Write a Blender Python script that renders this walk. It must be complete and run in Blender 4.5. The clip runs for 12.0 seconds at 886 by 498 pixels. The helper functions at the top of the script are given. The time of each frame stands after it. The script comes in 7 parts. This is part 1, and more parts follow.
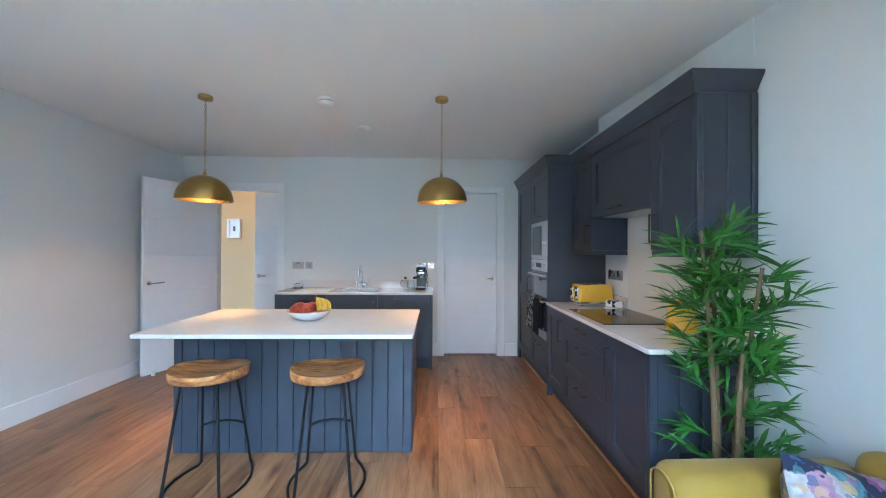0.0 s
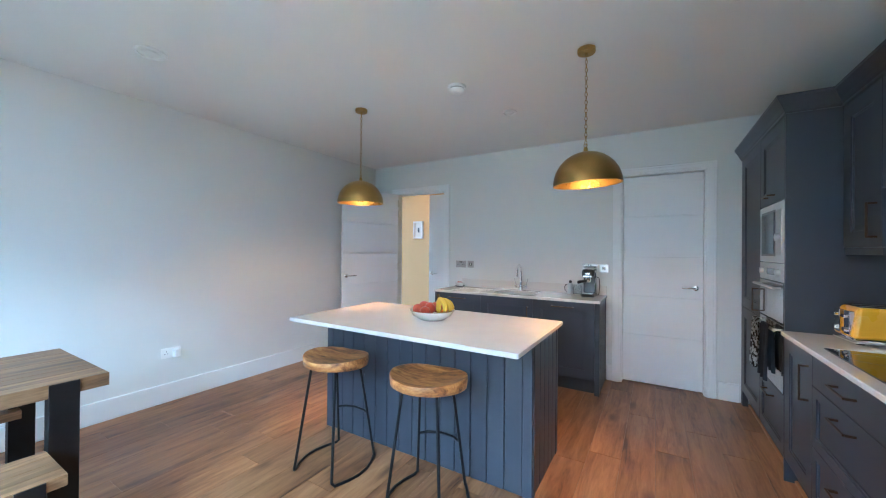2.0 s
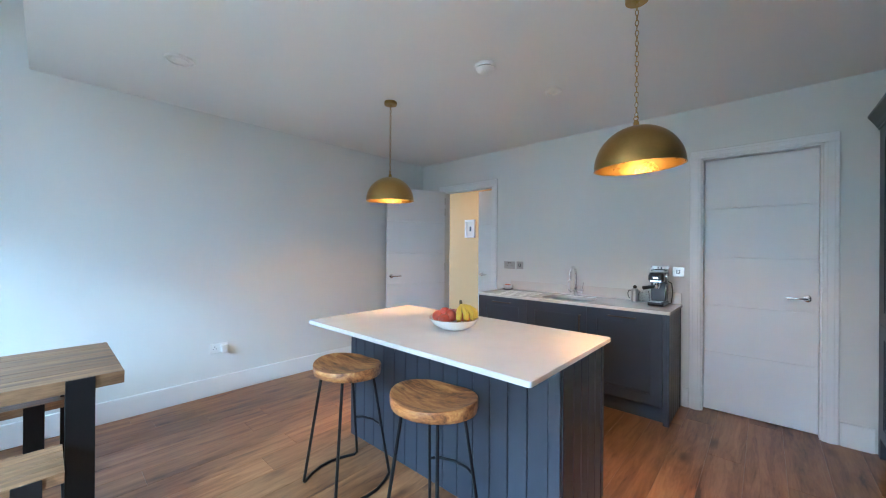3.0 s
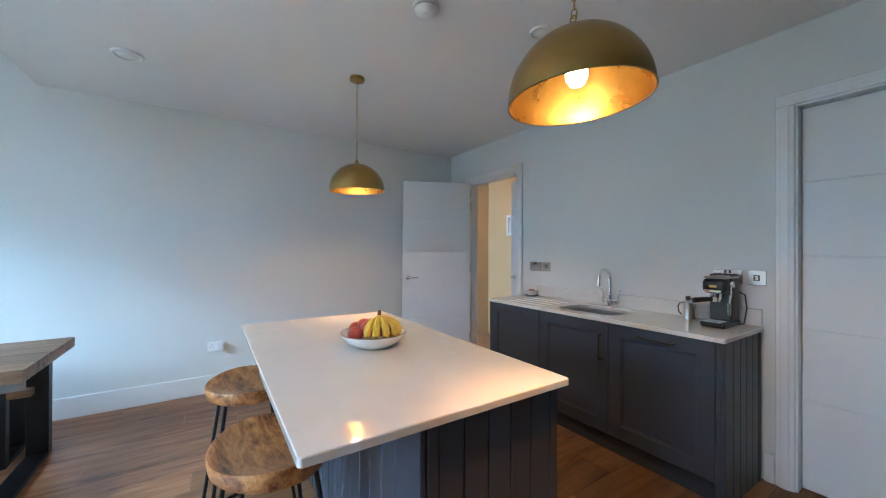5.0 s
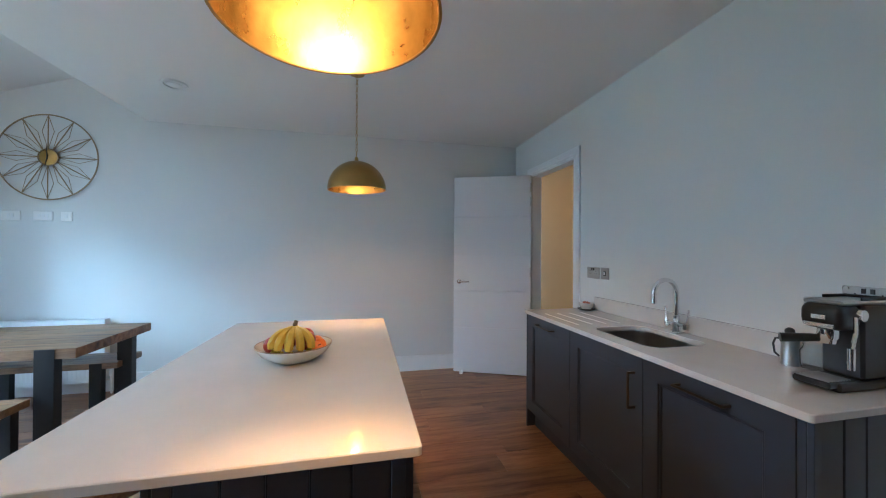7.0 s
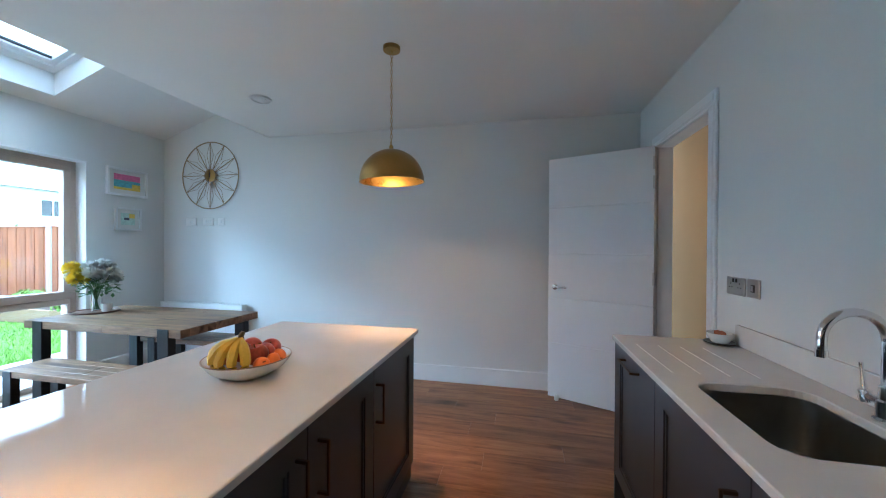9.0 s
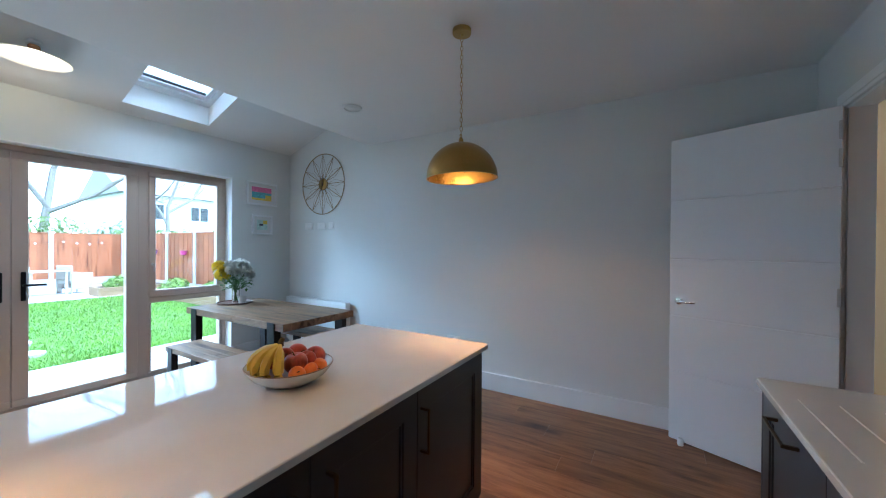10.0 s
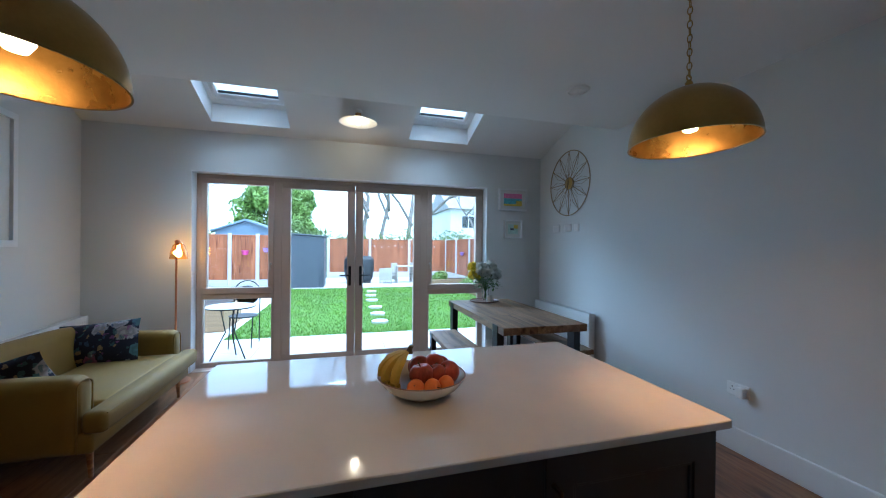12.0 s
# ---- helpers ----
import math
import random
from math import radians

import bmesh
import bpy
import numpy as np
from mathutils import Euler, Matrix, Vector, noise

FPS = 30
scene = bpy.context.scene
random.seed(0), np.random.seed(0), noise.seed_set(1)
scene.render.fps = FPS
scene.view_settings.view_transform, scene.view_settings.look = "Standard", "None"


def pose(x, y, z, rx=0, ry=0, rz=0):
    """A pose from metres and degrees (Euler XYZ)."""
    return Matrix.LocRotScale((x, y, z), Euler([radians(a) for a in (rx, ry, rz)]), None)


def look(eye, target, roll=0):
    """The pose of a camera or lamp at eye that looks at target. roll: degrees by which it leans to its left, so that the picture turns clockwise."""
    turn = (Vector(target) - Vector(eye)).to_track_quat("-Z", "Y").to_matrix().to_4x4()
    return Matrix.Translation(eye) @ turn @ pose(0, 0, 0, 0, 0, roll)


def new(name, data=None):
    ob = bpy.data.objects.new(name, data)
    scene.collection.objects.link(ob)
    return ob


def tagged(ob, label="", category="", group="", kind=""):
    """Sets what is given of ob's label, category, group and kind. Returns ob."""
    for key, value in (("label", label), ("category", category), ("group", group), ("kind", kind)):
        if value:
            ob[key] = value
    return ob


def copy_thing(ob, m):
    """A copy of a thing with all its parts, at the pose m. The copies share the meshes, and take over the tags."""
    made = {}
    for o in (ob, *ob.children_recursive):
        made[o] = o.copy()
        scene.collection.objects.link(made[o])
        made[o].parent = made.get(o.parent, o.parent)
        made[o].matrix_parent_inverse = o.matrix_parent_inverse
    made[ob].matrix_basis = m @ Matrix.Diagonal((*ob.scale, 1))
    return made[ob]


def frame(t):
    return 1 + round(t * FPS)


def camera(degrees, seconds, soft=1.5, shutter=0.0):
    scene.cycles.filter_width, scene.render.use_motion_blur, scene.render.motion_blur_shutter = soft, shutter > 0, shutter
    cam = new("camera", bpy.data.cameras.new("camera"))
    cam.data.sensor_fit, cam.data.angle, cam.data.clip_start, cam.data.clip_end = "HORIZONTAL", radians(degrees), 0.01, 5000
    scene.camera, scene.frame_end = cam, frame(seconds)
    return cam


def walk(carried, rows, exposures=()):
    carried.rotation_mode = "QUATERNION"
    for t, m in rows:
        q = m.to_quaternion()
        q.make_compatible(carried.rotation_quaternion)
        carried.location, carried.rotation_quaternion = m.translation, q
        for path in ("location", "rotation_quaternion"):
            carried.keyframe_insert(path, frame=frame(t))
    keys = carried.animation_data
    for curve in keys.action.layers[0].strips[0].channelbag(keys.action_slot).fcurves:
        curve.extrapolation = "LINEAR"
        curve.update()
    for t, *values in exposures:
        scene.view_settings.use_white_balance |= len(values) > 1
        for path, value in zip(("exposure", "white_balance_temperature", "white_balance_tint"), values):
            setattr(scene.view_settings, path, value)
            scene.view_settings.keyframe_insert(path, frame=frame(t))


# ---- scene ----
cam = camera(102.2, 12.0, 1.1)
PATH = [
    (0, (0.247, 0.063, 1.365), (0.286, 2.063, 1.375), 0.3),
    (0.5, (0.387, 0.126, 1.367), (0.104, 2.106, 1.378), 0.3),
    (1, (0.512, 0.282, 1.362), (-0.077, 2.193, 1.369), 0.4),
    (1.5, (0.589, 0.422, 1.347), (-0.215, 2.253, 1.359), 0.4),
    (2, (0.654, 0.586, 1.341), (-0.37, 2.304, 1.35), 0.5),
    (2.5, (0.713, 0.765, 1.35), (-0.484, 2.367, 1.357), 0.5),
    (3, (0.746, 0.99, 1.35), (-0.592, 2.476, 1.352), 0.4),
    (5, (0.935, 2.01, 1.322), (-0.74, 3.103, 1.33), 0.2),
    (5.5, (0.959, 2.23, 1.337), (-0.802, 3.177, 1.343), 0.2),
    (6, (0.984, 2.488, 1.333), (-0.854, 3.276, 1.344), 0.3),
    (6.5, (0.976, 2.713, 1.334), (-0.926, 3.333, 1.344), 0.3),
    (8.5, (0.688, 3.563, 1.328), (-1.302, 3.365, 1.327), 0.4),
    (9, (0.501, 3.668, 1.356), (-1.454, 3.246, 1.342), 0.3),
    (9.5, (0.348, 3.744, 1.345), (-1.537, 3.074, 1.338), 0.4),
    (10, (0.186, 3.818, 1.371), (-1.537, 2.802, 1.359), 0.4),
    (10.5, (0.051, 3.816, 1.375), (-1.418, 2.459, 1.362), 0.5),
    (11, (-0.127, 3.8, 1.379), (-1.259, 2.151, 1.37), 0.5),
    (11.5, (-0.281, 3.83, 1.38), (-1.124, 2.017, 1.372), 0.5),
    (12, (-0.401, 3.882, 1.375), (-0.933, 1.954, 1.369), 0.6),
]
EXPOSURE = [(0.0, 3.0, 4500, -5), (2.5, 2.97, 4550, -5), (5.0, 2.7, 4550, -6), (6.5, 2.48, 4500, -6), (8.5, 2.48, 4450, -6), (9.5, 2.3, 4450, -5), (10.5, 1.86, 4500, -3), (12.0, 1.36, 4500, -2)]
walk(cam, [(t, look(eye, target, roll)) for t, eye, target, roll in PATH], EXPOSURE)

# ---- world, sun, lamps ----
world = bpy.data.worlds.new("sky")
scene.world = world
world.use_nodes = True
wn = world.node_tree.nodes
sky = wn.new("ShaderNodeTexSky")
sky.sky_type = 'NISHITA'
sky.sun_disc = False
sky.sun_elevation = radians(70)
sky.sun_rotation = radians(-39)
sky.air_density, sky.dust_density = 1.0, 0.6
wn["Background"].inputs["Strength"].default_value = 0.15
veil = wn.new("ShaderNodeHueSaturation")
veil.inputs["Saturation"].default_value = 0.38
veil.inputs["Value"].default_value = 2.2
world.node_tree.links.new(sky.outputs["Color"], veil.inputs["Color"])
world.node_tree.links.new(veil.outputs["Color"], wn["Background"].inputs["Color"])
sun = new("sun", bpy.data.lights.new("sun", 'SUN'))
sun.data.energy, sun.data.angle, sun.data.color = 1.5, radians(50), (1.0, 0.96, 0.90)
sun.matrix_world = look((-2, 2.5, 9), (0, 0, 0))


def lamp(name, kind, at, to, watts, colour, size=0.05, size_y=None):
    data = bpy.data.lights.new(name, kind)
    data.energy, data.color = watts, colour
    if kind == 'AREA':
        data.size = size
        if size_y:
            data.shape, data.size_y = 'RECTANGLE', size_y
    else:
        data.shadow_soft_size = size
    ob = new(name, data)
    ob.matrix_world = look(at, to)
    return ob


WARM = (1.0, 0.41, 0.13)
# each bulb sits deep in its dome, which throws most of the light straight down
for bx, by in ((-1.565, 2.896), (0.286, 2.878)):
    lamp("pendant_bulb_light", 'POINT', (bx, by, 1.815), (bx, by, 0), 2.4, WARM, 0.03)
    beam = lamp("pendant_beam_light", 'SPOT', (bx, by, 1.80), (bx, by - 0.001, 0), 12.0, WARM, 0.028)
    beam.data.spot_size, beam.data.spot_blend = radians(56), 1.0
lamp("vault_bulb_light", 'POINT', (-0.53, 0.0, 2.655), (-0.53, 0, 0), 0.9, (1.0, 0.62, 0.30), 0.04)
lamp("hall_light", 'AREA', (-2.6, 5.25, 2.5), (-2.6, 5.25, 0), 0.55, (1.0, 0.44, 0.11), 0.3)
lamp("floor_lamp_light", 'POINT', (1.22, -0.27, 1.30), (1.2, -0.3, 0), 0.25, (1.0, 0.5, 0.15), 0.03)
# added lamps, standing in for bright sky, over roof windows and above garden doors
for bx in (-1.508, 0.57):
    lamp("roof_window_sky_fill", 'AREA', (bx, 0.03, 3.30), (bx, 0.35, 2.3), 0.8, (0.84, 0.94, 1.0), 0.74, 0.9)
lamp("garden_door_sky_fill", 'AREA', (0.75, -4.6, 4.4), (-1.1, 3.0, 0.7), 155, (0.82, 0.92, 1.0), 3.4, 1.6)

# ---- materials ----


def node_mat(name):
    m = bpy.data.materials.new(name)
    m.use_nodes = True
    return m, m.node_tree.nodes, m.node_tree.links, m.node_tree.nodes["Principled BSDF"]


def noise_node(n, l, vec, scale, detail=4.0, rough=0.55):
    t = n.new("ShaderNodeTexNoise")
    t.inputs["Scale"].default_value, t.inputs["Detail"].default_value, t.inputs["Roughness"].default_value = scale, detail, rough
    if vec is not None:
        l.new(vec, t.inputs["Vector"])
    return t


def ramp_node(n, l, fac, stops):
    r = n.new("ShaderNodeValToRGB")
    while len(r.color_ramp.elements) < len(stops):
        r.color_ramp.elements.new(0.5)
    for e, (p, c) in zip(r.color_ramp.elements, stops):
        e.position, e.color = p, (*c, 1)
    l.new(fac, r.inputs["Fac"])
    return r


def coords(n, l, stretch=(1, 1, 1), random_shift=False):
    tc = n.new("ShaderNodeTexCoord")
    mp = n.new("ShaderNodeMapping")
    mp.inputs["Scale"].default_value = stretch
    l.new(tc.outputs["Object"], mp.inputs["Vector"])
    if random_shift:
        info = n.new("ShaderNodeObjectInfo")
        sc = n.new("ShaderNodeMath")
        sc.operation = 'MULTIPLY'
        sc.inputs[1].default_value = 37.0
        l.new(info.outputs["Random"], sc.inputs[0])
        cb = n.new("ShaderNodeCombineXYZ")
        for k in "XYZ":
            l.new(sc.outputs[0], cb.inputs[k])
        l.new(cb.outputs[0], mp.inputs["Location"])
    return mp.outputs["Vector"]


def bump_node(n, l, bsdf, height, strength, distance=0.002):
    b = n.new("ShaderNodeBump")
    b.inputs["Strength"].default_value, b.inputs["Distance"].default_value = strength, distance
    l.new(height, b.inputs["Height"])
    l.new(b.outputs["Normal"], bsdf.inputs["Normal"])


def mat(name, col, rough=0.5, metal=0.0, var=0.06, scale=3.0, fine=60.0, bump=0.1, stretch=(1, 1, 1), coat=0.0, shift=False, sheen=0.0):
    """A plain surface: colour varied at two scales, roughness varied, fine relief."""
    m, n, l, b = node_mat(name)
    v = coords(n, l, stretch, shift)
    big, small = noise_node(n, l, v, scale), noise_node(n, l, v, fine, 3)
    mix = n.new("ShaderNodeMath")
    mix.operation = 'MULTIPLY_ADD'
    mix.inputs[1].default_value = 0.35
    l.new(small.outputs["Fac"], mix.inputs[0])
    add = n.new("ShaderNodeMath")
    add.operation = 'MULTIPLY'
    add.inputs[1].default_value = 0.65
    l.new(big.outputs["Fac"], add.inputs[0])
    l.new(add.outputs[0], mix.inputs[2])
    r = ramp_node(n, l, mix.outputs[0], [(0.3, [c * (1 - var) for c in col]), (0.7, [min(1, c * (1 + var)) for c in col])])
    l.new(r.outputs["Color"], b.inputs["Base Color"])
    rr = n.new("ShaderNodeMapRange")
    rr.inputs["To Min"].default_value, rr.inputs["To Max"].default_value = max(0.02, rough * 0.82), min(1, rough * 1.18)
    l.new(big.outputs["Fac"], rr.inputs["Value"])
    l.new(rr.outputs["Result"], b.inputs["Roughness"])
    b.inputs["Metallic"].default_value = metal
    b.inputs["Coat Weight"].default_value = coat
    if sheen:
        b.inputs["Sheen Weight"].default_value = sheen
    if bump:
        bump_node(n, l, b, small.outputs["Fac"], bump)
    return m


def wood(name, stops, stretch, rough=0.4, knots=True, bump=0.15, spread=0.25, knot_stretch=None, fine_part=0.3, coat=0.0):
    """Grained wood, the grain along the axis with the small stretch; every piece has its own cut and tone."""
    m, n, l, b = node_mat(name)
    v = coords(n, l, stretch, True)
    wob = noise_node(n, l, v, 1.2, 3)
    add = n.new("ShaderNodeVectorMath")
    add.operation = 'MULTIPLY_ADD'
    add.inputs[1].default_value = (1.1, 1.1, 1.1)
    l.new(wob.outputs["Color"], add.inputs[0])
    l.new(v, add.inputs[2])
    grain = noise_node(n, l, add.outputs[0], 2.2, 6, 0.62)
    fine = noise_node(n, l, v, 14.0, 4, 0.6)
    mx = n.new("ShaderNodeMath")
    mx.operation = 'MULTIPLY_ADD'
    mx.inputs[1].default_value = fine_part
    l.new(fine.outputs["Fac"], mx.inputs[0])
    g2 = n.new("ShaderNodeMath")
    g2.operation = 'MULTIPLY'
    g2.inputs[1].default_value = 1 - fine_part
    l.new(grain.outputs["Fac"], g2.inputs[0])
    l.new(g2.outputs[0], mx.inputs[2])
    info = n.new("ShaderNodeObjectInfo")
    tone = n.new("ShaderNodeMapRange")
    tone.inputs["To Min"].default_value, tone.inputs["To Max"].default_value = 1 - spread, 1 + spread * 0.6
    l.new(info.outputs["Random"], tone.inputs["Value"])
    r = ramp_node(n, l, mx.outputs[0], stops)
    mul = n.new("ShaderNodeVectorMath")
    mul.operation = 'SCALE'
    l.new(r.outputs["Color"], mul.inputs[0])
    l.new(tone.outputs["Result"], mul.inputs["Scale"])
    col = mul.outputs[0]
    if knots:
        kv = n.new("ShaderNodeTexVoronoi")
        kv.inputs["Scale"].default_value = 1.0
        kvec = add.outputs[0]
        if knot_stretch:
            kvec = coords(n, l, knot_stretch, True)
            kw = noise_node(n, l, kvec, 5.0, 3)
            kadd = n.new("ShaderNodeVectorMath")
            kadd.operation = 'MULTIPLY_ADD'
            kadd.inputs[1].default_value = (0.16, 0.16, 0.16)
            l.new(kw.outputs["Color"], kadd.inputs[0])
            l.new(kvec, kadd.inputs[2])
            kvec = kadd.outputs[0]
        l.new(kvec, kv.inputs["Vector"])
        kr = ramp_node(n, l, kv.outputs["Distance"], [(0.0, (0.20, 0.15, 0.12)), (0.07 if knot_stretch else 0.13, (0.45, 0.37, 0.31)), (0.22 if knot_stretch else 0.30, (1, 1, 1))])
        km = n.new("ShaderNodeVectorMath")
        km.operation = 'MULTIPLY'
        l.new(col, km.inputs[0])
        l.new(kr.outputs["Color"], km.inputs[1])
        col = km.outputs[0]
    l.new(col, b.inputs["Base Color"])
    rr = n.new("ShaderNodeMapRange")
    rr.inputs["To Min"].default_value, rr.inputs["To Max"].default_value = rough * 0.8, rough * 1.25
    b.inputs["Coat Weight"].default_value = coat
    b.inputs["Coat Roughness"].default_value = 0.12
    l.new(mx.outputs[0], rr.inputs["Value"])
    l.new(rr.outputs["Result"], b.inputs["Roughness"])
    bump_node(n, l, b, mx.outputs[0], bump, 0.0015)
    return m


def glow(name, col, strength):
    m, n, l, b = node_mat(name)
    b.inputs["Base Color"].default_value = (*col, 1)
    b.inputs["Emission Color"].default_value = (*col, 1)
    b.inputs["Emission Strength"].default_value = strength
    return m


def glass(name, tint=(0.97, 0.985, 0.98), rough=0.0):
    m, n, l, b = node_mat(name)
    b.inputs["Base Color"].default_value = (*tint, 1)
    b.inputs["Transmission Weight"].default_value = 1.0
    b.inputs["Roughness"].default_value = rough
    b.inputs["IOR"].default_value = 1.45
    return m


def patches(name, cols, scale, rough=0.7, bump=0.2, shift=True):
    """Blotches of several colours with crisp edges: prints and patterned cloth."""
    m, n, l, b = node_mat(name)
    v = coords(n, l, (1, 1, 1), shift)
    wob = noise_node(n, l, v, scale * 1.5, 3)
    add = n.new("ShaderNodeVectorMath")
    add.operation = 'MULTIPLY_ADD'
    add.inputs[1].default_value = (min(0.12, 0.45 / scale),) * 3
    l.new(wob.outputs["Color"], add.inputs[0])
    l.new(v, add.inputs[2])
    vo = n.new("ShaderNodeTexVoronoi")
    vo.inputs["Scale"].default_value = scale
    l.new(add.outputs[0], vo.inputs["Vector"])
    sep = n.new("ShaderNodeSeparateColor")
    l.new(vo.outputs["Color"], sep.inputs[0])
    r = ramp_node(n, l, sep.outputs[0], [(i / len(cols), c) for i, c in enumerate(cols)])
    r.color_ramp.interpolation = 'CONSTANT'
    l.new(r.outputs["Color"], b.inputs["Base Color"])
    b.inputs["Roughness"].default_value = rough
    bump_node(n, l, b, noise_node(n, l, v, 300, 2).outputs["Fac"], bump)
    return m


def floral(name):
    """Navy cloth strewn with pale, mauve and teal flower heads of ragged petals."""
    m, n, l, b = node_mat(name)
    v = coords(n, l, (1, 1, 1), True)
    wob = noise_node(n, l, v, 26, 3)
    add = n.new("ShaderNodeVectorMath")
    add.operation = 'MULTIPLY_ADD'
    add.inputs[1].default_value = (0.07, 0.07, 0.07)
    l.new(wob.outputs["Color"], add.inputs[0])
    l.new(v, add.inputs[2])
    col = None
    for scale, size, stops in ((8.5, 0.46, [(0.0, (0.42, 0.40, 0.42)), (0.3, (0.30, 0.10, 0.17)), (0.5, (0.40, 0.36, 0.34)), (0.7, (0.10, 0.20, 0.24)), (0.85, (0.34, 0.20, 0.26))]),
                               (21.0, 0.34, [(0.0, (0.06, 0.12, 0.13)), (0.3, (0.20, 0.07, 0.20)), (0.5, (0.05, 0.08, 0.16)), (0.8, (0.35, 0.22, 0.10))])):
        vo = n.new("ShaderNodeTexVoronoi")
        vo.inputs["Scale"].default_value = scale
        l.new(add.outputs[0], vo.inputs["Vector"])
        sep = n.new("ShaderNodeSeparateColor")
        l.new(vo.outputs["Color"], sep.inputs[0])
        head = ramp_node(n, l, sep.outputs[0], stops)
        head.color_ramp.interpolation = 'CONSTANT'
        mask = ramp_node(n, l, vo.outputs["Distance"], [(0.0, (0.75, 0.75, 0.75)), (size * 0.25, (1, 1, 1)), (size * 0.55, (0.55, 0.55, 0.55)), (size, (0.9, 0.9, 0.9)), (size * 1.12, (0, 0, 0))])
        mix = n.new("ShaderNodeMix")
        mix.data_type = 'RGBA'
        l.new(mask.outputs["Color"], mix.inputs["Factor"])
        if col is None:
            mix.inputs["A"].default_value = (0.010, 0.013, 0.038, 1)
        else:
            l.new(col, mix.inputs["A"])
        l.new(head.outputs["Color"], mix.inputs["B"])
        col = mix.outputs["Result"]
    l.new(col, b.inputs["Base Color"])
    b.inputs["Roughness"].default_value = 0.85
    bump_node(n, l, b, noise_node(n, l, v, 300, 2).outputs["Fac"], 0.2)
    return m


M_WALL = mat("wall_paint", (0.69, 0.70, 0.69), 0.75, var=0.015, scale=1.2, fine=180, bump=0.05)
M_CEIL = mat("ceiling_paint", (0.79, 0.785, 0.77), 0.85, var=0.012, scale=1.0, fine=160, bump=0.04)
M_TRIM = mat("white_satin_paint", (0.78, 0.79, 0.80), 0.38, var=0.012, fine=90, bump=0.03)
M_DOORP = mat("white_door_paint", (0.76, 0.77, 0.79), 0.42, var=0.012, fine=140, bump=0.04)
M_HALL = mat("hall_wall_paint", (0.62, 0.43, 0.22), 0.8, var=0.02, fine=150, bump=0.04)
M_CAB = mat("slate_blue_cabinet_paint", (0.041, 0.047, 0.064), 0.38, var=0.06, scale=2.0, fine=220, bump=0.05, stretch=(1, 1, 0.25))
M_CABD = mat("dark_plinth_paint", (0.035, 0.042, 0.055), 0.45, var=0.06, fine=120)
M_QUARTZ = mat("white_quartz", (0.69, 0.67, 0.65), 0.05, var=0.04, scale=7, fine=320, bump=0.0, coat=0.35)
M_STEEL = mat("brushed_steel", (0.60, 0.60, 0.59), 0.33, 1.0, var=0.05, scale=4, fine=250, bump=0.05, stretch=(8, 1, 1))
M_NICKEL = mat("black_nickel", (0.45, 0.435, 0.42), 0.28, 1.0, var=0.06)
M_GRAPH = mat("graphite_metal", (0.10, 0.10, 0.105), 0.3, 0.8, var=0.06)
M_CHROME = mat("chrome", (0.82, 0.82, 0.83), 0.08, 1.0, var=0.02)
M_BRONZE = mat("dark_bronze", (0.10, 0.070, 0.048), 0.34, 0.9, var=0.1)
M_BRASS = mat("aged_brass", (0.40, 0.27, 0.085), 0.30, 1.0, var=0.12, scale=9, fine=90, bump=0.05)
M_GOLD = mat("gold_leaf_lining", (0.30, 0.185, 0.036), 0.28, 1.0, var=0.2, scale=11, fine=30, bump=0.4)
M_BLACK = mat("black_steel", (0.016, 0.016, 0.018), 0.42, 0.6, var=0.15, scale=6, fine=150)
M_BLACKP = mat("black_plastic", (0.018, 0.018, 0.02), 0.35, var=0.1)
M_BLACKG = mat("black_glass", (0.006, 0.006, 0.007), 0.03, var=0.02, bump=0.0)
M_WHITEP = mat("white_plastic", (0.80, 0.80, 0.79), 0.35, var=0.01, bump=0.0)
M_RAD = mat("radiator_enamel", (0.80, 0.81, 0.82), 0.3, var=0.01, bump=0.0)
M_FRAME = mat("taupe_window_frame", (0.50, 0.41, 0.345), 0.45, var=0.03, fine=120, bump=0.03)
M_VELVET = mat("mustard_velvet", (0.225, 0.138, 0.008), 0.75, var=0.16, scale=5, fine=260, bump=0.25, sheen=0.12)
M_COPPER = mat("copper", (0.55, 0.27, 0.15), 0.3, 1.0, var=0.08)
M_YELLOW = mat("yellow_enamel", (0.78, 0.43, 0.015), 0.28, var=0.03, bump=0.0, coat=0.4)
M_CERAMIC = mat("white_ceramic", (0.74, 0.73, 0.70), 0.2, var=0.02, bump=0.02)
M_RIMBROWN = mat("brown_glaze", (0.28, 0.2, 0.14), 0.35)
M_BANANA = mat("banana_skin", (0.56, 0.40, 0.030), 0.5, var=0.14, scale=12, fine=90)
M_BTIP = mat("banana_stalk", (0.10, 0.075, 0.03), 0.7)
M_APPLE = mat("apple_skin", (0.36, 0.055, 0.030), 0.32, var=0.45, scale=16, fine=120, bump=0.02, stretch=(1, 1, 0.4), shift=True)
M_ORANGE = mat("orange_peel", (0.85, 0.22, 0.02), 0.42, var=0.06, fine=300, bump=0.35)
M_STALK = mat("fruit_stalk", (0.12, 0.07, 0.03), 0.8)
M_LEAF = mat("bamboo_leaf", (0.055, 0.155, 0.016), 0.42, var=0.5, scale=6, fine=60, shift=True)
M_CANE = mat("bamboo_cane", (0.17, 0.115, 0.06), 0.5, var=0.2, scale=10, stretch=(1, 1, 0.3))
M_POT = mat("dark_pot", (0.03, 0.03, 0.03), 0.5)
M_SOIL = mat("soil", (0.05, 0.035, 0.025), 0.95, var=0.4, fine=120, bump=0.8)
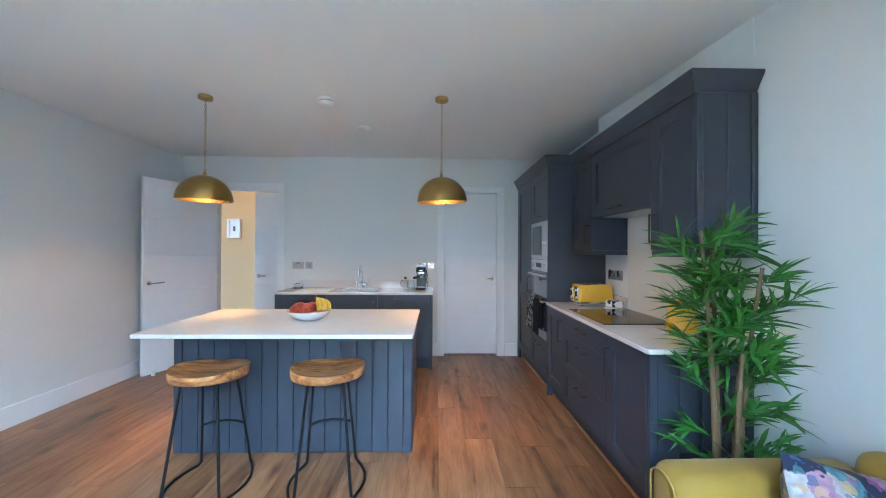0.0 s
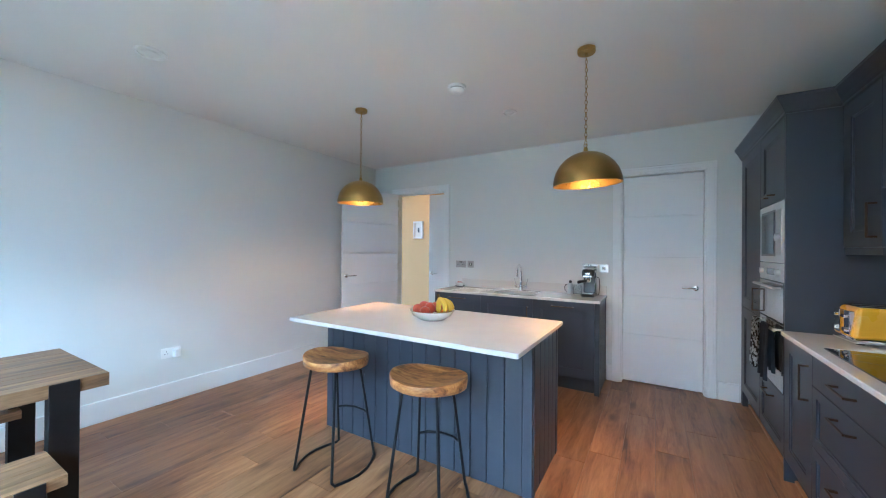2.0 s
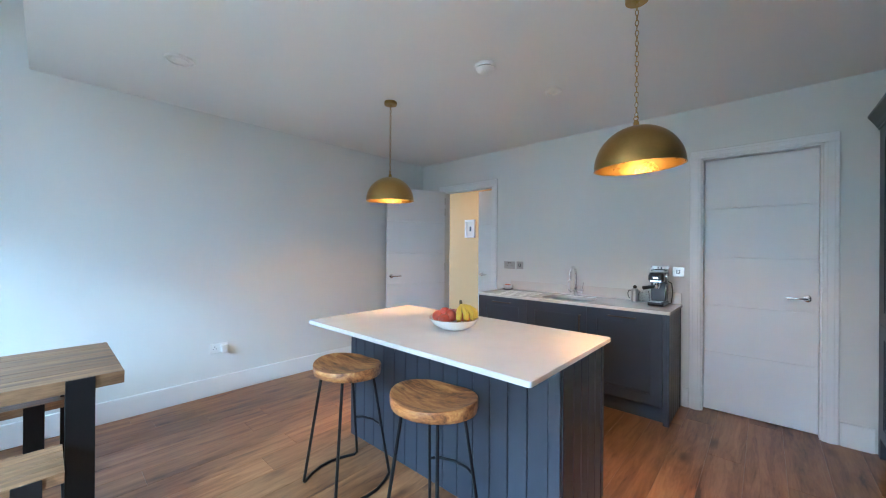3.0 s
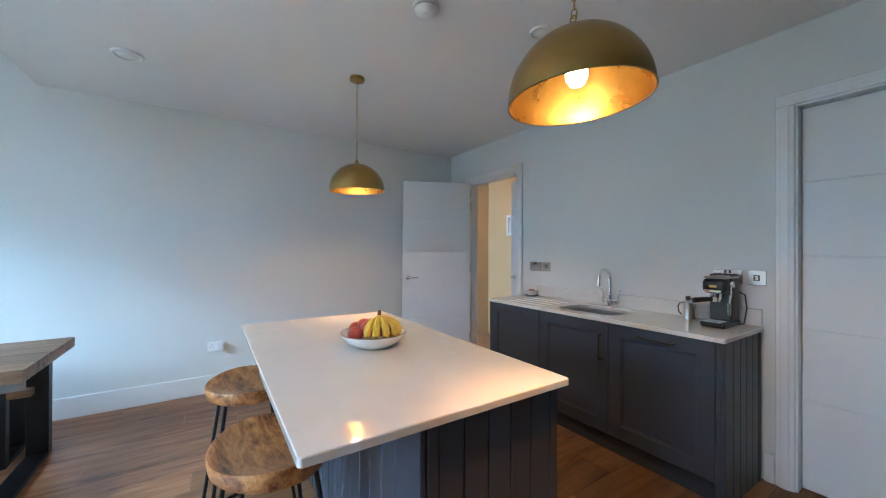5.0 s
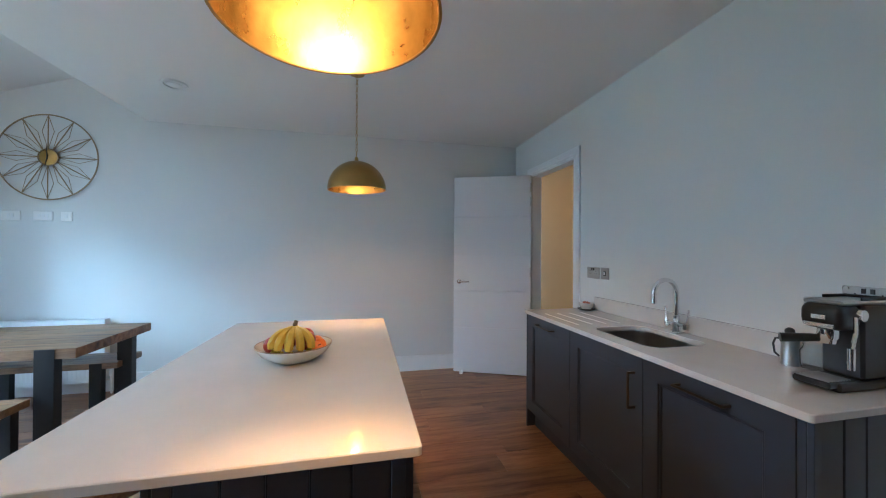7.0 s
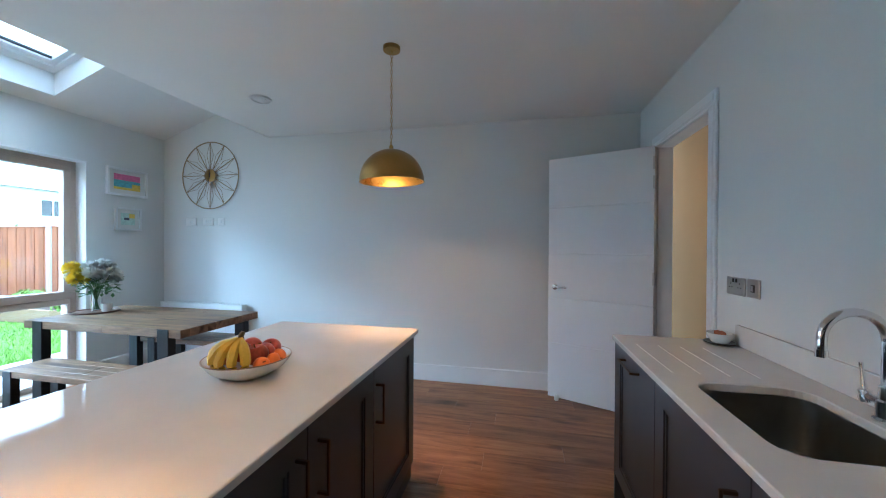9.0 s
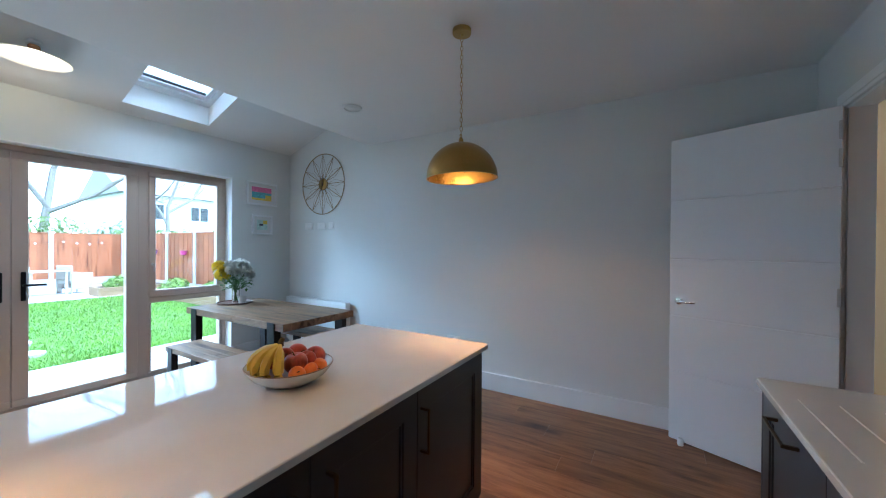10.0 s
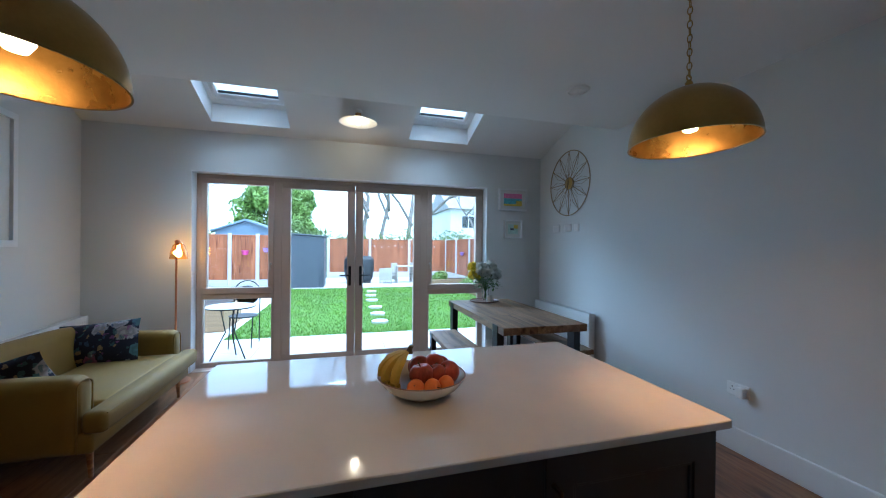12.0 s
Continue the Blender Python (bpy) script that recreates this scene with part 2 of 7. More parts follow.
M_STEMG = mat("flower_stem", (0.06, 0.16, 0.03), 0.5, var=0.25)
M_PETW = mat("white_petal", (0.82, 0.82, 0.78), 0.6, var=0.06, scale=30)
M_PETY = mat("yellow_petal", (0.80, 0.62, 0.02), 0.6, var=0.1, scale=30)
M_TOWELD = mat("dark_cloth", (0.028, 0.036, 0.055), 0.95, var=0.25, fine=300, bump=0.5)
M_TOWELP = patches("patterned_cloth", [(0.03, 0.03, 0.035), (0.6, 0.6, 0.6), (0.03, 0.03, 0.035), (0.5, 0.5, 0.5)], 60, 0.95)
M_FLORAL = floral("floral_cloth")
M_SPOTS = patches("spotted_glaze", [(0.75, 0.75, 0.73), (0.75, 0.75, 0.73), (0.03, 0.04, 0.06), (0.75, 0.75, 0.73)], 38, 0.25)
M_GLASS = glass("clear_glass")
M_AMBER = glass("amber_glass", (1.0, 0.72, 0.35))
M_BULB = glow("lit_bulb", (1.0, 0.66, 0.28), 16)
M_BULBW = glow("lit_globe", (1.0, 0.82, 0.55), 4)
M_SHADEW = mat("white_enamel_shade", (0.80, 0.79, 0.75), 0.35, var=0.02)
FLOOR_STOPS = [(0.32, (0.050, 0.017, 0.006)), (0.40, (0.165, 0.070, 0.026)), (0.50, (0.245, 0.115, 0.047)), (0.68, (0.36, 0.190, 0.086))]
M_PLANK = wood("oak_laminate", FLOOR_STOPS, (7.0, 0.8, 1), 0.30, True, 0.08, 0.26, (4.6, 1.7, 1), 0.16)
M_SEAT = wood("teak_seat", [(0.36, (0.06, 0.020, 0.006)), (0.45, (0.25, 0.092, 0.024)), (0.54, (0.42, 0.185, 0.050)), (0.66, (0.60, 0.32, 0.11))], (2.2, 9, 9), 0.42, True, 0.1, 0.1, (7, 13, 13), 0.2, 0.5)
M_TABLE = wood("reclaimed_table_wood", [(0.30, (0.060, 0.032, 0.016)), (0.48, (0.170, 0.098, 0.047)), (0.68, (0.31, 0.192, 0.098))], (9, 0.9, 9), 0.45, True, 0.25, 0.22)
M_BEAD = wood("oak_bead", [(0.3, (0.26, 0.13, 0.05)), (0.7, (0.42, 0.24, 0.11))], (9, 1, 9), 0.4, False)

# ---- mesh helpers ----


def box(bm, lo, hi, b=0.0, m=None, seg=1):
    before = set(bm.verts) if b > 0 and len(bm.verts) else set()
    made = bmesh.ops.create_cube(bm, size=1.0)["verts"]
    s = [hi[i] - lo[i] for i in range(3)]
    c = [(hi[i] + lo[i]) / 2 for i in range(3)]
    for v in made:
        v.co = Vector((v.co[0] * s[0] + c[0], v.co[1] * s[1] + c[1], v.co[2] * s[2] + c[2]))
    if b > 0:
        edges = list({e for v in made for e in v.link_edges})
        bmesh.ops.bevel(bm, geom=edges, offset=min(b, min(abs(x) for x in s) * 0.45), segments=seg, affect='EDGES', profile=0.5)
        made = [v for v in bm.verts if v not in before]
    if m is not None:
        for v in made:
            v.co = m @ v.co
    return made


def lathe(bm, profile, n=32, m=None, cap=True):
    """Turn a profile of (radius, height) round z."""
    rings = []
    for r, z in profile:
        if r < 1e-5:
            rings.append([bm.verts.new((0, 0, z))])
        else:
            rings.append([bm.verts.new((r * math.cos(2 * math.pi * i / n), r * math.sin(2 * math.pi * i / n), z)) for i in range(n)])
    for a, b in zip(rings, rings[1:]):
        for i in range(n):
            j = (i + 1) % n
            vs = [a[i % len(a)], a[j % len(a)], b[j % len(b)], b[i % len(b)]]
            vs = [v for k, v in enumerate(vs) if v not in vs[:k]]
            if len(vs) > 2:
                bm.faces.new(vs)
    if cap:
        for ring in (rings[0], rings[-1]):
            if len(ring) > 1:
                bm.faces.new(ring)
    bmesh.ops.recalc_face_normals(bm, faces=bm.faces)
    if m is not None:
        for ring in rings:
            for v in ring:
                v.co = m @ v.co


def tube(bm, pts, r, n=8, r_end=None, closed=False):
    """A round bar along points."""
    pts = [Vector(p) for p in pts]
    rings, up = [], None
    for i, p in enumerate(pts):
        if closed:
            d = pts[(i + 1) % len(pts)] - pts[i - 1]
        else:
            d = pts[min(i + 1, len(pts) - 1)] - pts[max(i - 1, 0)]
        d.normalize()
        if up is None:
            up = d.orthogonal().normalized()
        up = (up - d * up.dot(d)).normalized()
        side = d.cross(up)
        rad = r if r_end is None else r + (r_end - r) * i / (len(pts) - 1)
        rings.append([bm.verts.new(p + rad * (math.cos(2 * math.pi * k / n) * up + math.sin(2 * math.pi * k / n) * side)) for k in range(n)])
    pairs = list(zip(rings, rings[1:])) + ([(rings[-1], rings[0])] if closed else [])
    for a, b in pairs:
        for k in range(n):
            bm.faces.new((a[k], a[(k + 1) % n], b[(k + 1) % n], b[k]))
    if not closed:
        bm.faces.new(rings[0][::-1])
        bm.faces.new(rings[-1])


def arc(c, r, a0, a1, n, plane="xz"):
    out = []
    for i in range(n + 1):
        a = radians(a0 + (a1 - a0) * i / n)
        u, v = r * math.cos(a), r * math.sin(a)
        d = {"xz": (u, 0, v), "yz": (0, u, v), "xy": (u, v, 0)}[plane]
        out.append((c[0] + d[0], c[1] + d[1], c[2] + d[2]))
    return out


def blob(bm, at, r, sub=2, squash=(1, 1, 1)):
    made = bmesh.ops.create_icosphere(bm, subdivisions=sub, radius=r)["verts"]
    for v in made:
        v.co = Vector((v.co[0] * squash[0] + at[0], v.co[1] * squash[1] + at[1], v.co[2] * squash[2] + at[2]))
    return made


def offset_of(ob):
    o = Vector((0, 0, 0))
    while ob is not None:
        o += ob.location
        ob = ob.parent
    return o


def thing(name, at, label, category, group="", kind=""):
    """An Empty at the base of a thing of several parts."""
    ob = new(name)
    ob.empty_display_size = 0.05
    ob.location = at
    return tagged(ob, label, category, group, kind)


def part(name, bm, material, parent=None, label="", smooth=None, mods=()):
    """Link a bmesh, given in world metres, as ONE mesh object, under a thing or a part."""
    me = bpy.data.meshes.new(name)
    o = offset_of(parent)
    for v in bm.verts:
        v.co -= o
    bm.to_mesh(me)
    bm.free()
    me.materials.append(material)
    if smooth is not None:
        me.shade_smooth()
        if smooth > 0:
            me.set_sharp_from_angle(angle=radians(smooth))
    ob = new(name, me)
    ob.parent = parent
    if label:
        ob["label"] = label
    return ob


def solo(name, bm, material, label, category, group="", kind="", smooth=None):
    """A thing of one mesh, its origin at the middle of its base."""
    lo = Vector([min(v.co[i] for v in bm.verts) for i in range(3)])
    hi = Vector([max(v.co[i] for v in bm.verts) for i in range(3)])
    o = Vector(((lo[0] + hi[0]) / 2, (lo[1] + hi[1]) / 2, lo[2]))
    for v in bm.verts:
        v.co -= o
    ob = part(name, bm, material, None, "", smooth)
    ob.location = o
    return tagged(ob, label, category, group, kind)


def boxes(*specs, m=None, b=0.0):
    bm = bmesh.new()
    for lo, hi in specs:
        box(bm, lo, hi, b, m)
    return bm


def face_to(x, y, z, turn):
    """Local x along the front, local -y out of it, z up. turn 0: faces south, -90: west, 180: north."""
    return pose(x, y, z, 0, 0, turn)

# ---- the room ----
XW, XE, YN, YS, CEIL, EDGE = -3.01, 1.87, 4.715, -0.54, 2.567, 0.907


def slope(y):
    return 2.62 + 0.345 * (y + 0.54)


def east(y):
    """The east wall of the sitting end runs slightly askew."""
    return 1.87 + (1.835 - y) * 0.118


floor = part("floor", boxes(((-3.6, -0.84, -0.10), (2.4, 6.6, -0.011))), M_CABD)
tagged(floor, "oak-effect laminate floor of long planks", "floor", kind="structure")
tagged(part("wall_west", boxes(((XW - 0.12, -0.84, -0.1), (XW, YN + 0.1, 3.4))), M_WALL), "pale grey painted plaster wall", "wall", kind="structure")
D1A, D1B, D1H = -2.60, -1.775, 2.155
D2A, D2B, D2H = 0.335, 1.065, 2.145
tagged(part("wall_north", boxes(((XW, YN, -0.1), (D1A, YN + 0.1, 2.8)), ((D1A, YN, D1H), (D1B, YN + 0.1, 2.8)), ((D1B, YN, -0.1), (D2A, YN + 0.1, 2.8)),
                                ((D2A, YN, D2H), (D2B, YN + 0.1, 2.8)), ((D2B, YN, -0.1), (XE + 0.2, YN + 0.1, 2.8))), M_WALL), "pale grey painted plaster wall with two doorways", "wall", kind="structure")
WA, WB, WH = -2.225, 1.192, 2.185
tagged(part("wall_south", boxes(((XW, -0.89, -0.1), (WA, YS, 3.4)), ((WA, -0.89, WH), (WB, YS, 3.4)), ((WB, -0.89, -0.1), (2.5, YS, 3.4))), M_WALL), "pale grey painted wall round the garden doors", "wall", kind="structure")
bm = bmesh.new()
box(bm, (XE, 1.835, -0.1), (2.3, YN, 2.8))
vs = [bm.verts.new((x, y, z)) for z in (-0.1, 3.4) for x, y in ((east(-0.54), -0.54), (2.5, -0.54), (2.5, 1.835), (XE, 1.835))]
for q in ((3, 2, 1, 0), (4, 5, 6, 7), (0, 1, 5, 4), (1, 2, 6, 5), (2, 3, 7, 6), (3, 0, 4, 7)):
    bm.faces.new([vs[i] for i in q])
tagged(part("wall_east", bm, M_WALL), "pale grey painted plaster wall behind kitchen units and sofa", "wall", kind="structure")
bm = bmesh.new()
vs = [bm.verts.new((x, y, z)) for z in (2.19, CEIL) for x, y in ((1.868, 1.85), (1.868, 3.27), (1.715, 3.27), (1.86, 1.85))]
for q in ((3, 2, 1, 0), (4, 5, 6, 7), (0, 1, 5, 4), (1, 2, 6, 5), (2, 3, 7, 6), (3, 0, 4, 7)):
    bm.faces.new([vs[i] for i in q])
bmesh.ops.recalc_face_normals(bm, faces=bm.faces)
tagged(part("wall_boxing", bm, M_WALL), "painted duct boxing above the wall cabinets", "wall", kind="structure")
tagged(part("ceiling_kitchen", boxes(((XW, EDGE, CEIL), (2.3, YN, CEIL + 0.10)), ((XW, EDGE, CEIL + 0.1), (2.4, EDGE + 0.1, 3.4))), M_CEIL), "white flat plaster ceiling with an open edge", "ceiling", kind="structure")

# vaulted ceiling with two roof window openings
LIGHTS = ((-1.878, -1.138), (0.188, 0.952))
LY0, LY1, RISE = -0.377, 0.56, 0.26
bm = bmesh.new()


def sloped(bm, x0, x1, y0, y1, up=0.0, thick=RISE):
    vs = [bm.verts.new((x, y, slope(y) + up + k)) for k in (0, thick) for x, y in ((x0, y0), (x1, y0), (x1, y1), (x0, y1))]
    for q in ((3, 2, 1, 0), (4, 5, 6, 7), (0, 1, 5, 4), (1, 2, 6, 5), (2, 3, 7, 6), (3, 0, 4, 7)):
        bm.faces.new([vs[i] for i in q])


sloped(bm, XW, 2.4, YS, LY0)
sloped(bm, XW, 2.4, LY1, EDGE)
for x0, x1 in ((XW, LIGHTS[0][0]), (LIGHTS[0][1], LIGHTS[1][0]), (LIGHTS[1][1], 2.4)):
    sloped(bm, x0, x1, LY0, LY1)
tagged(part("ceiling_vault", bm, M_CEIL), "white sloping plaster ceiling with two roof windows", "ceiling", kind="structure")
for x0, x1 in LIGHTS:
    win = thing("roof_window", ((x0 + x1) / 2, LY0, slope(LY0)), "white-framed roof window in the sloping ceiling", "roof window", "roof windows", "structure")
    bm = bmesh.new()
    for a, b, c, d in ((x0, x1, LY0, LY0 + 0.075), (x0, x1, LY1 - 0.06, LY1), (x0, x0 + 0.055, LY0 + 0.075, LY1 - 0.06), (x1 - 0.055, x1, LY0 + 0.075, LY1 - 0.06)):
        sloped(bm, a + 0.003, b - 0.003, c + 0.003, d, 0.19, 0.06)
    part("window_frame", bm, M_TRIM, win)
    bm = bmesh.new()
    for a, b, c, d in ((x0 + 0.055, x1 - 0.055, LY0 + 0.08, LY0 + 0.125), (x0 + 0.055, x0 + 0.095, LY0 + 0.125, LY1 - 0.06), (x1 - 0.095, x1 - 0.055, LY0 + 0.125, LY1 - 0.06)):
        sloped(bm, a, b, c, d, 0.205, 0.045)
    part("sash", bm, M_TRIM, win)
    bm = bmesh.new()
    sloped(bm, x0 + 0.095, x1 - 0.095, LY0 + 0.125, LY0 + 0.137, 0.22, 0.02)
    part("gasket", bm, M_BLACKP, win)
    bm = bmesh.new()
    sloped(bm, x0 + 0.05, x1 - 0.05, LY0 + 0.07, LY1 - 0.05, 0.235, 0.006)
    p = part("pane", bm, M_GLASS, win)
    p.visible_shadow = False

# skirting boards
SK = 0.165


def skirting(*runs):
    bm = bmesh.new()
    for lo, hi in runs:
        box(bm, (lo[0], lo[1], 0), (hi[0], hi[1], SK), 0.004)
    return bm


sk = part("baseboard", skirting(((XW, YS, 0), (XW + 0.018, YN, 0)), ((XW + 0.018, YN - 0.018, 0), (-2.67, YN, 0)), ((0.215, YN - 0.018, 0), (0.262, YN, 0)), ((1.142, YN - 0.018, 0), (1.30, YN, 0)),
                                ((XW + 0.018, YS, 0), (WA - 0.0, YS + 0.018, 0)), ((WB, YS, 0), (2.12, YS + 0.018, 0))), M_TRIM)
tagged(sk, "white painted skirting board", "baseboard", kind="structure")


def architrave(x0, x1, h, top, name):
    """White lining and moulded casing of a doorway, opening x0 to x1."""
    bm = bmesh.new()
    w = 0.082
    y0 = YN - 0.018
    for a, b in ((x0 - w + 0.012, x0 + 0.012), (x1 - 0.012, x1 + w - 0.012)):
        box(bm, (a, y0, 0), (b, YN - 0.0005, h - 0.012), 0.004)
        box(bm, (a + 0.022, y0 - 0.005, 0), (b - 0.022, y0, h - 0.012), 0.002)
    box(bm, (x0 - w + 0.012, y0, h - 0.012), (x1 + w - 0.012, YN - 0.0005, top), 0.004)
    box(bm, (x0 - w + 0.034, y0 - 0.005, h + 0.01), (x1 + w - 0.034, y0, top - 0.022), 0.002)
    for a, b in ((x0 + 0.0005, x0 + 0.022), (x1 - 0.022, x1 - 0.0005)):
        box(bm, (a, YN, 0), (b, YN + 0.105, h - 0.022))
    box(bm, (x0 + 0.0005, YN, h - 0.022), (x1 - 0.0005, YN + 0.105, h - 0.0005))
    ob = part(name, bm, M_TRIM)
    return tagged(ob, "white painted door casing", "door casing", kind="structure")


architrave(D1A, D1B, D1H, 2.225, "trim_hall_doorway")
architrave(D2A, D2B, D2H, 2.20, "trim_store_doorway")


def lever(parent, m, label="polished chrome lever handle"):
    """A lever on a round rose; m puts local -y out of the door, local x along the lever."""
    bm = bmesh.new()
    lathe(bm, [(0.0, 0.0), (0.026, 0.0), (0.026, 0.007), (0.022, 0.010), (0.0, 0.010)], 24, m @ pose(0, 0, 0, 90))
    tube(bm, [m @ Vector(p) for p in ((0, 0, 0), (0, -0.045, 0), (0.012, -0.055, 0), (0.06, -0.055, 0), (0.115, -0.053, 0.002))], 0.0095, 10)
    return part("door_handle", bm, M_CHROME, parent, label, 40)


def panel_door(name, m, w, h, grooves, label, handle_x, flip, both=True):
    """A flush white door leaf with four pressed grooves; local x along it from the hinge, front towards -y."""
    d = thing(name, m.translation, label, "door", kind="structure")
    bm = bmesh.new()
    edges = [0.0, *grooves, h]
    for z0, z1 in zip(edges, edges[1:]):
        box(bm, (0, 0, z0 + (0.0025 if z0 else 0)), (w, 0.040, z1 - (0.0025 if z1 < h else 0)), 0.0025, m)
    box(bm, (0.004, 0.004, 0.004), (w - 0.004, 0.036, h - 0.004), 0, m)
    part("leaf", bm, M_DOORP, d)
    lever(d, m @ pose(handle_x, 0, 1.0 - 0.01, 0, 0, 0) @ Matrix.Diagonal((flip, 1, 1, 1)))
    if both:
        lever(d, m @ pose(handle_x, 0.04, 1.0 - 0.01, 0, 0, 180) @ Matrix.Diagonal((-flip, 1, 1, 1)))
    return d


GROOVES = (0.49, 0.885, 1.285, 1.695)
door = panel_door("door_1", face_to(D2A + 0.024, YN + 0.060, 0.012, 0), D2B - D2A - 0.048, 2.105, GROOVES, "closed white four-groove interior door", 0.625, -1, False)
ang = math.degrees(math.atan2(3.94 - 4.70, -2.90 + 2.575))
hm = pose(-2.575, 4.695, 0.012, 0, 0, ang)
door = panel_door("door_2", hm, 0.825, 2.13, GROOVES, "white four-groove interior door standing open to the hall", 0.765, -1)
for z in (0.22, 1.05, 1.80, 1.95):
    bm = bmesh.new()
    box(bm, (-0.004, -0.006, z), (0.012, 0.046, z + 0.1), 0.002, hm)
    part("hinge", bm, M_STEEL, door, "steel hinge")
bm = bmesh.new()
lathe(bm, [(0.0, 0.001), (0.019, 0.001), (0.019, 0.035), (0.015, 0.048), (0.0, 0.05)], 20, pose(-2.80, 3.99, 0))
solo("door_stop", bm, M_WHITEP, "white round floor door stop by open door", "door stop", smooth=40)

# ---- hall beyond the doorway ----
tagged(part("wall_hall", boxes(((-3.6, 5.78, -0.1), (-1.2, 5.9, 2.7)), ((-3.6, YN + 0.1, -0.1), (-3.5, 5.78, 2.7)), ((-1.35, YN + 0.1, -0.1), (-1.2, 5.78, 2.7))), M_HALL), "cream painted hall walls", "wall", kind="structure")
tagged(part("ceiling_hall", boxes(((-3.6, YN + 0.1, 2.6), (-1.2, 5.9, 2.7))), M_CEIL), "white hall ceiling", "ceiling", kind="structure")
tagged(part("wall_store", boxes(((0.1, 5.5, -0.1), (2.3, 5.6, 2.7)), ((0.0, YN + 0.1, -0.1), (0.1, 5.6, 2.7)), ((2.2, YN + 0.1, -0.1), (2.3, 5.5, 2.7)), ((0.0, YN + 0.1, 2.7), (2.3, 5.6, 2.8))), M_WALL), "plain store walls behind the closed door", "wall", kind="structure")
hd = panel_door("door_3", face_to(-2.29, 5.115, 0.012, 0), 0.80, 2.16, GROOVES, "white hall door standing ajar", 0.06, 1, False)


def framed(name, m, w, h, depth, border, face, label, group=""):
    """A box frame with mount and picture; local x along, -y out of the wall."""
    f = thing(name, m.translation, label, "picture", group)
    bm = bmesh.new()
    for a, b, c, d in ((-w / 2, w / 2, -h / 2, -h / 2 + border), (-w / 2, w / 2, h / 2 - border, h / 2), (-w / 2, -w / 2 + border, -h / 2 + border, h / 2 - border), (w / 2 - border, w / 2, -h / 2 + border, h / 2 - border)):
        box(bm, (a, -depth, c), (b, 0, d), 0.002, m)
    part("frame", bm, M_TRIM, f, "white wooden frame")
    iw, ih = w / 2 - border, h / 2 - border
    part("mount", boxes(((-iw, -0.008, -ih), (iw, -0.001, ih)), m=m), M_CERAMIC, f, "white mount")
    for nm, mt, spec in face:
        bm = bmesh.new()
        for lo, hi in spec:
            box(bm, (lo[0] * iw, -0.0105 - 0.0008 * lo[2], lo[1] * ih), (hi[0] * iw, -0.0085, hi[1] * ih), 0, m)
        part(nm, bm, mt, f)
    return f


M_INK1 = mat("pink_ink", (0.65, 0.16, 0.32), 0.6, var=0.2, scale=30)
M_INK2 = mat("blue_ink", (0.16, 0.42, 0.50), 0.6, var=0.3, scale=40)
M_INK3 = mat("yellow_ink", (0.72, 0.55, 0.08), 0.6, var=0.15, scale=30)
M_INK4 = mat("mint_ink", (0.52, 0.66, 0.60), 0.6, var=0.2, scale=30)
M_INK5 = mat("dark_ink", (0.06, 0.08, 0.11), 0.6)
framed("picture_frame", face_to(-2.94, 5.78, 1.70, 0), 0.20, 0.30, 0.04, 0.03, [("print", M_INK5, [((-0.25, -0.35, 1), (0.25, 0.3, 1))])], "small white box frame on hall wall")
framed("picture_frame", face_to(-2.592, YS, 2.034, 180), 0.413, 0.294, 0.03, 0.022,
       [("sky_print", M_INK1, [((-0.72, 0.15, 1), (0.72, 0.66, 1))]), ("sea_print", M_INK2, [((-0.72, -0.45, 1), (0.72, 0.148, 1))]), ("sand_print", M_INK3, [((-0.72, -0.66, 1), (0.72, -0.452, 1)), ((0.25, -0.45, 2), (0.72, -0.1, 2))])], "white-framed colourful beach print on wall", "pictures by the garden doors")
framed("picture_frame", face_to(-2.598, YS, 1.638, 180), 0.27, 0.246, 0.03, 0.02,
       [("print", M_INK4, [((-0.62, -0.62, 1), (0.62, 0.62, 1))]), ("yellow_print", M_INK3, [((0.1, 0.1, 2), (0.6, 0.55, 2))]), ("dark_print", M_INK5, [((-0.35, -0.12, 2), (0.1, 0.12, 2))])], "small white-framed pastel print on wall", "pictures by the garden doors")
framed("picture_frame", pose(east(0.79) - 0.004, 0.79, 1.853, 0, 0, -90 + 6.7), 0.82, 1.01, 0.03, 0.05, [("print", M_INK1, [((-0.6, -0.6, 1), (0.6, 0.6, 1))]), ("pale_print", M_CERAMIC, [((-0.5, 0.0, 2), (0.4, 0.5, 2))])], "large white-framed pink print above sofa")

# ---- garden doors ----
FY0, FY1 = -0.735, -0.67
win = thing("window_1", ((WA + WB) / 2, -0.8, 0), "taupe-framed glazed garden doors with side lights", "garden doors", kind="structure")
Z0 = 0.0
bm = boxes(((WA + 0.001, FY0, Z0), (WA + 0.055, FY1, WH - 0.001)), ((WB - 0.055, FY0, Z0), (WB - 0.001, FY1, WH - 0.001)), ((WA + 0.055, FY0, WH - 0.055), (WB - 0.055, FY1, WH - 0.001)),
           ((WA + 0.055, FY0, Z0), (WB - 0.055, FY1, 0.03)), ((0.307, FY0, 0.03), (0.393, FY1, WH - 0.055)), ((-1.445, FY0, 0.03), (-1.358, FY1, WH - 0.055)), b=0.003)
part("window_frame", bm, M_FRAME, win)


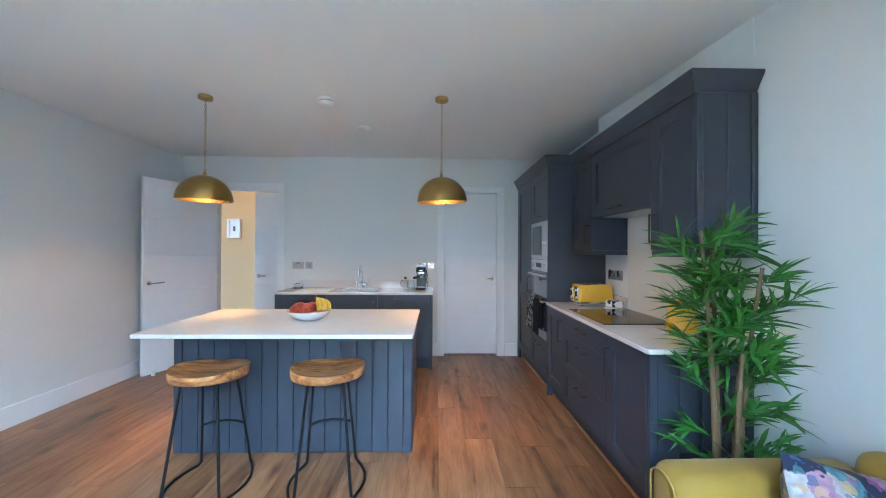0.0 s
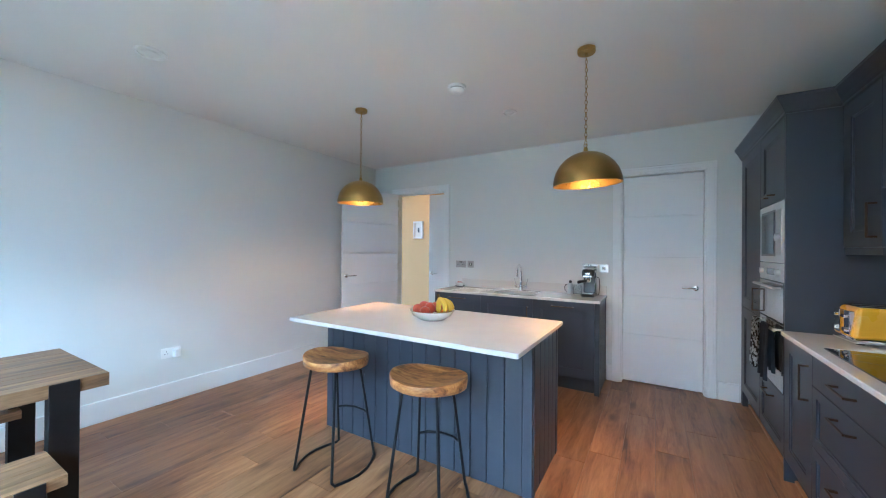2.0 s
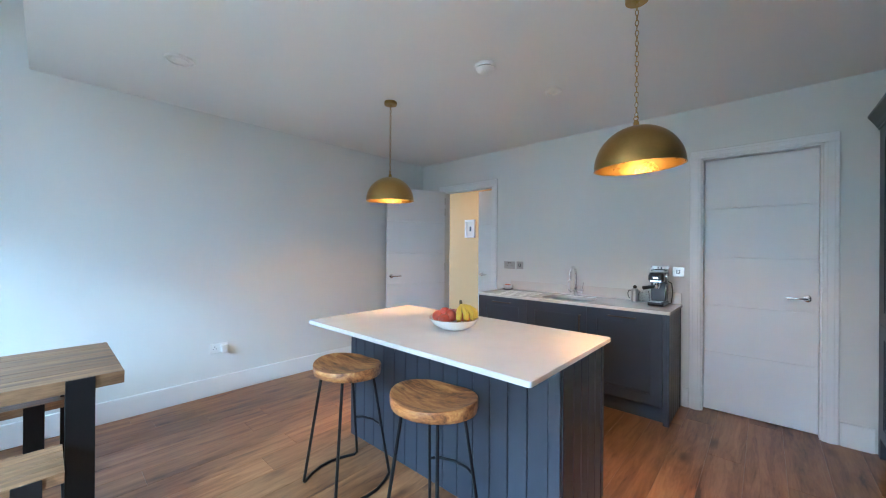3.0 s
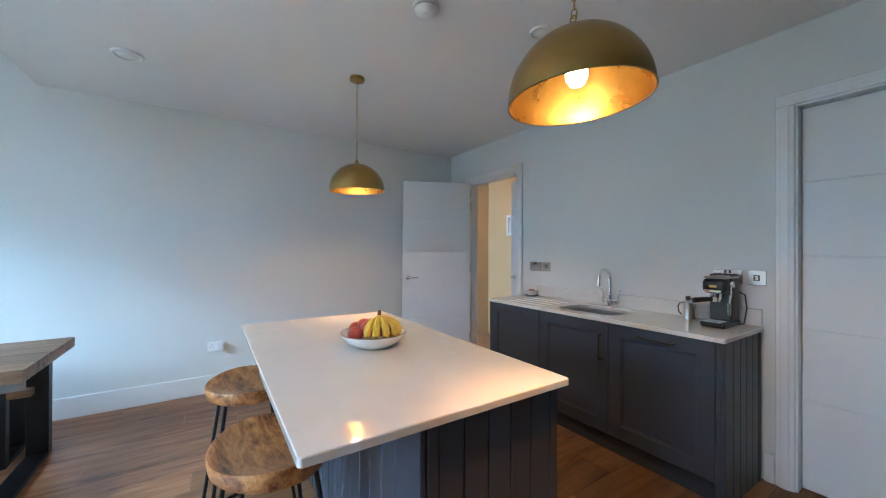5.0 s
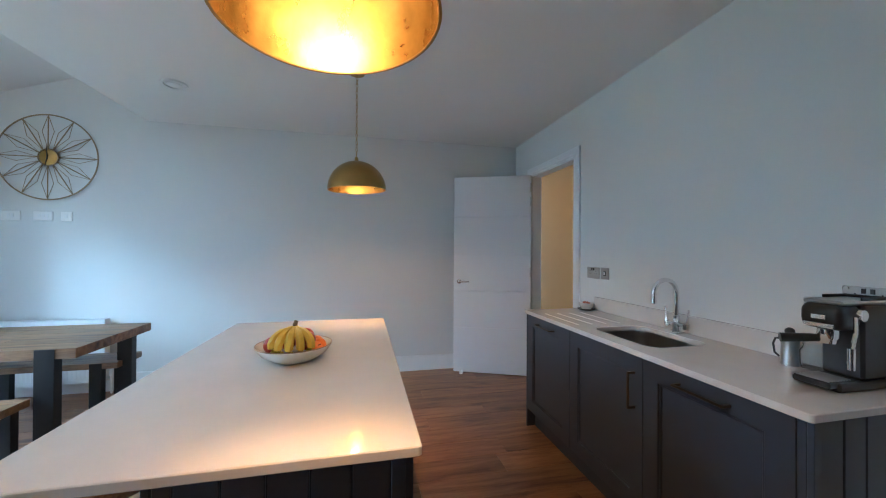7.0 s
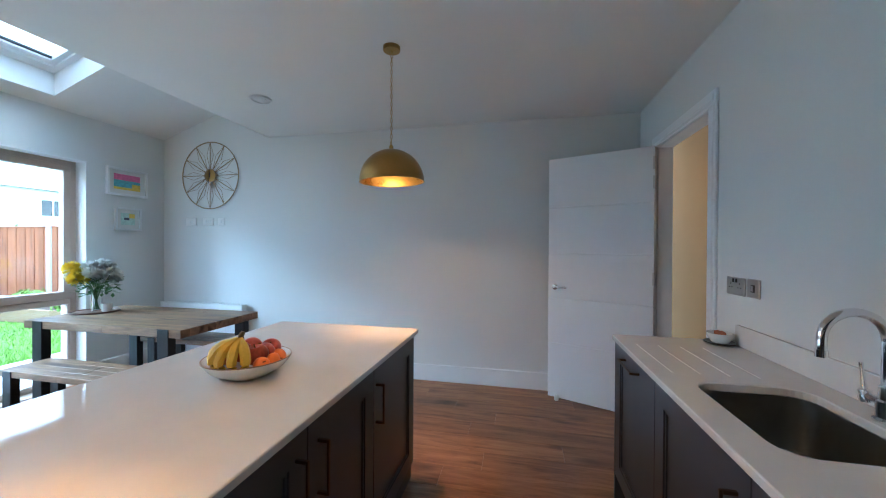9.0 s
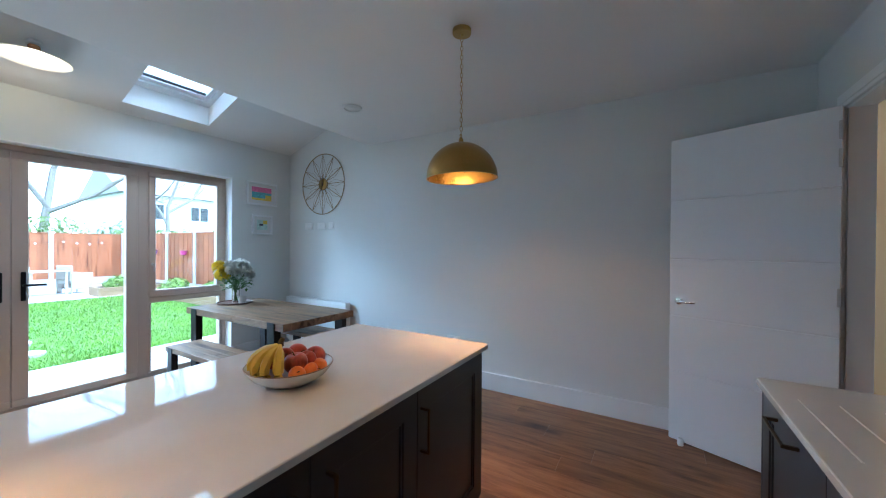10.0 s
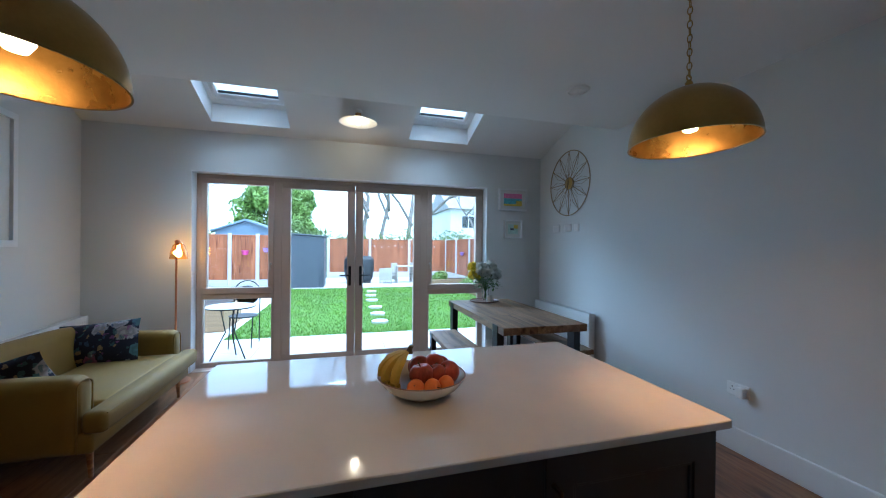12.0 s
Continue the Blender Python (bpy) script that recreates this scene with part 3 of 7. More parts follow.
def sash(x0, x1, z0, z1, border, y0, y1, name):
    bm = bmesh.new()
    for a, b, c, d in ((x0, x1, z0, z0 + border[1]), (x0, x1, z1 - border[2], z1), (x0, x0 + border[0], z0 + border[1], z1 - border[2]), (x1 - border[0], x1, z0 + border[1], z1 - border[2])):
        box(bm, (a, y0, c), (b, y1, d), 0.005)
    s = part(name, bm, M_FRAME, win)
    p = part("pane", boxes(((x0 + border[0] - 0.008, (y0 + y1) / 2 - 0.004, z0 + border[1] - 0.008), (x1 - border[0] + 0.008, (y0 + y1) / 2 + 0.002, z1 - border[2] + 0.008))), M_GLASS, s)
    p.visible_shadow = False
    return s


for x0, x1, hx in ((0.393, 1.136, 0.425), (-2.169, -1.445, -1.478)):
    s = sash(x0, x1, 0.83, WH - 0.056, (0.06, 0.07, 0.055), FY0 + 0.01, FY1 + 0.014, "casement")
    bm = bmesh.new()
    lathe(bm, [(0, 0), (0.016, 0), (0.016, 0.012), (0, 0.014)], 16, pose(hx, FY1 + 0.014, 1.17, -90))
    tube(bm, [(hx, FY1 + 0.02, 1.17), (hx, FY1 + 0.05, 1.17), (hx, FY1 + 0.055, 1.10)], 0.008, 8)
    part("window_handle", bm, M_STEEL, s, "steel window handle", 40)
    sash(x0, x1, 0.032, 0.828, (0.025, 0.03, 0.06), FY0 + 0.01, FY1 + 0.004, "side_light")
for x0, x1, hx, way in ((-0.527, 0.305, -0.467, 1), (-1.356, -0.531, -0.595, -1)):
    s = sash(x0, x1, 0.035, WH - 0.058, (0.094, 0.06, 0.07), FY0 + 0.008, FY1 + 0.012, "door_leaf")
    bm = bmesh.new()
    box(bm, (hx - 0.016, FY1 + 0.012, 0.90), (hx + 0.016, FY1 + 0.024, 1.14), 0.005)
    tube(bm, [(hx, FY1 + 0.02, 1.03), (hx, FY1 + 0.06, 1.03), (hx + way * 0.02, FY1 + 0.066, 1.03), (hx + way * 0.12, FY1 + 0.066, 1.03)], 0.010, 10)
    part("door_handle", bm, M_BLACK, s, "dark metal lever handle", 40)
tagged(part("window_reveal", boxes(((WA - 0.0, FY1, WH - 0.010), (WB, YS + 0.002, WH - 0.0005)), ((WA + 0.0005, FY1, 0), (WA + 0.010, YS + 0.002, WH - 0.01)), ((WB - 0.010, FY1, 0), (WB - 0.0005, YS + 0.002, WH - 0.01))), M_TRIM), "white window reveal lining", "window reveal", kind="structure")
tagged(part("threshold", boxes(((WA, -0.93, -0.05), (WB, FY0, 0.0)), ((WA, FY1, -0.01), (WB, YS, 0.004))), M_FRAME), "taupe door threshold", "threshold", kind="structure")

# ---- kitchen units ----


def bar_handle(parent, m, length, upright):
    """A slim bronze bow handle; m at its middle, local -y out."""
    h = length / 2
    a = (0, 0, 1) if upright else (1, 0, 0)
    p = [Vector(a) * -h, Vector(a) * h]
    bm = bmesh.new()
    s = 0.005
    for q in p:
        box(bm, (q[0] - s, -0.032, q[2] - s), (q[0] + s, 0, q[2] + s), 0.001, m)
    lo = [min(p[0][i], p[1][i]) - s for i in (0, 2)]
    hi = [max(p[0][i], p[1][i]) + s for i in (0, 2)]
    box(bm, (lo[0], -0.040, lo[1]), (hi[0], -0.031, hi[1]), 0.002, m)
    return part("handle", bm, M_BRONZE, parent, "dark bronze bar handle")


def ring(bm, o, i, y0, y1, m, ease=0.0015):
    """A mitred frame between two rectangles (x0, x1, z0, z1), front arrises eased."""
    loops = []
    for (x0, x1, z0, z1), y, k in ((o, y1, 0), (o, y0 + ease, 0), (o, y0, ease), (i, y0, -ease), (i, y0 + ease, 0), (i, y1, 0)):
        loops.append([bm.verts.new(m @ Vector(p)) for p in ((x0 + k, y, z0 + k), (x1 - k, y, z0 + k), (x1 - k, y, z1 - k), (x0 + k, y, z1 - k))])
    for p, q in zip(loops, loops[1:] + loops[:1]):
        for k in range(4):
            bm.faces.new((p[k], p[(k + 1) % 4], q[(k + 1) % 4], q[k]))
    bmesh.ops.recalc_face_normals(bm, faces=bm.faces)


def shaker(parent, m, w, h, name="door", rail=0.085, handle=None, plain=False):
    """A shaker front: local x 0..w, z 0..h, 20 mm thick, front at -0.02."""
    bm = bmesh.new()
    g = 0.0015
    r2 = rail + 0.010
    if plain:
        box(bm, (g, -0.02, g), (w - g, 0, h - g), 0.002, m)
        d = part(name, bm, M_CAB, parent)
    else:
        ring(bm, (g, w - g, g, h - g), (rail, w - rail, rail, h - rail), -0.02, 0, m)
        d = part(name, bm, M_CAB, parent)
        bm = bmesh.new()
        ring(bm, (rail, w - rail, rail, h - rail), (r2, w - r2, r2, h - r2), -0.0145, -0.002, m)
        part("bead", bm, M_CAB, d)
        part("panel", boxes(((r2, -0.009, r2), (w - r2, -0.002, h - r2)), m=m), M_CAB, d)
    if handle:
        hx, hz, length, upright = handle
        bar_handle(d, m @ pose(hx, -0.02, hz), length, upright)
    return d


def boards(parent, m, w, h, step=0.105, name="board", cap=0.0):
    """Tongue-and-groove panelling: each board a piece; local x along, front at -0.014."""
    n = max(1, round((w - 2 * cap) / step))
    s = (w - 2 * cap) / n
    if cap:
        for a, b in ((0, cap), (w - cap, w)):
            part("stile", boxes(((a, -0.018, 0), (b, 0, h)), m=m, b=0.002), M_CAB, parent)
    for i in range(n):
        part(name, boxes(((cap + i * s + 0.002, -0.014, 0), (cap + (i + 1) * s - 0.002, 0, h)), m=m, b=0.003), M_CAB, parent)


# sink run along the north wall
SX0, SX1, SY, TOP = -1.592, 0.215, 4.157, 0.885
SF = 4.195
for i, (x0, x1, kind) in enumerate(((-1.572, -1.003, "top"), (-1.003, -0.420, "side"), (-0.420, 0.165, "top"))):
    unit = thing("base_cabinet", ((x0 + x1) / 2, 4.45, 0), "slate-blue shaker base cabinet under the sink worktop" if i == 1 else "slate-blue shaker base cabinet with a bronze handle", "kitchen cabinet", "sink run cabinets")
    part("carcass", boxes(((x0 + 0.001, SF, 0.13), (x1 - 0.001, 4.69, 0.60 if i == 1 else 0.858))), M_CABD, unit)
    w = x1 - x0
    hd_ = (w / 2, 0.672, 0.20, False) if kind == "top" else (w - 0.05, 0.56, 0.16, True)
    shaker(unit, face_to(x0, SF, 0.135, 0), w, 0.722, handle=hd_)
    part("plinth", boxes(((x0, SF + 0.045, 0), (x1, SF + 0.06, 0.129))), M_CABD, unit)
end = thing("end_panel", (0.185, 4.45, 0), "slate-blue tongue-and-groove end panel of the sink run", "end panel")
part("core", boxes(((0.166, SF - 0.02, 0), (0.190, 4.69, 0.858)), b=0.002), M_CAB, end)
boards(end, pose(0.190, SF - 0.02, 0, 0, 0, 90), 0.512, 0.858, 0.085, cap=0.03)
solo("end_panel", boxes(((-1.590, SF - 0.02, 0), (-1.573, 4.69, 0.858)), b=0.002), M_CAB, "slate-blue plain end panel by the hall door", "end panel")

# worktop with the sink cut-out: four slabs round the hole, joined
KX0, KX1, KY0, KY1 = -0.915, -0.455, 4.262, 4.60
bm = bmesh.new()
n_c = 6


def rounded(x0, x1, y0, y1, r, n=6):
    out = []
    for cx, cy, a0 in ((x1 - r, y1 - r, 0), (x0 + r, y1 - r, 90), (x0 + r, y0 + r, 180), (x1 - r, y0 + r, 270)):
        for i in range(n + 1):
            a = radians(a0 + 90 * i / n)
            out.append((cx + r * math.cos(a), cy + r * math.sin(a)))
    return out


def slab_with_hole(outer, inner, z0, z1, bev=0.003):
    """A worktop: rounded outline with an optional rounded hole, arrises eased."""
    bm = bmesh.new()

    def ring(pts, z, grow=0.0, c=(0, 0)):
        return [bm.verts.new((x + (c[0] - x) * grow, y + (c[1] - y) * grow, z)) for x, y in pts]

    def wall(a, b):
        for i in range(len(a)):
            bm.faces.new((a[i], a[(i + 1) % len(a)], b[(i + 1) % len(b)], b[i]))

    def fill(o, i_, flip):
        if i_ is None:
            bm.faces.new(o if not flip else o[::-1])
        else:
            es = [bm.edges.get((r[k], r[(k + 1) % len(r)])) for r in (o, i_) for k in range(len(r))]
            bmesh.ops.triangle_fill(bm, use_beauty=True, edges=es)

    xs, ys = [p[0] for p in outer], [p[1] for p in outer]

    def inset(pts, d, sign=1):
        cx, cy = (min(p[0] for p in pts) + max(p[0] for p in pts)) / 2, (min(p[1] for p in pts) + max(p[1] for p in pts)) / 2
        return [(x - sign * d * (1 if x > cx else -1), y - sign * d * (1 if y > cy else -1)) for x, y in pts]

    o0, o1, o2, o3 = ring(inset(outer, bev), z0), ring(outer, z0 + bev), ring(outer, z1 - bev), ring(inset(outer, bev), z1)
    wall(o0, o1), wall(o1, o2), wall(o2, o3)
    i0 = i1 = i2 = None
    if inner:
        i0, i1, i2 = ring(inner, z0), ring(inner, z1 - bev), ring(inset(inner, bev, -1), z1)
        wall(i1, i0), wall(i2, i1)
    fill(o3, i2, False)
    fill(o0, i0, True)
    bmesh.ops.recalc_face_normals(bm, faces=bm.faces)
    return bm


top = thing("sink_worktop", (-0.69, 4.44, TOP - 0.026), "white quartz worktop with upstand and drainer grooves", "worktop")
part("slab", slab_with_hole(rounded(SX0, SX1, SY, YN - 0.001, 0.012), rounded(KX0, KX1, KY0, KY1, 0.07), TOP - 0.026, TOP), M_QUARTZ, top)
part("upstand", boxes(((-1.50, YN - 0.021, TOP), (0.207, YN - 0.001, TOP + 0.098)), b=0.002), M_QUARTZ, top, "white quartz upstand")
M_GROOVE = mat("pale_quartz_rib", (0.80, 0.78, 0.75), 0.1, var=0.02, bump=0.0)
for i in range(4):
    y = 4.225 + i * 0.095
    bm = bmesh.new()
    tube(bm, [(-1.39, y, TOP - 0.0005), (-1.0, y + 0.008, TOP - 0.0005)], 0.0035, 8)
    part("drainer_rib", bm, M_GROOVE, top)
sink = thing("sink", (-0.685, 4.43, 0.66), "undermounted brushed steel sink bowl", "sink")
bm = bmesh.new()
ri = [rounded(KX0 - 0.004 + d, KX1 + 0.004 - d, KY0 - 0.004 + d, KY1 + 0.004 - d, 0.072 - d * 0.4) for d in (-0.012, 0.0, 0.004, 0.012, 0.05)]
zs = (0.857, 0.857, 0.72, 0.685, 0.68)
rings = [[bm.verts.new((x, y, z)) for x, y in p] for p, z in zip(ri, zs)]
for a, b in zip(rings, rings[1:]):
    for i in range(len(a)):
        bm.faces.new((a[i], b[i], b[(i + 1) % len(a)], a[(i + 1) % len(a)]))
bm.faces.new(rings[-1])
bmesh.ops.solidify(bm, geom=bm.faces[:], thickness=-0.002)
bmesh.ops.recalc_face_normals(bm, faces=bm.faces)
part("bowl", bm, M_STEEL, sink, smooth=35)
bm = bmesh.new()
lathe(bm, [(0, 0.682), (0.04, 0.682), (0.042, 0.685), (0.03, 0.6855), (0.028, 0.683), (0, 0.683)], 24, pose(-0.685, 4.43, 0))
part("waste", bm, M_CHROME, sink, "chrome sink waste", 40)

# mixer tap
TX, TY = -0.70, 4.645
tap = thing("mixer_tap", (TX, TY, TOP), "polished chrome swan-neck mixer tap with two levers", "tap")
bm = bmesh.new()
lathe(bm, [(0, 0), (0.028, 0), (0.028, 0.006), (0.022, 0.012), (0.022, 0.055), (0.017, 0.06), (0.017, 0.095), (0.012, 0.10), (0, 0.10)], 24, pose(TX, TY, TOP))
part("body", bm, M_CHROME, tap, smooth=40)
bm = bmesh.new()
tube(bm, [(TX, TY, TOP + 0.09), (TX, TY, TOP + 0.22), *arc((TX, TY - 0.075, TOP + 0.22), 0.075, 0, 180, 14, "yz"), (TX, TY - 0.15, TOP + 0.185)], 0.0125, 14)
lathe(bm, [(0, 0), (0.015, 0), (0.015, 0.02), (0, 0.02)], 16, pose(TX, TY - 0.15, TOP + 0.168))
part("spout", bm, M_CHROME, tap, smooth=40)
for sgn in (-1, 1):
    bm = bmesh.new()
    tube(bm, [(TX + sgn * 0.015, TY, TOP + 0.05), (TX + sgn * 0.055, TY, TOP + 0.05)], 0.011, 12)
    lathe(bm, [(0, -0.015), (0.015, -0.015), (0.016, 0.0), (0.015, 0.018), (0.007, 0.022), (0.0045, 0.07), (0.006, 0.095), (0, 0.097)], 14, pose(TX + sgn * 0.062, TY, TOP + 0.045, 0, sgn * 10, 0))
    part("lever", bm, M_CHROME, tap, smooth=40)

# east run: base units
EX = 1.33
units = ((1.852, 2.272, "near"), (2.272, 3.005, "drawers"), (3.005, 3.438, "far"))
for y0, y1, kind in units:
    lab = {"near": "slate-blue shaker base cabinet with tall bronze handle", "drawers": "slate-blue three-drawer unit beneath the hob", "far": "slate-blue shaker base cabinet beside oven tower"}[kind]
    unit = thing("drawer_unit" if kind == "drawers" else "base_cabinet", (1.58, (y0 + y1) / 2, 0), lab, "kitchen cabinet", "east run cabinets")
    part("carcass", boxes(((EX, y0 + 0.001, 0.13), (1.84, y1 - 0.001, 0.858))), M_CABD, unit)
    part("plinth", boxes(((EX + 0.04, y0, 0), (EX + 0.055, y1, 0.129))), M_CABD, unit)
    w = y1 - y0
    if kind == "drawers":
        for z0, z1, hz in ((0.135, 0.41, 0.21), (0.41, 0.70, 0.235), (0.70, 0.857, 0.085)):
            shaker(unit, face_to(EX, y1, z0, -90), w, z1 - z0, "drawer", 0.05, (w / 2, hz, 0.16, False), z1 - z0 < 0.2)
    else:
        hx = w - 0.36 if kind == "near" else w - 0.05
        hx = 0.05 if kind == "near" else w - 0.05
        shaker(unit, face_to(EX, y1, 0.135, -90), w, 0.722, handle=(hx, 0.56, 0.17, True))
end = thing("end_panel", (1.58, 1.84, 0), "slate-blue boarded end panel of the hob run", "end panel")
part("core", boxes(((EX - 0.02, 1.838, 0), (1.84, 1.851, 0.858))), M_CAB, end)
boards(end, face_to(EX - 0.02, 1.838, 0, 0), 0.53, 0.858, 0.105, cap=0.04)
bm = bmesh.new()
tube(bm, [(EX + 0.036, 1.83, 0.008), (EX + 0.036, 4.66, 0.008)], 0.011, 8)
solo("floor_bead", bm, M_BEAD, "light oak quarter-round bead along the plinth", "floor bead", smooth=60)
work = thing("hob_worktop", (1.58, 2.62, TOP - 0.026), "white quartz worktop carrying the black hob", "worktop")
part("slab", slab_with_hole(rounded(1.288, XE - 0.001, 1.80, 3.438, 0.02), None, TOP - 0.026, TOP), M_QUARTZ, work)
for y0, y1 in ((1.84, 2.205), (3.045, 3.437)):
    part("upstand", boxes(((XE - 0.018, y0, TOP), (XE - 0.001, y1, TOP + 0.09)), b=0.002), M_QUARTZ, work, "white quartz upstand")
M_SPLASH = mat("cream_glass_splashback", (0.68, 0.66, 0.61), 0.06, var=0.01, bump=0.0)
solo("splashback", boxes(((XE - 0.012, 2.21, TOP + 0.001), (XE - 0.001, 3.04, 1.648)), b=0.001), M_SPLASH, "glossy cream glass splashback behind the hob", "splashback")
hob = thing("hob", (1.59, 2.685, TOP), "black glass induction hob set on white worktop", "hob")
part("glass_plate", boxes(((1.345, 2.385, TOP + 0.0005), (1.83, 2.99, TOP + 0.007)), b=0.002), M_BLACKG, hob)
M_RING = mat("grey_hob_mark", (0.16, 0.16, 0.17), 0.3, var=0.02, bump=0)
for x, y, r in ((1.46, 2.53, 0.07), (1.46, 2.83, 0.09), (1.70, 2.53, 0.09), (1.70, 2.83, 0.07)):
    bm = bmesh.new()
    tube(bm, arc((x, y, TOP + 0.0068), r, 0, 352.5, 47, "xy"), 0.0007, 4, closed=True)
    part("cooking_zone_mark", bm, M_RING, hob)

# oven tower and larder
TF = EX
tower = thing("oven_tower", (1.58, 3.72, 0), "tall slate-blue oven housing with microwave and oven", "tall cabinet", "tall units")
part("carcass", boxes(((TF + 0.001, 3.456, 0.13), (1.85, 4.02, 2.165))), M_CABD, tower)
part("side_panel", boxes(((TF - 0.02, 3.44, 0), (1.865, 3.455, 2.17)), b=0.002), M_CAB, tower)
part("plinth", boxes(((TF + 0.04, 3.456, 0), (TF + 0.055, 4.02, 0.129))), M_CABD, tower)
shaker(tower, face_to(TF, 4.02, 1.668, -90), 0.564, 0.497, handle=(0.282, 0.05, 0.16, False))
shaker(tower, face_to(TF, 4.02, 0.135, -90), 0.564, 0.36, "drawer", 0.06, (0.282, 0.29, 0.16, False))
mw = thing("microwave", (TF, 3.74, 1.285), "built-in stainless steel microwave in oven tower", "microwave")
mm = face_to(TF, 4.018, 1.283, -90)
part("fascia", boxes(((0.0, -0.022, 0), (0.56, 0, 0.38)), m=mm, b=0.003), M_STEEL, mw)
part("door_window", boxes(((0.06, -0.027, 0.055), (0.37, -0.0215, 0.325)), m=mm, b=0.003), M_BLACKG, mw, "dark glass window")
part("window_rim", boxes(((0.045, -0.0235, 0.04), (0.385, -0.0205, 0.34)), m=mm, b=0.001), M_GRAPH, mw, "dark window surround")
part("control_strip", boxes(((0.42, -0.0265, 0.05), (0.53, -0.0215, 0.33)), m=mm, b=0.002), M_STEEL, mw, "steel control strip")
for z in (0.16,):
    bm = bmesh.new()
    lathe(bm, [(0, 0), (0.024, 0), (0.022, 0.018), (0, 0.019)], 20, mm @ pose(0.475, -0.0265, z, 90))
    part("knob", bm, M_STEEL, mw, smooth=40)
oven = thing("oven", (TF, 3.74, 0.60), "built-in double oven with smoked glass doors", "oven")
om = face_to(TF, 4.018, 0.50, -90)
part("control_panel", boxes(((0.0, -0.022, 0.665), (0.56, 0, 0.778)), m=om, b=0.003), M_STEEL, oven, "stainless steel control panel")
part("display", boxes(((0.19, -0.0245, 0.70), (0.37, -0.0215, 0.745)), m=om, b=0.001), M_BLACKG, oven)
for x in (0.09, 0.47):
    bm = bmesh.new()
    lathe(bm, [(0, 0), (0.022, 0), (0.020, 0.02), (0, 0.021)], 20, om @ pose(x, -0.022, 0.722, 90))
    part("knob", bm, M_STEEL, oven, smooth=40)
M_OVENG = mat("smoked_oven_glass", (0.05, 0.055, 0.06), 0.10, var=0.04, bump=0.0, coat=0.8)
for z0, z1 in ((0.0, 0.405), (0.412, 0.66)):
    od = part("oven_door", boxes(((0.0, -0.022, z0), (0.56, 0, z1)), m=om, b=0.003), M_OVENG, oven, "smoked glass oven door")
    bm = bmesh.new()
    zh = z1 - 0.03
    tube(bm, [om @ Vector(p) for p in ((0.02, -0.06, zh), (0.54, -0.06, zh))], 0.009, 10)
    for x in (0.05, 0.51):
        tube(bm, [om @ Vector(p) for p in ((x, -0.02, zh), (x, -0.06, zh))], 0.007, 8)
    part("handle", bm, M_STEEL, od, "steel bar handle", 50)


def towel(m, w, drop0, drop1, material, label, seed):
    """Cloth folded over the oven's bar: local x along the bar, -y out."""
    rnd = random.Random(seed)
    bm = bmesh.new()
    nx, prof = 14, [(0.015, -drop1), (0.014, -drop1 * 0.5), (0.013, -0.01), (0.006, 0.012), (-0.008, 0.012), (-0.015, -0.01), (-0.02, -drop0 * 0.4), (-0.024, -drop0)]
    ph = rnd.random() * 6
    grid = []
    for k, (y, z) in enumerate(prof):
        fall = min(1, max(0, -z / drop0))
        grid.append([bm.verts.new(m @ Vector((w * i / nx, y - 0.012 * fall * math.sin(i * 1.35 + ph), z + 0.004 * math.sin(i + ph) * fall))) for i in range(nx + 1)])
    for a, b in zip(grid, grid[1:]):
        for i in range(nx):
            bm.faces.new((a[i], a[i + 1], b[i + 1], b[i]))
    bmesh.ops.solidify(bm, geom=bm.faces[:], thickness=0.004)
    bmesh.ops.recalc_face_normals(bm, faces=bm.faces)
    return solo("tea_towel", bm, material, label, "tea towel", "oven towels", smooth=60)


towel(om @ pose(0.05, -0.06, 0.378), 0.17, 0.32, 0.27, M_TOWELP, "black and white patterned towel over oven handle", 2)
towel(om @ pose(0.28, -0.06, 0.378), 0.20, 0.33, 0.28, M_TOWELD, "dark tea towel hanging over oven handle", 5)
lard = thing("larder_unit", (1.58, 4.33, 0), "tall slate-blue larder cabinet by the store door", "tall cabinet", "tall units")
part("carcass", boxes(((TF + 0.001, 4.022, 0.13), (1.85, 4.64, 2.165))), M_CABD, lard)
part("plinth", boxes(((TF + 0.04, 4.022, 0), (TF + 0.055, 4.64, 0.129))), M_CABD, lard)
part("filler", boxes(((TF - 0.018, 4.641, 0), (TF + 0.02, YN - 0.02, 2.168))), M_CAB, lard)
shaker(lard, face_to(TF, 4.64, 0.878, -90), 0.616, 1.287, handle=(0.566, 0.12, 0.16, True))
shaker(lard, face_to(TF, 4.64, 0.135, -90), 0.616, 0.741, handle=(0.566, 0.62, 0.16, True))

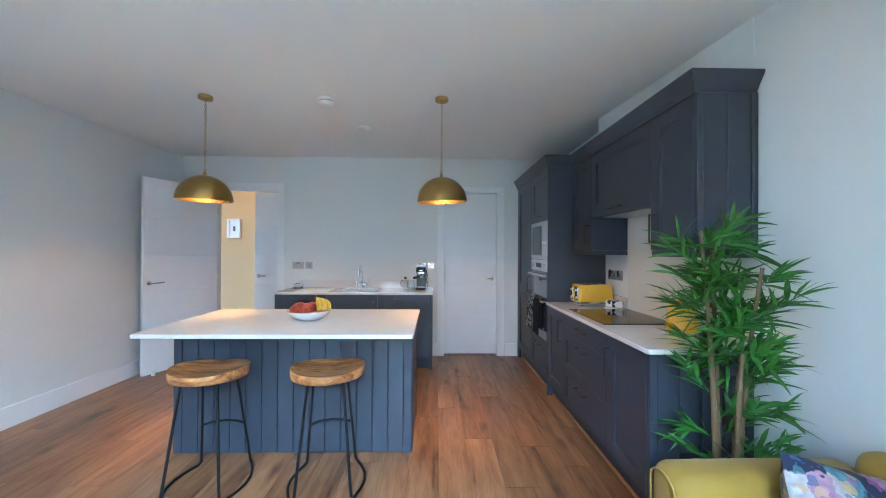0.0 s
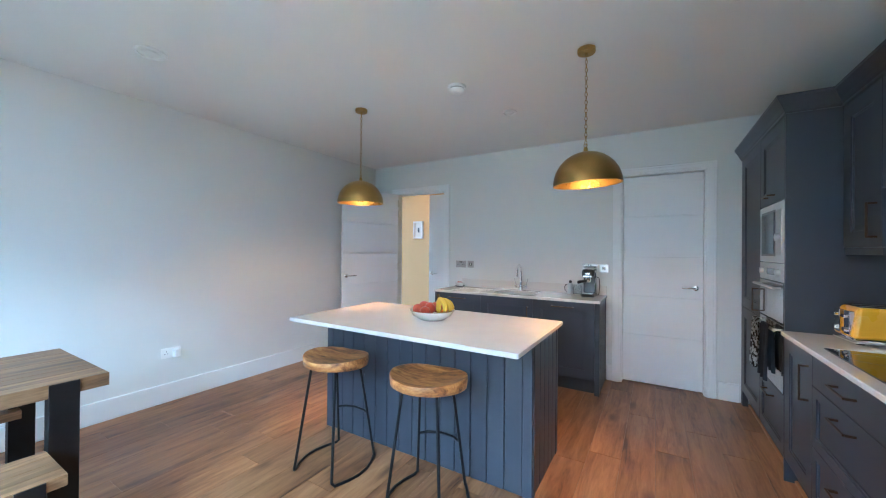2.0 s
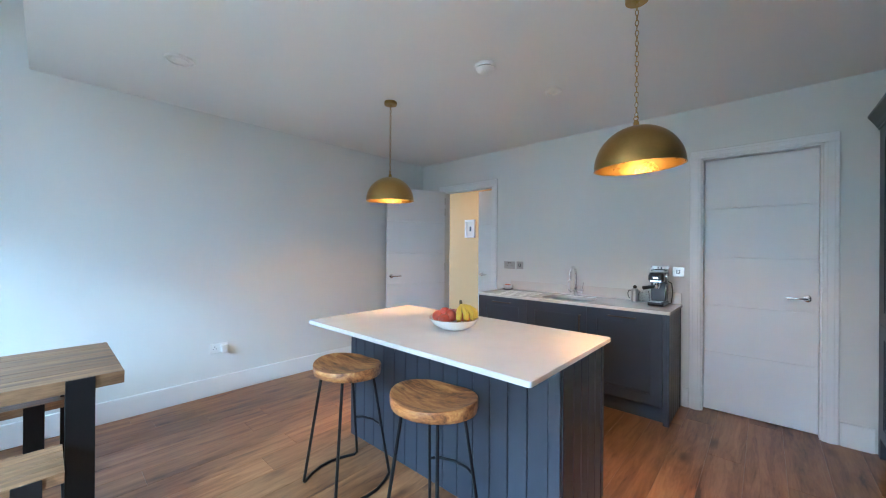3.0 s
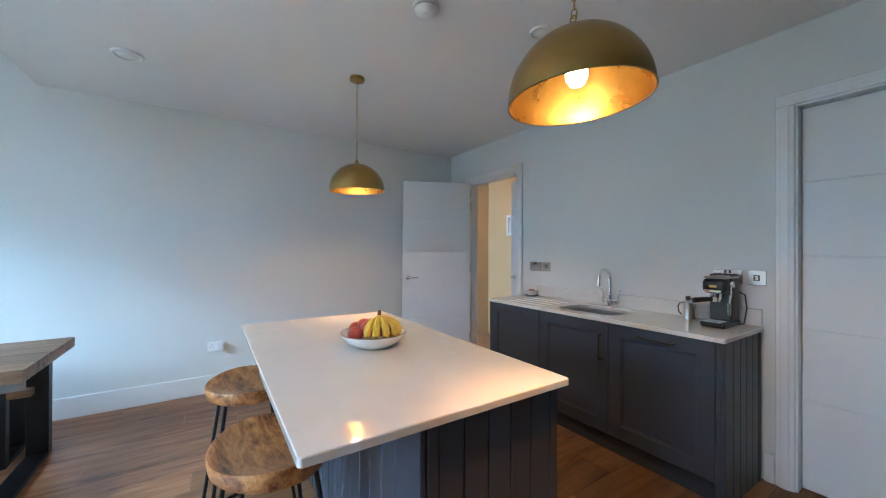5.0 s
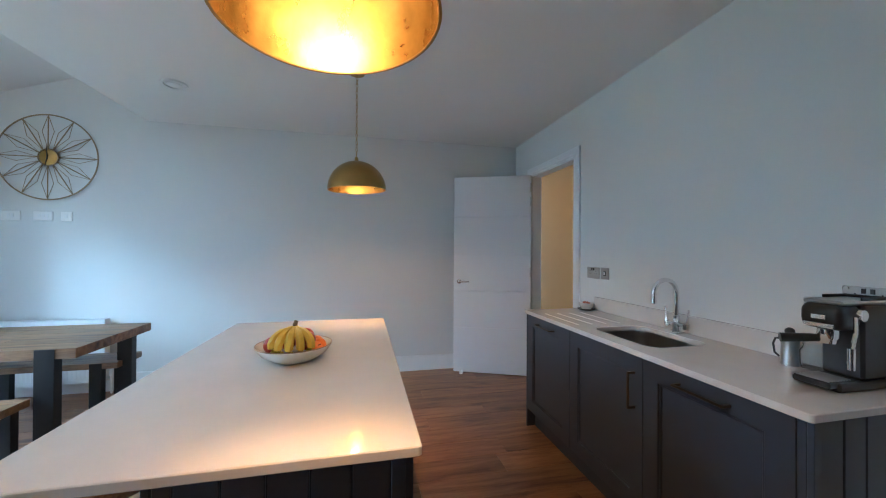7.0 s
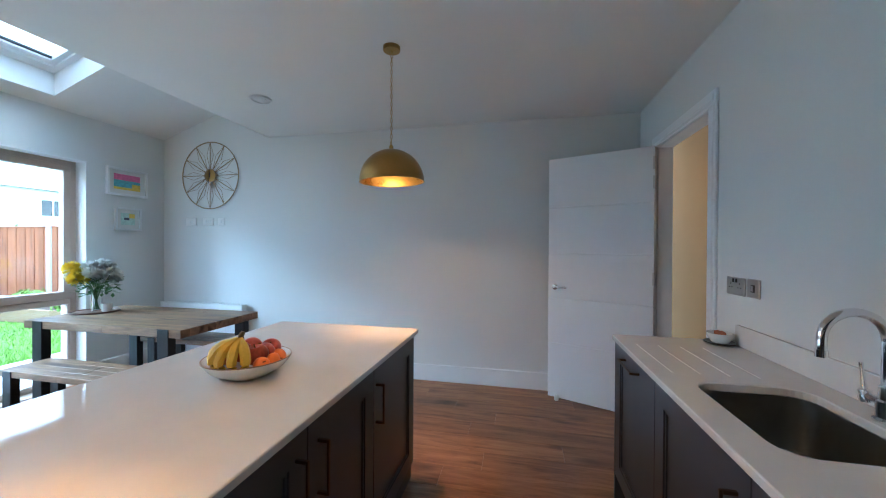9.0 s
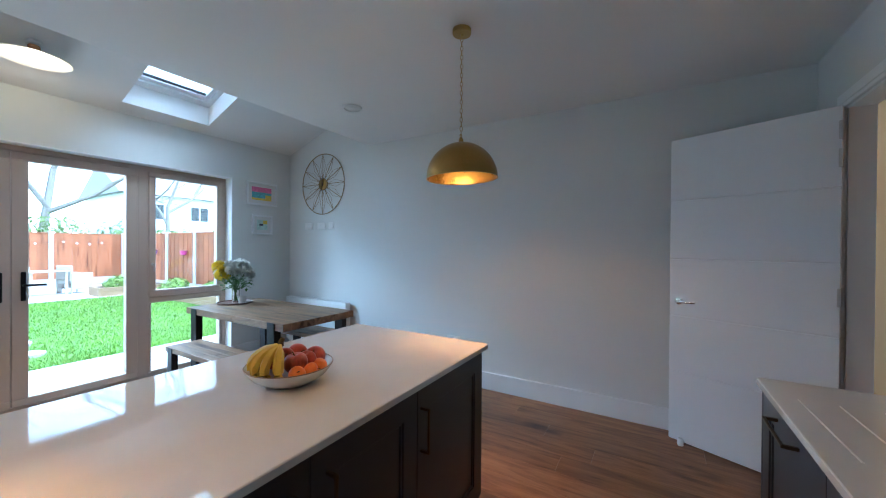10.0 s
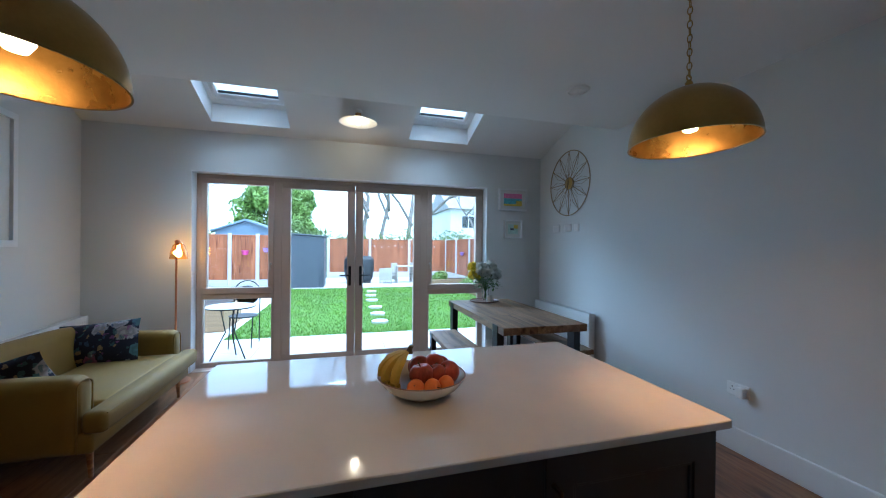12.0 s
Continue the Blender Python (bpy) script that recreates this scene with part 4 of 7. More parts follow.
# wall cabinets
WX = 1.57
for y0, y1, z0, lab in ((1.852, 2.21, 1.375, "slate-blue shaker wall cabinet at the end of the run"), (2.21, 3.04, 1.645, "slate-blue extractor wall cabinet above the hob"), (3.04, 3.438, 1.375, "slate-blue shaker wall cabinet beside oven tower")):
    unit = thing("wall_cabinet", (1.72, (y0 + y1) / 2, z0), lab, "wall cabinet", "east run wall cabinets")
    part("carcass", boxes(((WX, y0 + 0.001, z0), (1.866, y1 - 0.001, 2.165))), M_CAB, unit)
    w = y1 - y0
    if z0 < 1.5:
        hx = 0.045 if y0 < 2 else w - 0.045
        shaker(unit, face_to(WX, y1, z0, -90), w, 2.165 - z0, handle=(hx, 0.13, 0.16, True))
        part("pelmet", boxes(((WX - 0.015, y0 + 0.002, z0 - 0.038), (WX + 0.01, y1 - 0.002, z0 - 0.001)), ((WX + 0.01, (y0 if y0 < 2 else y0) + 0.002, z0 - 0.038), (1.866, y0 + 0.02, z0 - 0.001)), b=0.003), M_CAB, unit)
    else:
        shaker(unit, face_to(WX, y1, z0, -90), w, 2.165 - z0, handle=(w / 2, 0.045, 0.16, False))
        part("extractor", boxes(((WX + 0.03, y0 + 0.12, z0 - 0.006), (1.84, y1 - 0.12, z0 - 0.001))), M_STEEL, unit, "steel extractor grille")
end = thing("end_panel", (1.71, 1.845, 1.375), "slate-blue boarded end panel of the wall cabinets", "end panel")
part("core", boxes(((WX - 0.02, 1.84, 1.34), (1.866, 1.851, 2.168))), M_CAB, end)
boards(end, face_to(WX - 0.02, 1.84, 1.34, 0), 0.312, 0.828, 0.12, cap=0.03)


def cornice(path, z0, h, out, name):
    """A cove moulding swept along a plan path; it flares outwards to the left of the path."""
    prof = [(0.0, 0.0), (0.006, 0.0), (0.006, 0.014), (0.012, 0.02), (0.020, 0.04), (0.036, 0.066), (out - 0.004, 0.082), (out, 0.086), (out, h), (-0.02, h), (-0.02, 0.0)]
    bm = bmesh.new()
    rings = []
    pts = [Vector((*p, 0)) for p in path]
    for i, p in enumerate(pts):
        d0 = (pts[i] - pts[i - 1]).normalized() if i else (pts[1] - pts[0]).normalized()
        d1 = (pts[i + 1] - pts[i]).normalized() if i < len(pts) - 1 else d0
        n0, n1 = Vector((-d0.y, d0.x, 0)), Vector((-d1.y, d1.x, 0))
        n = (n0 + n1) / (1 + n0.dot(n1))
        rings.append([bm.verts.new(p + n * a + Vector((0, 0, z0 + z))) for a, z in prof])
    for a, b in zip(rings, rings[1:]):
        for k in range(len(prof)):
            j = (k + 1) % len(prof)
            bm.faces.new((a[k], b[k], b[j], a[j]))
    bm.faces.new(rings[0])
    bm.faces.new(rings[-1][::-1])
    bmesh.ops.recalc_face_normals(bm, faces=bm.faces)
    return solo(name, bm, M_CAB, "slate-blue moulded cornice along the unit tops", "cornice")


cornice([(TF - 0.02, YN - 0.002), (TF - 0.02, 3.44), (WX - 0.02, 3.44), (WX - 0.02, 1.84), (1.866, 1.84)][::-1], 2.168, 0.103, 0.05, "cornice")


# ---- electrical plates ----
def plate(name, m, w, h, material, bits, label, category, group=""):
    """A wall plate with rockers and socket insets; local x along, -y out."""
    p = thing(name, m.translation, label, category, group)
    part("cover", boxes(((-w / 2, -0.009, -h / 2), (w / 2, 0, h / 2)), m=m, b=0.003), material, p)
    for nm, x, z, bw, bh, mt, proud in bits:
        part(nm, boxes(((x - bw / 2, -0.009 - proud, z - bh / 2), (x + bw / 2, -0.0085, z + bh / 2)), m=m, b=0.001), mt, p)
    return p


def socket_bits(x, mt_dark):
    return [("pin_hole", x, 0.014, 0.005, 0.010, mt_dark, 0.0006), ("pin_hole", x - 0.011, -0.006, 0.008, 0.005, mt_dark, 0.0006), ("pin_hole", x + 0.011, -0.006, 0.008, 0.005, mt_dark, 0.0006)]


DOUBLE = [*socket_bits(-0.036, M_BLACKP), *socket_bits(0.036, M_BLACKP), ("rocker", -0.012, 0.028, 0.012, 0.018, M_BLACKP, 0.004), ("rocker", 0.012, 0.028, 0.012, 0.018, M_BLACKP, 0.004)]
SWITCH = [("inset", 0, 0, 0.03, 0.034, M_BLACKP, 0.0008), ("rocker", 0, 0, 0.016, 0.024, M_CHROME, 0.004)]
plate("socket", face_to(-1.528, YN, 1.168, 0), 0.147, 0.087, M_NICKEL, DOUBLE, "brushed steel double socket above worktop", "socket", "steel wall plates")
plate("switch", face_to(-1.389, YN, 1.170, 0), 0.087, 0.087, M_NICKEL, SWITCH, "brushed steel single fused switch above worktop", "switch", "steel wall plates")
plate("socket", face_to(0.041, YN, 1.168, 0), 0.147, 0.087, M_NICKEL, DOUBLE, "brushed steel double socket behind coffee machine", "socket", "steel wall plates")
plate("switch", face_to(0.182, YN, 1.166, 0), 0.087, 0.087, M_NICKEL, SWITCH, "brushed steel switch by the store door", "switch", "steel wall plates")
plate("socket", face_to(XE, 3.31, 1.155, -90), 0.147, 0.087, M_NICKEL, DOUBLE, "brushed steel double socket above toaster", "socket", "steel wall plates")
plate("switch", face_to(XE, 3.18, 1.155, -90), 0.087, 0.087, M_NICKEL, SWITCH, "brushed steel cooker switch on the wall", "switch", "steel wall plates")
ws = plate("socket", face_to(XW, 2.068, 0.425, 90), 0.147, 0.087, M_WHITEP, [*socket_bits(-0.036, M_BLACKP), ("rocker", -0.012, 0.028, 0.012, 0.018, M_TRIM, 0.003), ("rocker", 0.012, 0.028, 0.012, 0.018, M_TRIM, 0.003)], "white double wall socket above skirting", "socket")
bm = bmesh.new()
box(bm, (XW + 0.0095, 2.078, 0.385), (XW + 0.055, 2.128, 0.455), 0.008, None, 2)
solo("plug_adaptor", bm, M_WHITEP, "white plug-in adaptor in the wall socket", "plug")
for y, w, b in ((-0.135, 0.147, 2), (0.105, 0.147, 3), (0.281, 0.087, 1)):
    bits = [("rocker", (k - (b - 1) / 2) * 0.03, 0, 0.02, 0.034, M_TRIM, 0.003) for k in range(b)]
    plate("switch", face_to(XW, y, 1.630, 90), w, 0.087, M_WHITEP, bits, "white plastic light switch below wall clock", "switch", "white switches")

# ---- small things on the worktops ----
# coffee machine
CM = pose(0.062, 4.535, TOP, 0, 0, 0) @ Matrix.Diagonal((0.80, 0.95, 0.97, 1))
cof = thing("coffee_machine", CM.translation, "black and steel espresso machine on worktop", "coffee machine")
bm = bmesh.new()
box(bm, (-0.075, -0.115, 0.0), (0.075, 0.13, 0.03), 0.008, CM, 2)
part("base", bm, M_BLACKP, cof)
part("drip_tray", boxes(((-0.065, -0.15, 0.012), (0.065, -0.02, 0.034)), m=CM, b=0.006), M_BLACKP, cof)
part("tray_grille", boxes(*[((-0.055, -0.14 + i * 0.014, 0.034), (0.055, -0.134 + i * 0.014, 0.037)) for i in range(8)], m=CM), M_STEEL, cof, "steel drip grille")
part("column", boxes(((-0.07, 0.0, 0.03), (0.07, 0.13, 0.29)), m=CM, b=0.01), M_GRAPH, cof, "graphite metal housing")
bm = bmesh.new()
box(bm, (-0.075, -0.11, 0.20), (0.075, 0.0, 0.29), 0.032, CM, 5)
part("head", bm, M_BLACKP, cof, "black group head housing", 50)
part("top_plate", boxes(((-0.070, -0.095, 0.286), (0.070, 0.125, 0.301)), m=CM, b=0.012), M_STEEL, cof, "steel cup-warming top")
part("cup_rail", boxes(((-0.066, 0.0, 0.30), (-0.060, 0.12, 0.312)), ((0.060, 0.0, 0.30), (0.066, 0.12, 0.312)), ((-0.066, 0.114, 0.30), (0.066, 0.12, 0.312)), m=CM, b=0.002), M_BLACKP, cof, "black cup rail")
part("front_trim", boxes(((-0.052, -0.1125, 0.207), (0.052, -0.108, 0.222)), m=CM, b=0.002), M_CHROME, cof, "chrome trim")
bm = bmesh.new()
lathe(bm, [(0, 0.15), (0.026, 0.15), (0.03, 0.165), (0.034, 0.17), (0.034, 0.20), (0, 0.20)], 24, CM @ pose(0, -0.06, 0))
part("group_head", bm, M_CHROME, cof, smooth=40)
bm = bmesh.new()
tube(bm, [CM @ Vector(p) for p in ((-0.02, -0.075, 0.165), (-0.05, -0.11, 0.162), (-0.10, -0.16, 0.155))], 0.013, 12, 0.016)
part("portafilter_handle", bm, M_BLACKP, cof, smooth=40)
bm = bmesh.new()
tube(bm, [CM @ Vector(p) for p in ((0.085, -0.06, 0.25), (0.092, -0.07, 0.2), (0.085, -0.09, 0.10))], 0.006, 8)
lathe(bm, [(0, 0.06), (0.011, 0.06), (0.012, 0.13), (0, 0.132)], 14, CM @ pose(0.088, -0.085, 0.02))
part("steam_wand", bm, M_CHROME, cof, smooth=40)
bm = bmesh.new()
lathe(bm, [(0, 0), (0.02, 0), (0.019, 0.014), (0, 0.015)], 20, CM @ pose(0.079, -0.03, 0.255, 0, 90, 0))
part("steam_knob", bm, M_CHROME, cof, smooth=40)
part("badge", boxes(((-0.025, -0.1115, 0.235), (0.025, -0.1095, 0.25)), m=CM, b=0.0008), M_CHROME, cof, "plain chrome badge")
bm = bmesh.new()
tube(bm, [(0.112, 4.64, TOP + 0.2), (0.14, 4.665, TOP + 0.18), (0.148, 4.665, TOP + 0.1), (0.14, 4.65, TOP + 0.01), (0.12, 4.63, TOP + 0.006)], 0.004, 6)
part("power_cord", bm, M_BLACKP, cof, smooth=60)
# moka pot
MP = pose(-0.140, 4.615, TOP) @ Matrix.Diagonal((0.68, 0.68, 0.80, 1))
moka = thing("moka_pot", MP.translation, "small polished steel coffee pot with black knob", "coffee pot")
bm = bmesh.new()
lathe(bm, [(0, 0), (0.043, 0), (0.045, 0.01), (0.041, 0.062), (0.04, 0.07), (0.044, 0.13), (0.046, 0.134), (0.03, 0.146), (0, 0.15)], 28, MP)
part("body", bm, M_STEEL, moka, smooth=35)
bm = bmesh.new()
blob(bm, MP @ Vector((0, 0, 0.166)), 0.017, 2)
part("knob", bm, M_BLACKP, moka, smooth=0)
bm = bmesh.new()
tube(bm, [MP @ Vector(p) for p in ((-0.042, 0, 0.125), (-0.075, 0, 0.12), (-0.088, 0, 0.09), (-0.08, 0, 0.045), (-0.055, 0, 0.03))], 0.004, 8)
part("handle", bm, M_BLACKP, moka, smooth=60)
bm = bmesh.new()
lathe(bm, [(0, 0.002), (0.04, 0.002), (0.046, 0.02), (0.046, 0.07), (0.036, 0.09), (0.038, 0.1), (0.035, 0.1), (0.033, 0.09), (0.043, 0.07), (0.043, 0.02), (0.038, 0.006), (0, 0.006)], 24, pose(-0.07, 4.64, TOP), cap=False)
solo("glass_jar", bm, M_GLASS, "small clear glass jar beside coffee machine", "jar", smooth=40)
# dish by the tap
DP = pose(-1.50, 4.63, TOP)
dish = thing("sponge_dish", DP.translation, "small white dish with cloths on dark tray", "dish")
bm = bmesh.new()
lathe(bm, [(0, 0), (0.05, 0), (0.066, 0.008), (0.066, 0.012), (0.046, 0.008), (0, 0.008)], 24, DP)
part("tray", bm, M_BLACKP, dish, smooth=40)
bm = bmesh.new()
lathe(bm, [(0, 0.009), (0.035, 0.009), (0.055, 0.04), (0.056, 0.055), (0.052, 0.055), (0.048, 0.04), (0.03, 0.015), (0, 0.015)], 24, DP)
part("bowl", bm, M_CERAMIC, dish, smooth=40)
bm = bmesh.new()
for i in range(3):
    blob(bm, DP @ Vector((-0.02 + 0.02 * i, 0.008 * (i % 2), 0.05)), 0.022, 1, (1, 0.8, 0.7))
part("sponge", bm, mat("terracotta_sponge", (0.45, 0.16, 0.09), 0.9, var=0.3, fine=200, bump=0.6), dish, "terracotta coloured sponge", 60)

# toaster
TM = pose(1.665, 3.295, TOP, 0, 0, 5)
toa = thing("toaster", TM.translation, "yellow four-slice toaster with chrome base and levers", "toaster")
bm = bmesh.new()
for v in box(bm, (-0.165, -0.10, 0.03), (0.165, 0.10, 0.185), 0.018, None, 4):
    v.co[0] *= 1 - 1.1 * max(0, v.co[2] - 0.06)
    v.co[1] *= 1 - 0.9 * max(0, v.co[2] - 0.06)
    v.co = TM @ v.co
part("shell", bm, M_YELLOW, toa, smooth=50)
part("base", boxes(((-0.168, -0.103, 0.008), (0.168, 0.103, 0.034)), m=TM, b=0.008), M_CHROME, toa, "chrome base")
part("top_plate", boxes(((-0.128, -0.074, 0.183), (0.128, 0.074, 0.190)), m=TM, b=0.003), M_CHROME, toa)
for y in (-0.035, 0.035):
    part("slot", boxes(((-0.112, y - 0.014, 0.1885), (0.115, y + 0.014, 0.1915)), m=TM), M_BLACKP, toa)
for y in (-0.045, 0.045):
    part("lever", boxes(((-0.188, y - 0.018, 0.13), (-0.150, y + 0.018, 0.145)), ((-0.172, y - 0.026, 0.045), (-0.150, y + 0.026, 0.165)), m=TM, b=0.003), M_CHROME, toa)
    bm = bmesh.new()
    lathe(bm, [(0, 0), (0.014, 0), (0.012, 0.014), (0, 0.015)], 16, TM @ pose(-0.171, y, 0.07, 0, -90, 0))
    part("dial", bm, M_CHROME, toa, smooth=40)
for x in (-0.13, 0.13):
    for y in (-0.07, 0.07):
        part("foot", boxes(((x - 0.012, y - 0.012, 0), (x + 0.012, y + 0.012, 0.009)), m=TM), M_BLACKP, toa)
# butter dish
BM_ = pose(1.755, 3.05, TOP, 0, 0, -38)
but = thing("butter_dish", BM_.translation, "white butter dish with dark animal-hide spots", "butter dish")
part("tray", boxes(((-0.075, -0.045, 0), (0.075, 0.045, 0.012)), m=BM_, b=0.005), M_CERAMIC, but)
bm = bmesh.new()
box(bm, (-0.065, -0.036, 0.012), (0.065, 0.036, 0.07), 0.012, BM_, 3)
part("lid", bm, M_SPOTS, but, "black-spotted white lid", 50)
# kettle
KM = pose(1.72, 2.17, TOP, 0, 0, 60)
ket = thing("kettle", KM.translation, "yellow enamel kettle with chrome lid and base", "kettle")
bm = bmesh.new()
lathe(bm, [(0, 0.012), (0.085, 0.012), (0.088, 0.03), (0.078, 0.12), (0.062, 0.18), (0.055, 0.195), (0, 0.195)], 32, KM)
part("body", bm, M_YELLOW, ket, smooth=40)
bm = bmesh.new()
lathe(bm, [(0, 0), (0.088, 0), (0.09, 0.012), (0, 0.0125)], 32, KM)
part("base", bm, M_CHROME, ket, smooth=40)
bm = bmesh.new()
lathe(bm, [(0, 0.195), (0.056, 0.195), (0.05, 0.21), (0.015, 0.218), (0.014, 0.232), (0, 0.234)], 24, KM)
part("lid", bm, M_CHROME, ket, smooth=40)
bm = bmesh.new()
tube(bm, [KM @ Vector(p) for p in ((0.06, 0, 0.19), (0.11, 0, 0.19), (0.13, 0, 0.15), (0.12, 0, 0.07), (0.088, 0, 0.045))], 0.011, 10)
part("handle", bm, M_BLACKP, ket, smooth=60)
bm = bmesh.new()
tube(bm, [KM @ Vector(p) for p in ((-0.06, 0, 0.14), (-0.095, 0, 0.175), (-0.108, 0, 0.182))], 0.018, 10, 0.012)
part("spout", bm, M_YELLOW, ket, smooth=60)

# ---- island ----
IX0, IX1, IY0, IY1, IT = -1.530, 0.116, 2.171, 3.086, 0.870
isl = thing("kitchen_island", (-0.71, 2.75, 0), "slate-blue boarded kitchen island with shaker doors", "kitchen island")
BX0, BX1, BY0, BY1, BH = -1.503, 0.087, 2.495, 3.05, IT - 0.027
part("carcass", boxes(((BX0 + 0.015, BY0 + 0.015, 0.0), (BX1 - 0.015, BY1, BH - 0.001))), M_CABD, isl)
boards(isl, face_to(BX0, BY0 + 0.014, 0, 0), BX1 - BX0, BH - 0.001, 0.105, cap=0.055)
boards(isl, pose(BX1 - 0.014, BY0 + 0.019, 0, 0, 0, 90), BY1 - BY0 - 0.019, BH - 0.001, 0.09, cap=0.035)
boards(isl, pose(BX0 + 0.014, BY1, 0, 0, 0, -90), BY1 - BY0 - 0.019, BH - 0.001, 0.09, cap=0.035)
for x0, x1, hx in ((BX0 + 0.02, -0.905, 0.555), (-0.905, -0.425, 0.425), (-0.425, BX1 - 0.015, 0.055)):
    w = x1 - x0
    shaker(isl, face_to(x1, BY1, 0.11, 180), w, BH - 0.114, handle=(w - hx if hx > 0.2 else w - 0.055, 0.575, 0.16, True))
itop = thing("island_worktop", (-0.71, 2.63, IT - 0.026), "white quartz island worktop overhanging the stools", "worktop")
part("slab", slab_with_hole(rounded(IX0, IX1, IY0, IY1, 0.012), None, IT - 0.026, IT), M_QUARTZ, itop)

# fruit bowl
FB = pose(-0.665, 2.662, IT)
bm = bmesh.new()
lathe(bm, [(0, 0), (0.075, 0), (0.085, 0.004), (0.128, 0.03), (0.152, 0.062), (0.154, 0.066), (0.150, 0.066), (0.124, 0.035), (0.08, 0.01), (0, 0.008)], 48, FB)
bowl = thing("fruit_bowl", FB.translation, "shallow white ceramic bowl full of fruit on island", "bowl")
part("dish", bm, M_CERAMIC, bowl, smooth=50)
bm = bmesh.new()
tube(bm, arc((FB.translation[0], FB.translation[1], IT + 0.066), 0.152, 0, 352.5, 47, "xy"), 0.0022, 6, closed=True)
part("rim", bm, M_RIMBROWN, bowl, "thin brown glazed rim", 60)


def apple(at, r, turn, material=M_APPLE, name="apple", label="red apple in the fruit bowl"):
    bm = bmesh.new()
    prof = [(r * math.sin(math.pi * k / 14) * (1 + 0.06 * math.cos(math.pi * k / 14)), r * 0.93 * (math.cos(math.pi * k / 14) - 0.30 * math.exp(-((k) / 1.6) ** 2) + 0.18 * math.exp(-((14 - k) / 1.6) ** 2))) for k in range(15)]
    m = pose(*at, turn, turn * 0.6, turn * 3)
    lathe(bm, prof, 22, m)
    f = thing(name, at, label, "fruit", "fruit in the bowl")
    part("skin", bm, material, f, smooth=0)
    bm = bmesh.new()
    tube(bm, [m @ Vector((0, 0, r * 0.6)), m @ Vector((0.003, 0, r * 0.85)), m @ Vector((0.007, 0, r * 1.05))], 0.0018, 5)
    part("stalk", bm, M_STALK, f)


cx, cy, cz = FB.translation
for i, (dx, dy, dz, r) in enumerate(((0.010, 0.046, 0.078, 0.042), (-0.040, 0.040, 0.072, 0.038), (-0.088, 0.030, 0.074, 0.040), (0.0, -0.028, 0.080, 0.039), (-0.050, -0.025, 0.084, 0.040), (-0.080, -0.055, 0.068, 0.038), (0.0, -0.088, 0.062, 0.036))):
    apple((cx + dx, cy + dy, cz + dz), r, 8 + 11 * i)
for i, (dx, dy, dz) in enumerate(((0.038, 0.090, 0.052), (-0.014, 0.100, 0.053), (-0.064, 0.082, 0.053))):
    apple((cx + dx, cy + dy, cz + dz), 0.029, 40 + 31 * i, M_ORANGE, "orange", "small orange in the fruit bowl")
ban = thing("banana_bunch", (cx + 0.07, cy - 0.01, cz + 0.06), "bunch of ripe yellow bananas in the bowl", "fruit", "fruit in the bowl")
stem = Vector((cx + 0.045, cy + 0.01, cz + 0.148))
for i in range(5):
    a = radians(-58 + 27 * i)
    out = Vector((math.cos(a), math.sin(a), 0))
    side = Vector((-out.y, out.x, 0)) * 0.0
    pts, rad = [], []
    for k in range(11):
        u = k / 10
        pts.append(stem + out * (0.012 + 0.088 * math.sin(u * 2.35) - 0.012 * u) + Vector((0, 0, 0.012 * math.sin(u * 3.1) - 0.118 * u)))
        rad.append(0.0055 if k == 0 else 0.009 if k == 1 else 0.0175 * (1 - 0.55 * abs(u - 0.5) ** 2.2 * 3.2) if k < 10 else 0.005)
    bm = bmesh.new()
    rings, up = [], None
    for k, p in enumerate(pts):
        d = (pts[min(k + 1, 10)] - pts[max(k - 1, 0)]).normalized()
        s1 = d.cross(Vector((0.1, 0.2, 1)) if abs(d.z) < 0.9 else out).normalized()
        s2 = d.cross(s1)
        rings.append([bm.verts.new(p + rad[k] * (math.cos(2 * math.pi * j / 6) * s1 + math.sin(2 * math.pi * j / 6) * s2)) for j in range(6)])
    for r0, r1 in zip(rings, rings[1:]):
        for j in range(6):
            bm.faces.new((r0[j], r0[(j + 1) % 6], r1[(j + 1) % 6], r1[j]))
    bm.faces.new(rings[-1])
    bmesh.ops.recalc_face_normals(bm, faces=bm.faces)
    part("banana", bm, M_BANANA, ban, smooth=45)
bm = bmesh.new()
tube(bm, [stem + Vector((0, 0, -0.006)), stem + Vector((0, 0.0, 0.008)), stem + Vector((-0.006, 0.004, 0.022))], 0.011, 8, 0.008)
part("stalk", bm, M_BTIP, ban, "dark brown stalk", 60)


